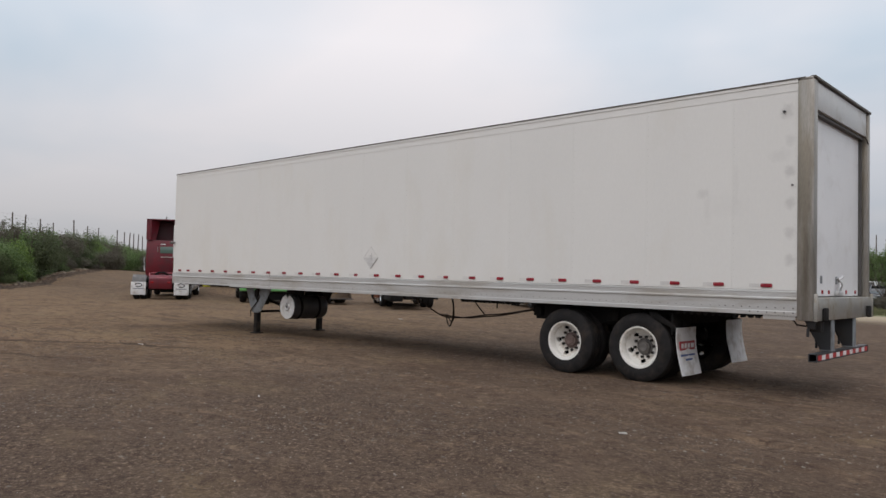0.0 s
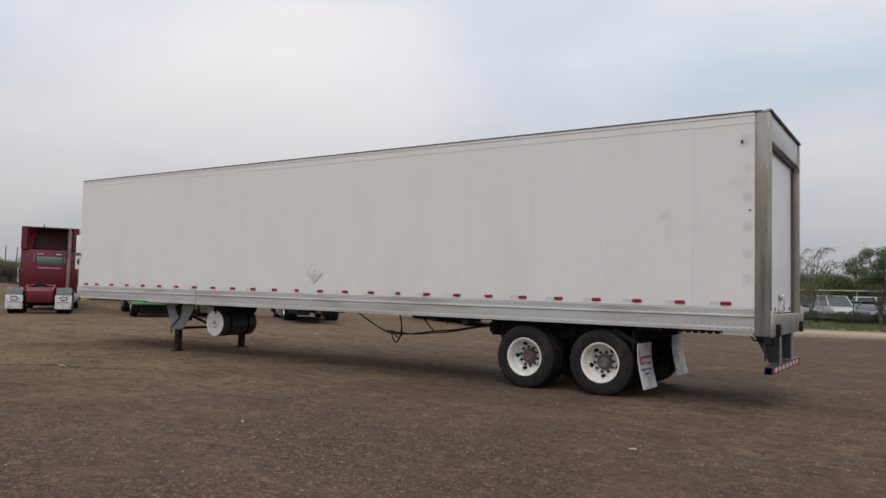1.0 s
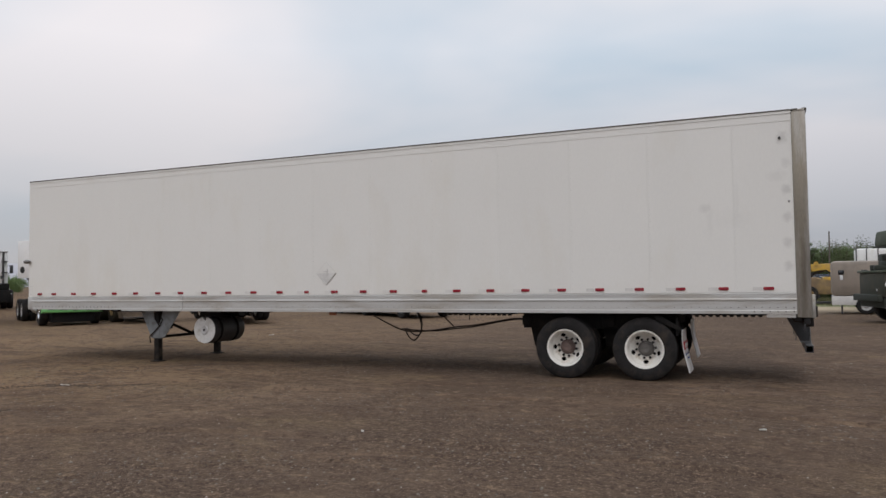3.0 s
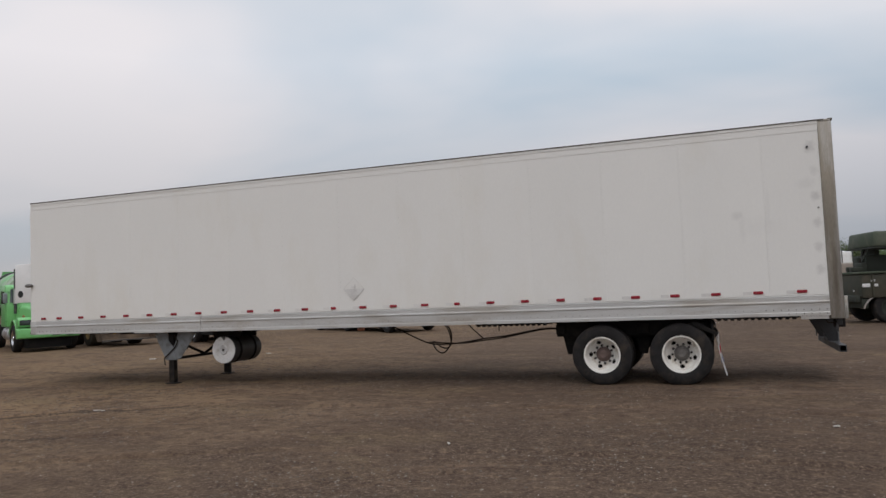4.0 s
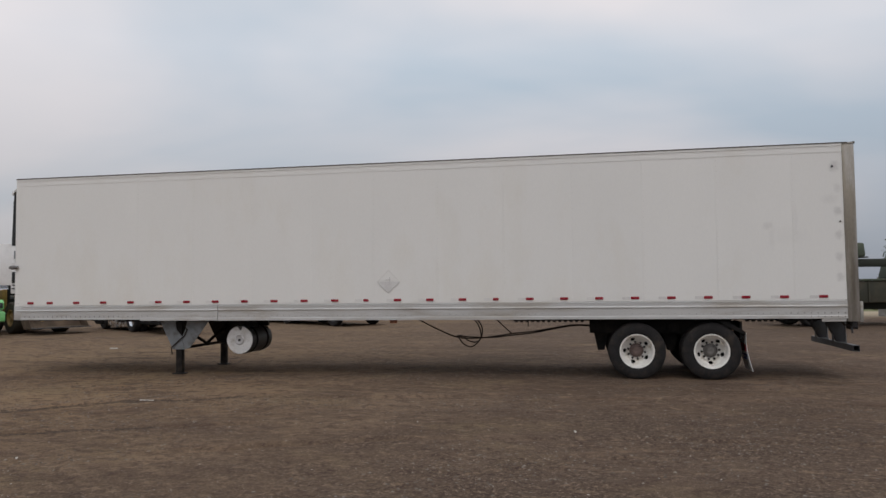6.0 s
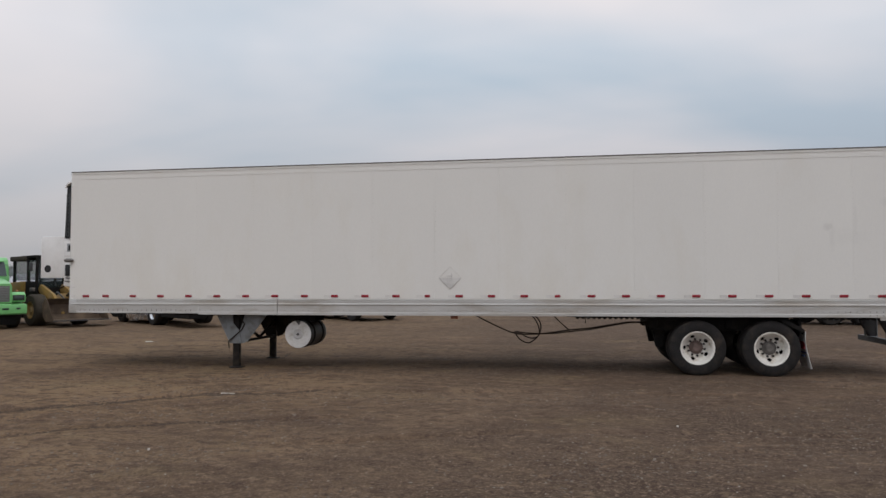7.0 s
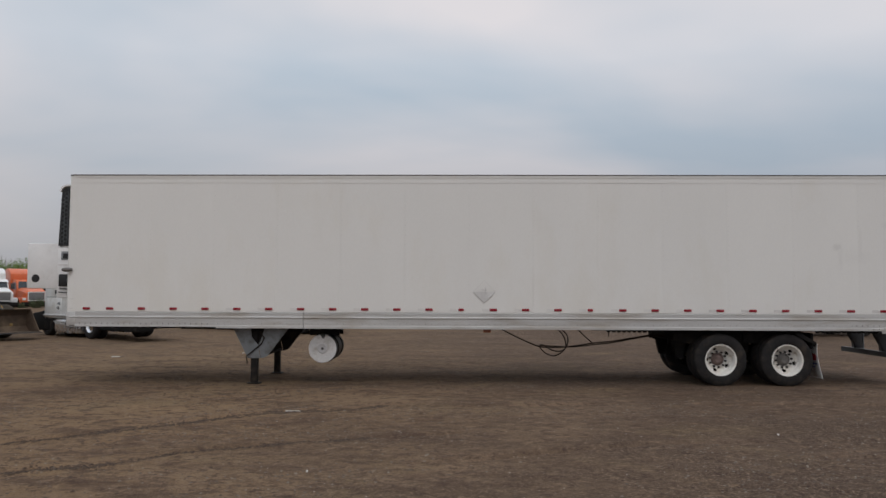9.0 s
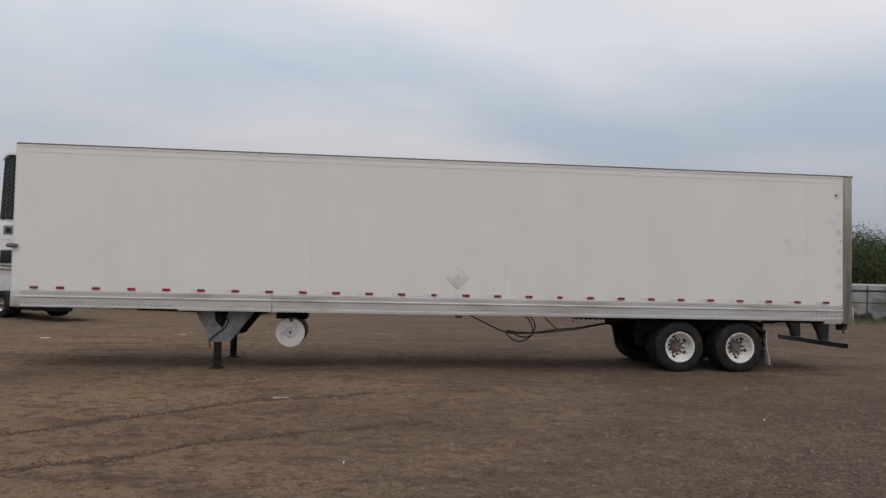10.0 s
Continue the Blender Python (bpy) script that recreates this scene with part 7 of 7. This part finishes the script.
def wind_tree(seed, at, tall, limbs, lean, label, leaf="leaf_pale", leaves=150):
    """A thin tree whose whip-like limbs rise and bend over with the wind towards +x, with sparse small leaves."""
    rng = random.Random(seed)
    t = thing("tree", at, label, "tree", "trees beyond the yard")
    bm, v, f = B(), [], []
    tube(bm, [(0, 0, -0.1), (-0.08, 0, tall * 0.15), (0.02, 0, tall * 0.32)], 0.07, 8, 0.05)
    for i in range(limbs):
        u = (i + 0.5) / limbs * 2 - 1
        top = tall * rng.uniform(0.72, 1.0)
        x1, y1 = u * 1.2 - 0.25, rng.uniform(-0.7, 0.7)
        pts = [Vector((0, 0, tall * rng.uniform(0.18, 0.32))), Vector((x1 * 0.55, y1 * 0.5, tall * 0.5)), Vector((x1 + lean * 0.2, y1, tall * 0.5 + (top - tall * 0.5) * 0.7)), Vector((x1 + lean * 0.65, y1, top)), Vector((x1 + lean * 1.25, y1, top - tall * 0.03))]
        tube(bm, pts, 0.028, 5, 0.008)
        lumps = []
        for a, c in zip(pts[1:], pts[2:]):
            for k in (0.2, 0.5, 0.8):
                q = a.lerp(c, k)
                r = rng.uniform(0.14, 0.24)
                lumps.append(((q.x, q.y, q.z - 0.04), (r * 1.6, r, r)))
                e = q + Vector((rng.uniform(0.1, 0.5), rng.uniform(-0.3, 0.3), rng.uniform(-0.15, 0.25)))
                tube(bm, [q, q.lerp(e, 0.5) + Vector((0, 0, 0.05)), e], 0.010, 4, 0.004)
        lv, lf = leaf_cloud(rng, lumps, leaves, 0.042)
        f += [tuple(j + len(v) for j in q) for q in lf]
        v += lv
    low = [((rng.uniform(-1.5, 0.7), rng.uniform(-0.6, 0.6), rng.uniform(0.30, 0.48) * tall), (0.5, 0.4, 0.3)) for _ in range(7)]
    lv, lf = leaf_cloud(rng, low, leaves * 6, 0.045)
    f += [tuple(j + len(v) for j in q) for q in lf]
    v += lv
    part("trunk", bm, "bark", t, "thin whippy trunk and limbs")
    part("crown", leaf_mesh("crown", v, f, leaf), leaf, t, "sparse small leaves blown to one side")
    return t


tree(3, stand(-3.5, 53.0, 0), 5.45, 1.75, 2.05, "leaf_tree", 17000, "broad green tree with an open crown behind the fence", 0.055, 38, 0.06, 0.36)
tree(8, stand(-2.0, 53.8, 40), 4.4, 1.5, 0.9, "leaf_tree", 4200, "small green tree behind the fence", 0.05, 18, 0.045, 0.45)
tree(15, stand(-0.6, 58.0, 40), 4.2, 1.6, 0.8, "leaf_tree", 3000, "thin green tree behind the machines", 0.055, 12, 0.045, 0.5)
wind_tree(21, stand(-7.6, 55.5, 0), 5.3, 11, 0.9, "spindly pale tree bent over by the wind")
tree(34, stand(-12.2, 57.6, 10), 4.5, 1.0, 1.7, "leaf_mid", 8000, "leafy green tree behind the parked cars", 0.065, 24, 0.06, 0.5)
wind_tree(47, stand(-9.9, 57.4, 10), 4.6, 8, 0.7, "bare-looking pale tree among the cars")

# scrub in clumps: a few shapes, turned and scaled
KINDS = []
for i, (leaf, hgt) in enumerate((("leaf_bright", 3.3), ("leaf_mid", 3.6), ("leaf_dark", 3.9), ("leaf_grey", 3.3), ("leaf_mid", 4.4), ("leaf_dark", 3.2), ("leaf_hedge", 3.7), ("leaf_tree", 3.9))):
    rng = random.Random(60 + i)
    lumps = [((rng.uniform(-1.8, 1.8), rng.uniform(-1.3, 1.3), rng.uniform(0.3, 0.62) * hgt), (rng.uniform(0.7, 1.3), rng.uniform(0.7, 1.2), rng.uniform(0.25, 0.42) * hgt)) for _ in range(8)]
    lumps += [((rng.uniform(-2, 2), rng.uniform(-1.2, 1.2), 0.5), (0.9, 0.9, 0.6)) for _ in range(4)]
    v, f = leaf_cloud(rng, lumps, 26000 if i > 5 else 11000, 0.05 if i > 5 else 0.075)
    KINDS.append((leaf_mesh("foliage", v, f, leaf), leaf))
    bm = B()
    for _ in range(16):
        a = rng.uniform(0, 6.28)
        tube(bm, [(0.4 * math.cos(a), 0.3 * math.sin(a), -0.1), (0.9 * math.cos(a), 0.7 * math.sin(a), hgt * 0.4), (1.7 * rng.random() * math.cos(a), 1.3 * rng.random() * math.sin(a), hgt * rng.uniform(0.6, 0.95))], 0.035, 4, 0.012)
    KINDS[-1] += (mesh_of("stems", bm, "bark"),)
SCRUB_WORDS = {"leaf_bright": "bright green leafy bush", "leaf_mid": "green thorny bush", "leaf_dark": "dark green dense bush", "leaf_hedge": "dense dark green thicket bush", "leaf_tree": "dull green fine-leaved thicket bush", "leaf_grey": "grey-brown leafless scrub bush"}


def scrub(x, y, k, s, turn, where):
    me, leaf, stems = KINDS[k]
    t = thing("bush", Matrix.Translation((x, y, height(x, y) - 0.05)) @ Matrix.Rotation(turn, 4, "Z") @ Matrix.Diagonal((s, s, s * random.uniform(0.85, 1.1), 1)), SCRUB_WORDS[leaf] + where, "bush", "bushes round the yard")
    part("foliage", me, leaf, t)
    part("stems", stems, "bark", t)


random.seed(11)
d = (BANK_B - BANK_A).normalized()
nrm = Vector((d.y, -d.x)) * -1
for i in range(58):
    s = -14 + i * 2.3
    p = BANK_A + d * s + nrm * (random.uniform(-0.6, 1.8) if s < 22 else random.uniform(-0.6, 2.0))
    k = random.choice((0, 1, 1, 2, 3, 3, 4, 5)) if s > 9 else random.choice((1, 2, 2, 1, 0))
    scrub(p.x, p.y, k, random.uniform(1.1, 1.3) if s < 14 else random.uniform(0.92, 1.2), random.uniform(0, 6.28), " on the dirt bank")
# lower growth along the foot of the bank
for i in range(66):
    s = 3 + i * 1.15
    p = BANK_A + d * s + nrm * random.uniform(-1.7, -0.5)
    scrub(p.x, p.y, random.choice((2, 5, 3, 6, 1, 3, 2)), random.uniform(0.42, 0.68), random.uniform(0, 6.28), " at the foot of the bank")
for i in range(30):
    p = BANK_A + d * (-10 + i * 4.6) + nrm * random.uniform(3.0, 7.0)
    scrub(p.x, p.y, random.choice((1, 2, 3, 5)), random.uniform(1.2, 1.4) if i < 6 else random.uniform(0.85, 1.08), random.uniform(0, 6.28), " behind the bank")
for az, far, seed in ((165.4, 64, 5), (164.4, 66, 6), (163.3, 69, 7), (161.9, 78, 9)):
    wind_tree(seed, stand(0.284 + far * math.cos(radians(az)), far * math.sin(radians(az)), az, 0.5), 4.5, 22, 0.2, "bare grey shrub standing in the scrub", "leaf_grey", 110)
# the scrub curves on behind the red truck
for i in range(16):
    az = radians(160 - i * 0.95)
    r = random.uniform(86, 100)
    scrub(r * math.cos(az), r * math.sin(az), random.choice((1, 3, 3, 3, 4)), random.uniform(0.62, 0.82), random.uniform(0, 6.28), " behind the red truck")
# tall thicket behind the parked cars
for i in range(30):
    scrub(-44 + i * 2.3, random.uniform(108, 116), random.choice((1, 2, 6, 6)), random.uniform(1.45, 1.75), random.uniform(0, 6.28), " behind the parked cars")
for i in range(12):
    scrub(random.uniform(-4, 12), random.uniform(102, 108), random.choice((0, 1, 4)), random.uniform(1.15, 1.4), random.uniform(0, 6.28), " behind the machines")
# thicket beyond the rail fence
for i in range(22):
    scrub(15 + i * 1.5 + random.uniform(-1, 1), 47 - i * 0.6 + random.uniform(-2, 2), random.choice((6, 6, 6, 7, 7)), random.uniform(1.45, 1.75), random.uniform(0, 6.28), " beyond the rail fence")
for i in range(26):
    scrub(9 + i * 0.75, 32.3 - i * 0.245 + random.uniform(-0.3, 0.2), random.choice((3, 3, 5)), random.uniform(0.13, 0.2), random.uniform(0, 6.28), " at the foot of the low wall")
scrub(1.5, 35.6, 1, 0.66, 1.0, " behind the tan trailer")
# bushes far behind the row of trucks
for x, y, k, f in ((-60.6, 76.4, 0, 1.4), (-58.2, 78.0, 0, 1.5), (-63.5, 75.5, 1, 1.3), (-54.4, 77.5, 1, 1.35), (-56.2, 79.0, 0, 1.45), (-62.0, 79.0, 0, 1.5), (-51.5, 80.5, 1, 1.4), (-48.6, 82.5, 1, 1.75), (-46.2, 84.0, 1, 1.85)):
    scrub(x, y, k, f, x, " far behind the trucks")
for i in range(7):
    scrub(-48.4 + i * 0.85, 56.7 + i * 0.5, random.choice((0, 2, 5)), random.uniform(0.18, 0.28), random.uniform(0, 6.28), " in the weeds before the trucks")
# hedge and undergrowth round the parked cars
for i in range(52):
    scrub(-36 + i * 1.0, random.uniform(98, 102), random.choice((6, 6, 2, 5, 1)), random.uniform(1.3, 1.6), random.uniform(0, 6.28), " in the hedge behind the parked cars")
for i in range(64):
    scrub(-20 + i * 0.4, random.uniform(53.4, 55.4), random.choice((3, 5, 6, 6)), random.uniform(0.19, 0.29), random.uniform(0, 6.28), " in the undergrowth by the wire fence")

# fences
posts = thing("post_fence", Matrix.Translation((BANK_A.x, BANK_A.y, 0)), "line of tall weathered posts with slack wires", "fence")
rng = random.Random(4)
# azimuth of each post seen from the yard gate, and how far off it stands
POSTS = ((166.2, 82), (164.6, 86), (163.3, 90), (162.52, 93), (161.65, 100), (160.86, 107), (159.61, 99), (158.73, 112), (158.02, 115), (156.83, 119), (156.35, 125), (155.98, 126), (155.74, 129), (155.42, 131), (155.16, 138), (154.6, 142), (153.9, 146), (153.0, 150))
tops = []
for az, far in POSTS:
    x, y = 0.284 + far * math.cos(radians(az)), 0.006 + far * math.sin(radians(az))
    lean = Vector((rng.uniform(-0.22, 0.22), rng.uniform(-0.22, 0.22)))
    q = Vector((x, y)) - BANK_A
    part("post", tube(B(), [(q.x - lean.x, q.y - lean.y, height(x, y) - 0.3), (q.x, q.y, 7.04)], 0.095, 7, 0.075), "wood_post", posts)
    tops.append((q.x, q.y, 6.8))
part("wire", tube(B(), tops[:5], 0.006, 4), "wire", posts)
yard = thing("wire_fence", stand(-6, 52.2, 0), "low wire fence on dark steel posts", "fence")
for i in range(13):
    x = -11.2 + i * 2.45
    part("post", shared("fence_post", lambda: box(B(), -0.04, 0.04, -0.04, 0.04, -0.2, 1.7, 0.006), "leg_dark"), "leg_dark", yard, "", Matrix.Translation((x, 0, 0)))
for z in (0.4, 0.8, 1.2, 1.6):
    part("wire", tube(B(), [(-11.2, 0, z), (18.2, 0, z)], 0.008, 4), "wire", yard)
line = thing("pipe_rail", stand(-16, 95.5, 0), "long pale pipe rail in front of the thicket", "fence")
part("rail", tube(B(), [(-16, 0, 2.55), (32, 0, 2.75)], 0.045, 6), "rail_tan", line)
for i in range(13):
    part("post", shared("rail_post", lambda: tube(B(), [(0, 0, -0.1), (0, 0, 2.55)], 0.03, 6), "rail_tan"), "rail_tan", line, "", Matrix.Translation((-16 + i * 4, 0, 0)))
rf = thing("rail_fence", stand(9.5, 30.2, -18), "dark pipe rail fence before a pale grey wall", "fence")
for i in range(28):
    part("post", shared("fence_stake", lambda: tube(B(), [(0, 0, -0.1), (0, 0, 1.75)], 0.035, 8), "leg_dark"), "leg_dark", rf, "", Matrix.Translation((-3 + i * 0.85, 0, 0)))
for z, m, r in ((1.78, "rail_white", 0.035), (1.5, "army_dark", 0.055), (0.92, "army_dark", 0.025)):
    part("rail", tube(B(), [(-3, 0, z), (20.8, 0, z)], r, 8), m, rf)
wall = solid("low_wall", box(B(), -4, 26, 0, 0.2, -0.1, 1.85, 0.02), "wall_grey", stand(10.2, 33.0, -18), "long low grey weathered wall behind the rail fence", "wall", kind="structure")
for i, (x, y, h) in enumerate(((-0.2, 68.5, 5.75), (2.05, 73.5, 5.6), (-20, 90, 7.0))):
    solid("utility_pole", tube(B(), [(0, 0, -0.3), (0.06, 0, h)], 0.075, 8, 0.055), "wood_post", stand(x, y, 0), "dark weathered wooden utility pole", "pole")

# grass on the verge and weeds at the foot of the bank
random.seed(23)
gv, gf = [], []


def blades(x, y, z, k, tall):
    for _ in range(k):
        a, s = random.uniform(0, 6.28), random.uniform(0.5, 1) * tall
        px, py = x + random.uniform(-0.15, 0.15), y + random.uniform(-0.15, 0.15)
        w = 0.02
        b = len(gv)
        gv.extend(((px - w, py, z - 0.02), (px + w, py, z - 0.02), (px + 0.5 * s * math.cos(a), py + 0.5 * s * math.sin(a), z + s)))
        gf.append((b, b + 1, b + 2))


for _ in range(3600):
    x, y = random.uniform(-16, 16), random.uniform(41.5, 60)
    blades(x, y, 0, 7, random.uniform(0.08, 0.26))
for _ in range(900):
    blades(random.uniform(7, 28), random.uniform(26.5, 33), 0, 7, random.uniform(0.12, 0.3))
for _ in range(700):
    p = BANK_A + d * random.uniform(-12, 60) + nrm * random.uniform(-1.5, 3)
    blades(p.x, p.y, height(p.x, p.y), 6, random.uniform(0.2, 0.5))
gm = leaf_mesh("grass", gv, gf, "grass")
tagged(new("grass", gm), "rough green and straw-coloured grass on the verge", "grass", kind="stuff")

# loose stones in the dirt
random.seed(31)
sv, sf = [], []


def stone(x, y, r):
    z = height(x, y)
    b = len(sv)
    a0, fl = random.uniform(0, 6.28), random.uniform(0.35, 0.7)
    for k in range(5):
        a = a0 + k * 1.2566 + random.uniform(-0.3, 0.3)
        q = r * random.uniform(0.7, 1.2)
        sv.append((x + q * math.cos(a), y + q * math.sin(a), z + r * fl * random.uniform(-0.1, 0.25)))
    sv.append((x + random.uniform(-0.3, 0.3) * r, y + random.uniform(-0.3, 0.3) * r, z + r * fl))
    for k in range(5):
        sf.append((b + k, b + (k + 1) % 5, b + 5))


for _ in range(60000):
    x, y = random.uniform(-19, 4), random.uniform(-0.5, 13)
    if 1.6 * noise.noise((x * 0.45, y * 0.7, 21)) + 0.5 * noise.noise((x * 2, y * 3, 4)) < random.uniform(-0.35, 0.75):
        continue
    stone(x, y, 0.004 + 0.016 * random.random() ** 3)
for _ in range(500):
    x, y = random.uniform(-45, 10), random.uniform(13, 38)
    stone(x, y, random.uniform(0.015, 0.05))
sm = leaf_mesh("gravel", sv, sf, "stones")
sv, sf = [], []
for _ in range(9000):
    x, y = random.uniform(-19, 4), random.uniform(-0.5, 13)
    if noise.noise((x * 0.7, y * 1.1, 33)) > random.uniform(-0.25, 0.6):
        stone(x, y, 0.003 + 0.009 * random.random() ** 2)
tagged(new("pale_chips", leaf_mesh("pale_chips", sv, sf, "chips")), "small pale stone chips strewn over the dirt", "gravel", kind="stuff")
sv, sf = [], []
for _ in range(20000):
    x, y = random.uniform(-19, 4), random.uniform(-0.5, 13)
    if noise.noise((x * 0.45, y * 0.7, 21)) + 0.4 * noise.noise((x * 2, y * 3, 4)) > random.uniform(-0.5, 0.5):
        stone(x, y, 0.008 + 0.022 * random.random() ** 2)
tagged(new("clods", leaf_mesh("clods", sv, sf, "clods")), "dark crumbling clods of packed dirt", "soil", kind="stuff")
tagged(new("gravel", sm), "scattered small pale and dark stones", "gravel", kind="stuff")
# rubble along the foot of the bank
random.seed(37)
sv, sf = [], []
for _ in range(1500):
    q = random.uniform(4, 80)
    if noise.noise((q * 0.35, 3, 1)) < random.uniform(-0.3, 0.5):
        continue
    p = BANK_A + d * q + nrm * random.uniform(-3.0, -2.0)
    stone(p.x, p.y, 0.05 + 0.27 * random.random() ** 2)
tagged(new("rubble", leaf_mesh("rubble", sv, sf, "debris")), "pale stones and rubble along the bank", "rubble", kind="stuff")
# dark pushed-up soil before the bank
sv, sf = [], []
for _ in range(2600):
    p = BANK_A + d * random.uniform(-8, 60) + nrm * random.gauss(-3.4, 0.35)
    stone(p.x, p.y, random.uniform(0.06, 0.22))
tagged(new("soil_ridge", leaf_mesh("soil_ridge", sv, sf, "dark_soil")), "dark ridge of pushed-up soil before the bank", "soil", kind="stuff")


# dark crumbs of soil along the wheel tracks
random.seed(41)
sv, sf = [], []
for pts in RUTS[:2]:
    for a, b in zip(pts, pts[1:]):
        for _ in range(int(900 * math.hypot(b[0] - a[0], b[1] - a[1]))):
            u, off = random.random(), random.choice((0.0, 0.0, 0.16))
            x, y = a[0] + (b[0] - a[0]) * u + off * 0.7, a[1] + (b[1] - a[1]) * u - off * 0.7
            if not -16.4 < x < -12.2 or noise.noise((x * 1.6, y * 1.6, off * 9 + 2)) < random.uniform(-0.5, 0.3):
                continue
            q = random.gauss(0, 0.03)
            stone(x - 0.65 * q, y + 0.75 * q, random.uniform(0.008, 0.024))
tagged(new("soil_crumbs", leaf_mesh("soil_crumbs", sv, sf, "dark_soil")), "dark crumbs of soil along wheel tracks", "soil", kind="stuff")


# scraps of litter
def scrap(x, y, w, l, turn):
    bm = B()
    rng = random.Random(int(x * 100 + y * 10))
    ring = [bm.verts.new((l * math.cos(a) * rng.uniform(0.6, 1), w * math.sin(a) * rng.uniform(0.6, 1), 0.008 + rng.uniform(0, 0.014))) for a in np.linspace(0, 5.4, 7)]
    bm.faces.new(ring)
    e = bmesh.ops.extrude_face_region(bm, geom=bm.faces[:])
    bmesh.ops.translate(bm, verts=[v for v in e["geom"] if isinstance(v, bmesh.types.BMVert)], vec=(0, 0, -0.012))
    solid("paper_scrap", bm, "litter", stand(x, y, turn, height(x, y)), "crumpled pale scrap of litter on the dirt", "litter", "scraps of litter")


for x, y, w, l, turn in ((-13.55, 6.46, 0.012, 0.14, 5), (-3.2, 6.26, 0.03, 0.05, 30), (-12.6, 2.76, 0.01, 0.015, 40), (-7.15, 4.9, 0.01, 0.018, 0), (-20.2, 15.2, 0.06, 0.14, 10), (-17.2, 16.8, 0.05, 0.1, 40)):
    scrap(x, y, w, l, turn)

# low hills on the skyline
hm = B()
hrows = []
for i in range(41):
    u = i / 40
    x, y = -1150 + 700 * u, 230 + 620 * u
    top = 20 + 22 * noise.noise((u * 3.0, 2, 0)) + 5 * noise.noise((u * 11, 5, 0))
    hrows.append([hm.verts.new((x + k * 40, y - k * 45, z)) for k, z in ((1, -2), (0.4, top * 0.55), (0, top), (-1, -2))])
for a, c in zip(hrows, hrows[1:]):
    for k in range(3):
        hm.faces.new((a[k], a[k + 1], c[k + 1], c[k]))
# haze over the hills is put into their pale grey colour
M["hill_haze"] = mat("hill_haze", (0.40, 0.40, 0.43), 1.0, var=0.1, scale=0.01, fine=0.05, fscale=0.1)
tagged(new("hills", mesh_of("hills", hm, "hill_haze")), "low hills on the skyline, haze put into their grey colour", "hills", kind="structure")
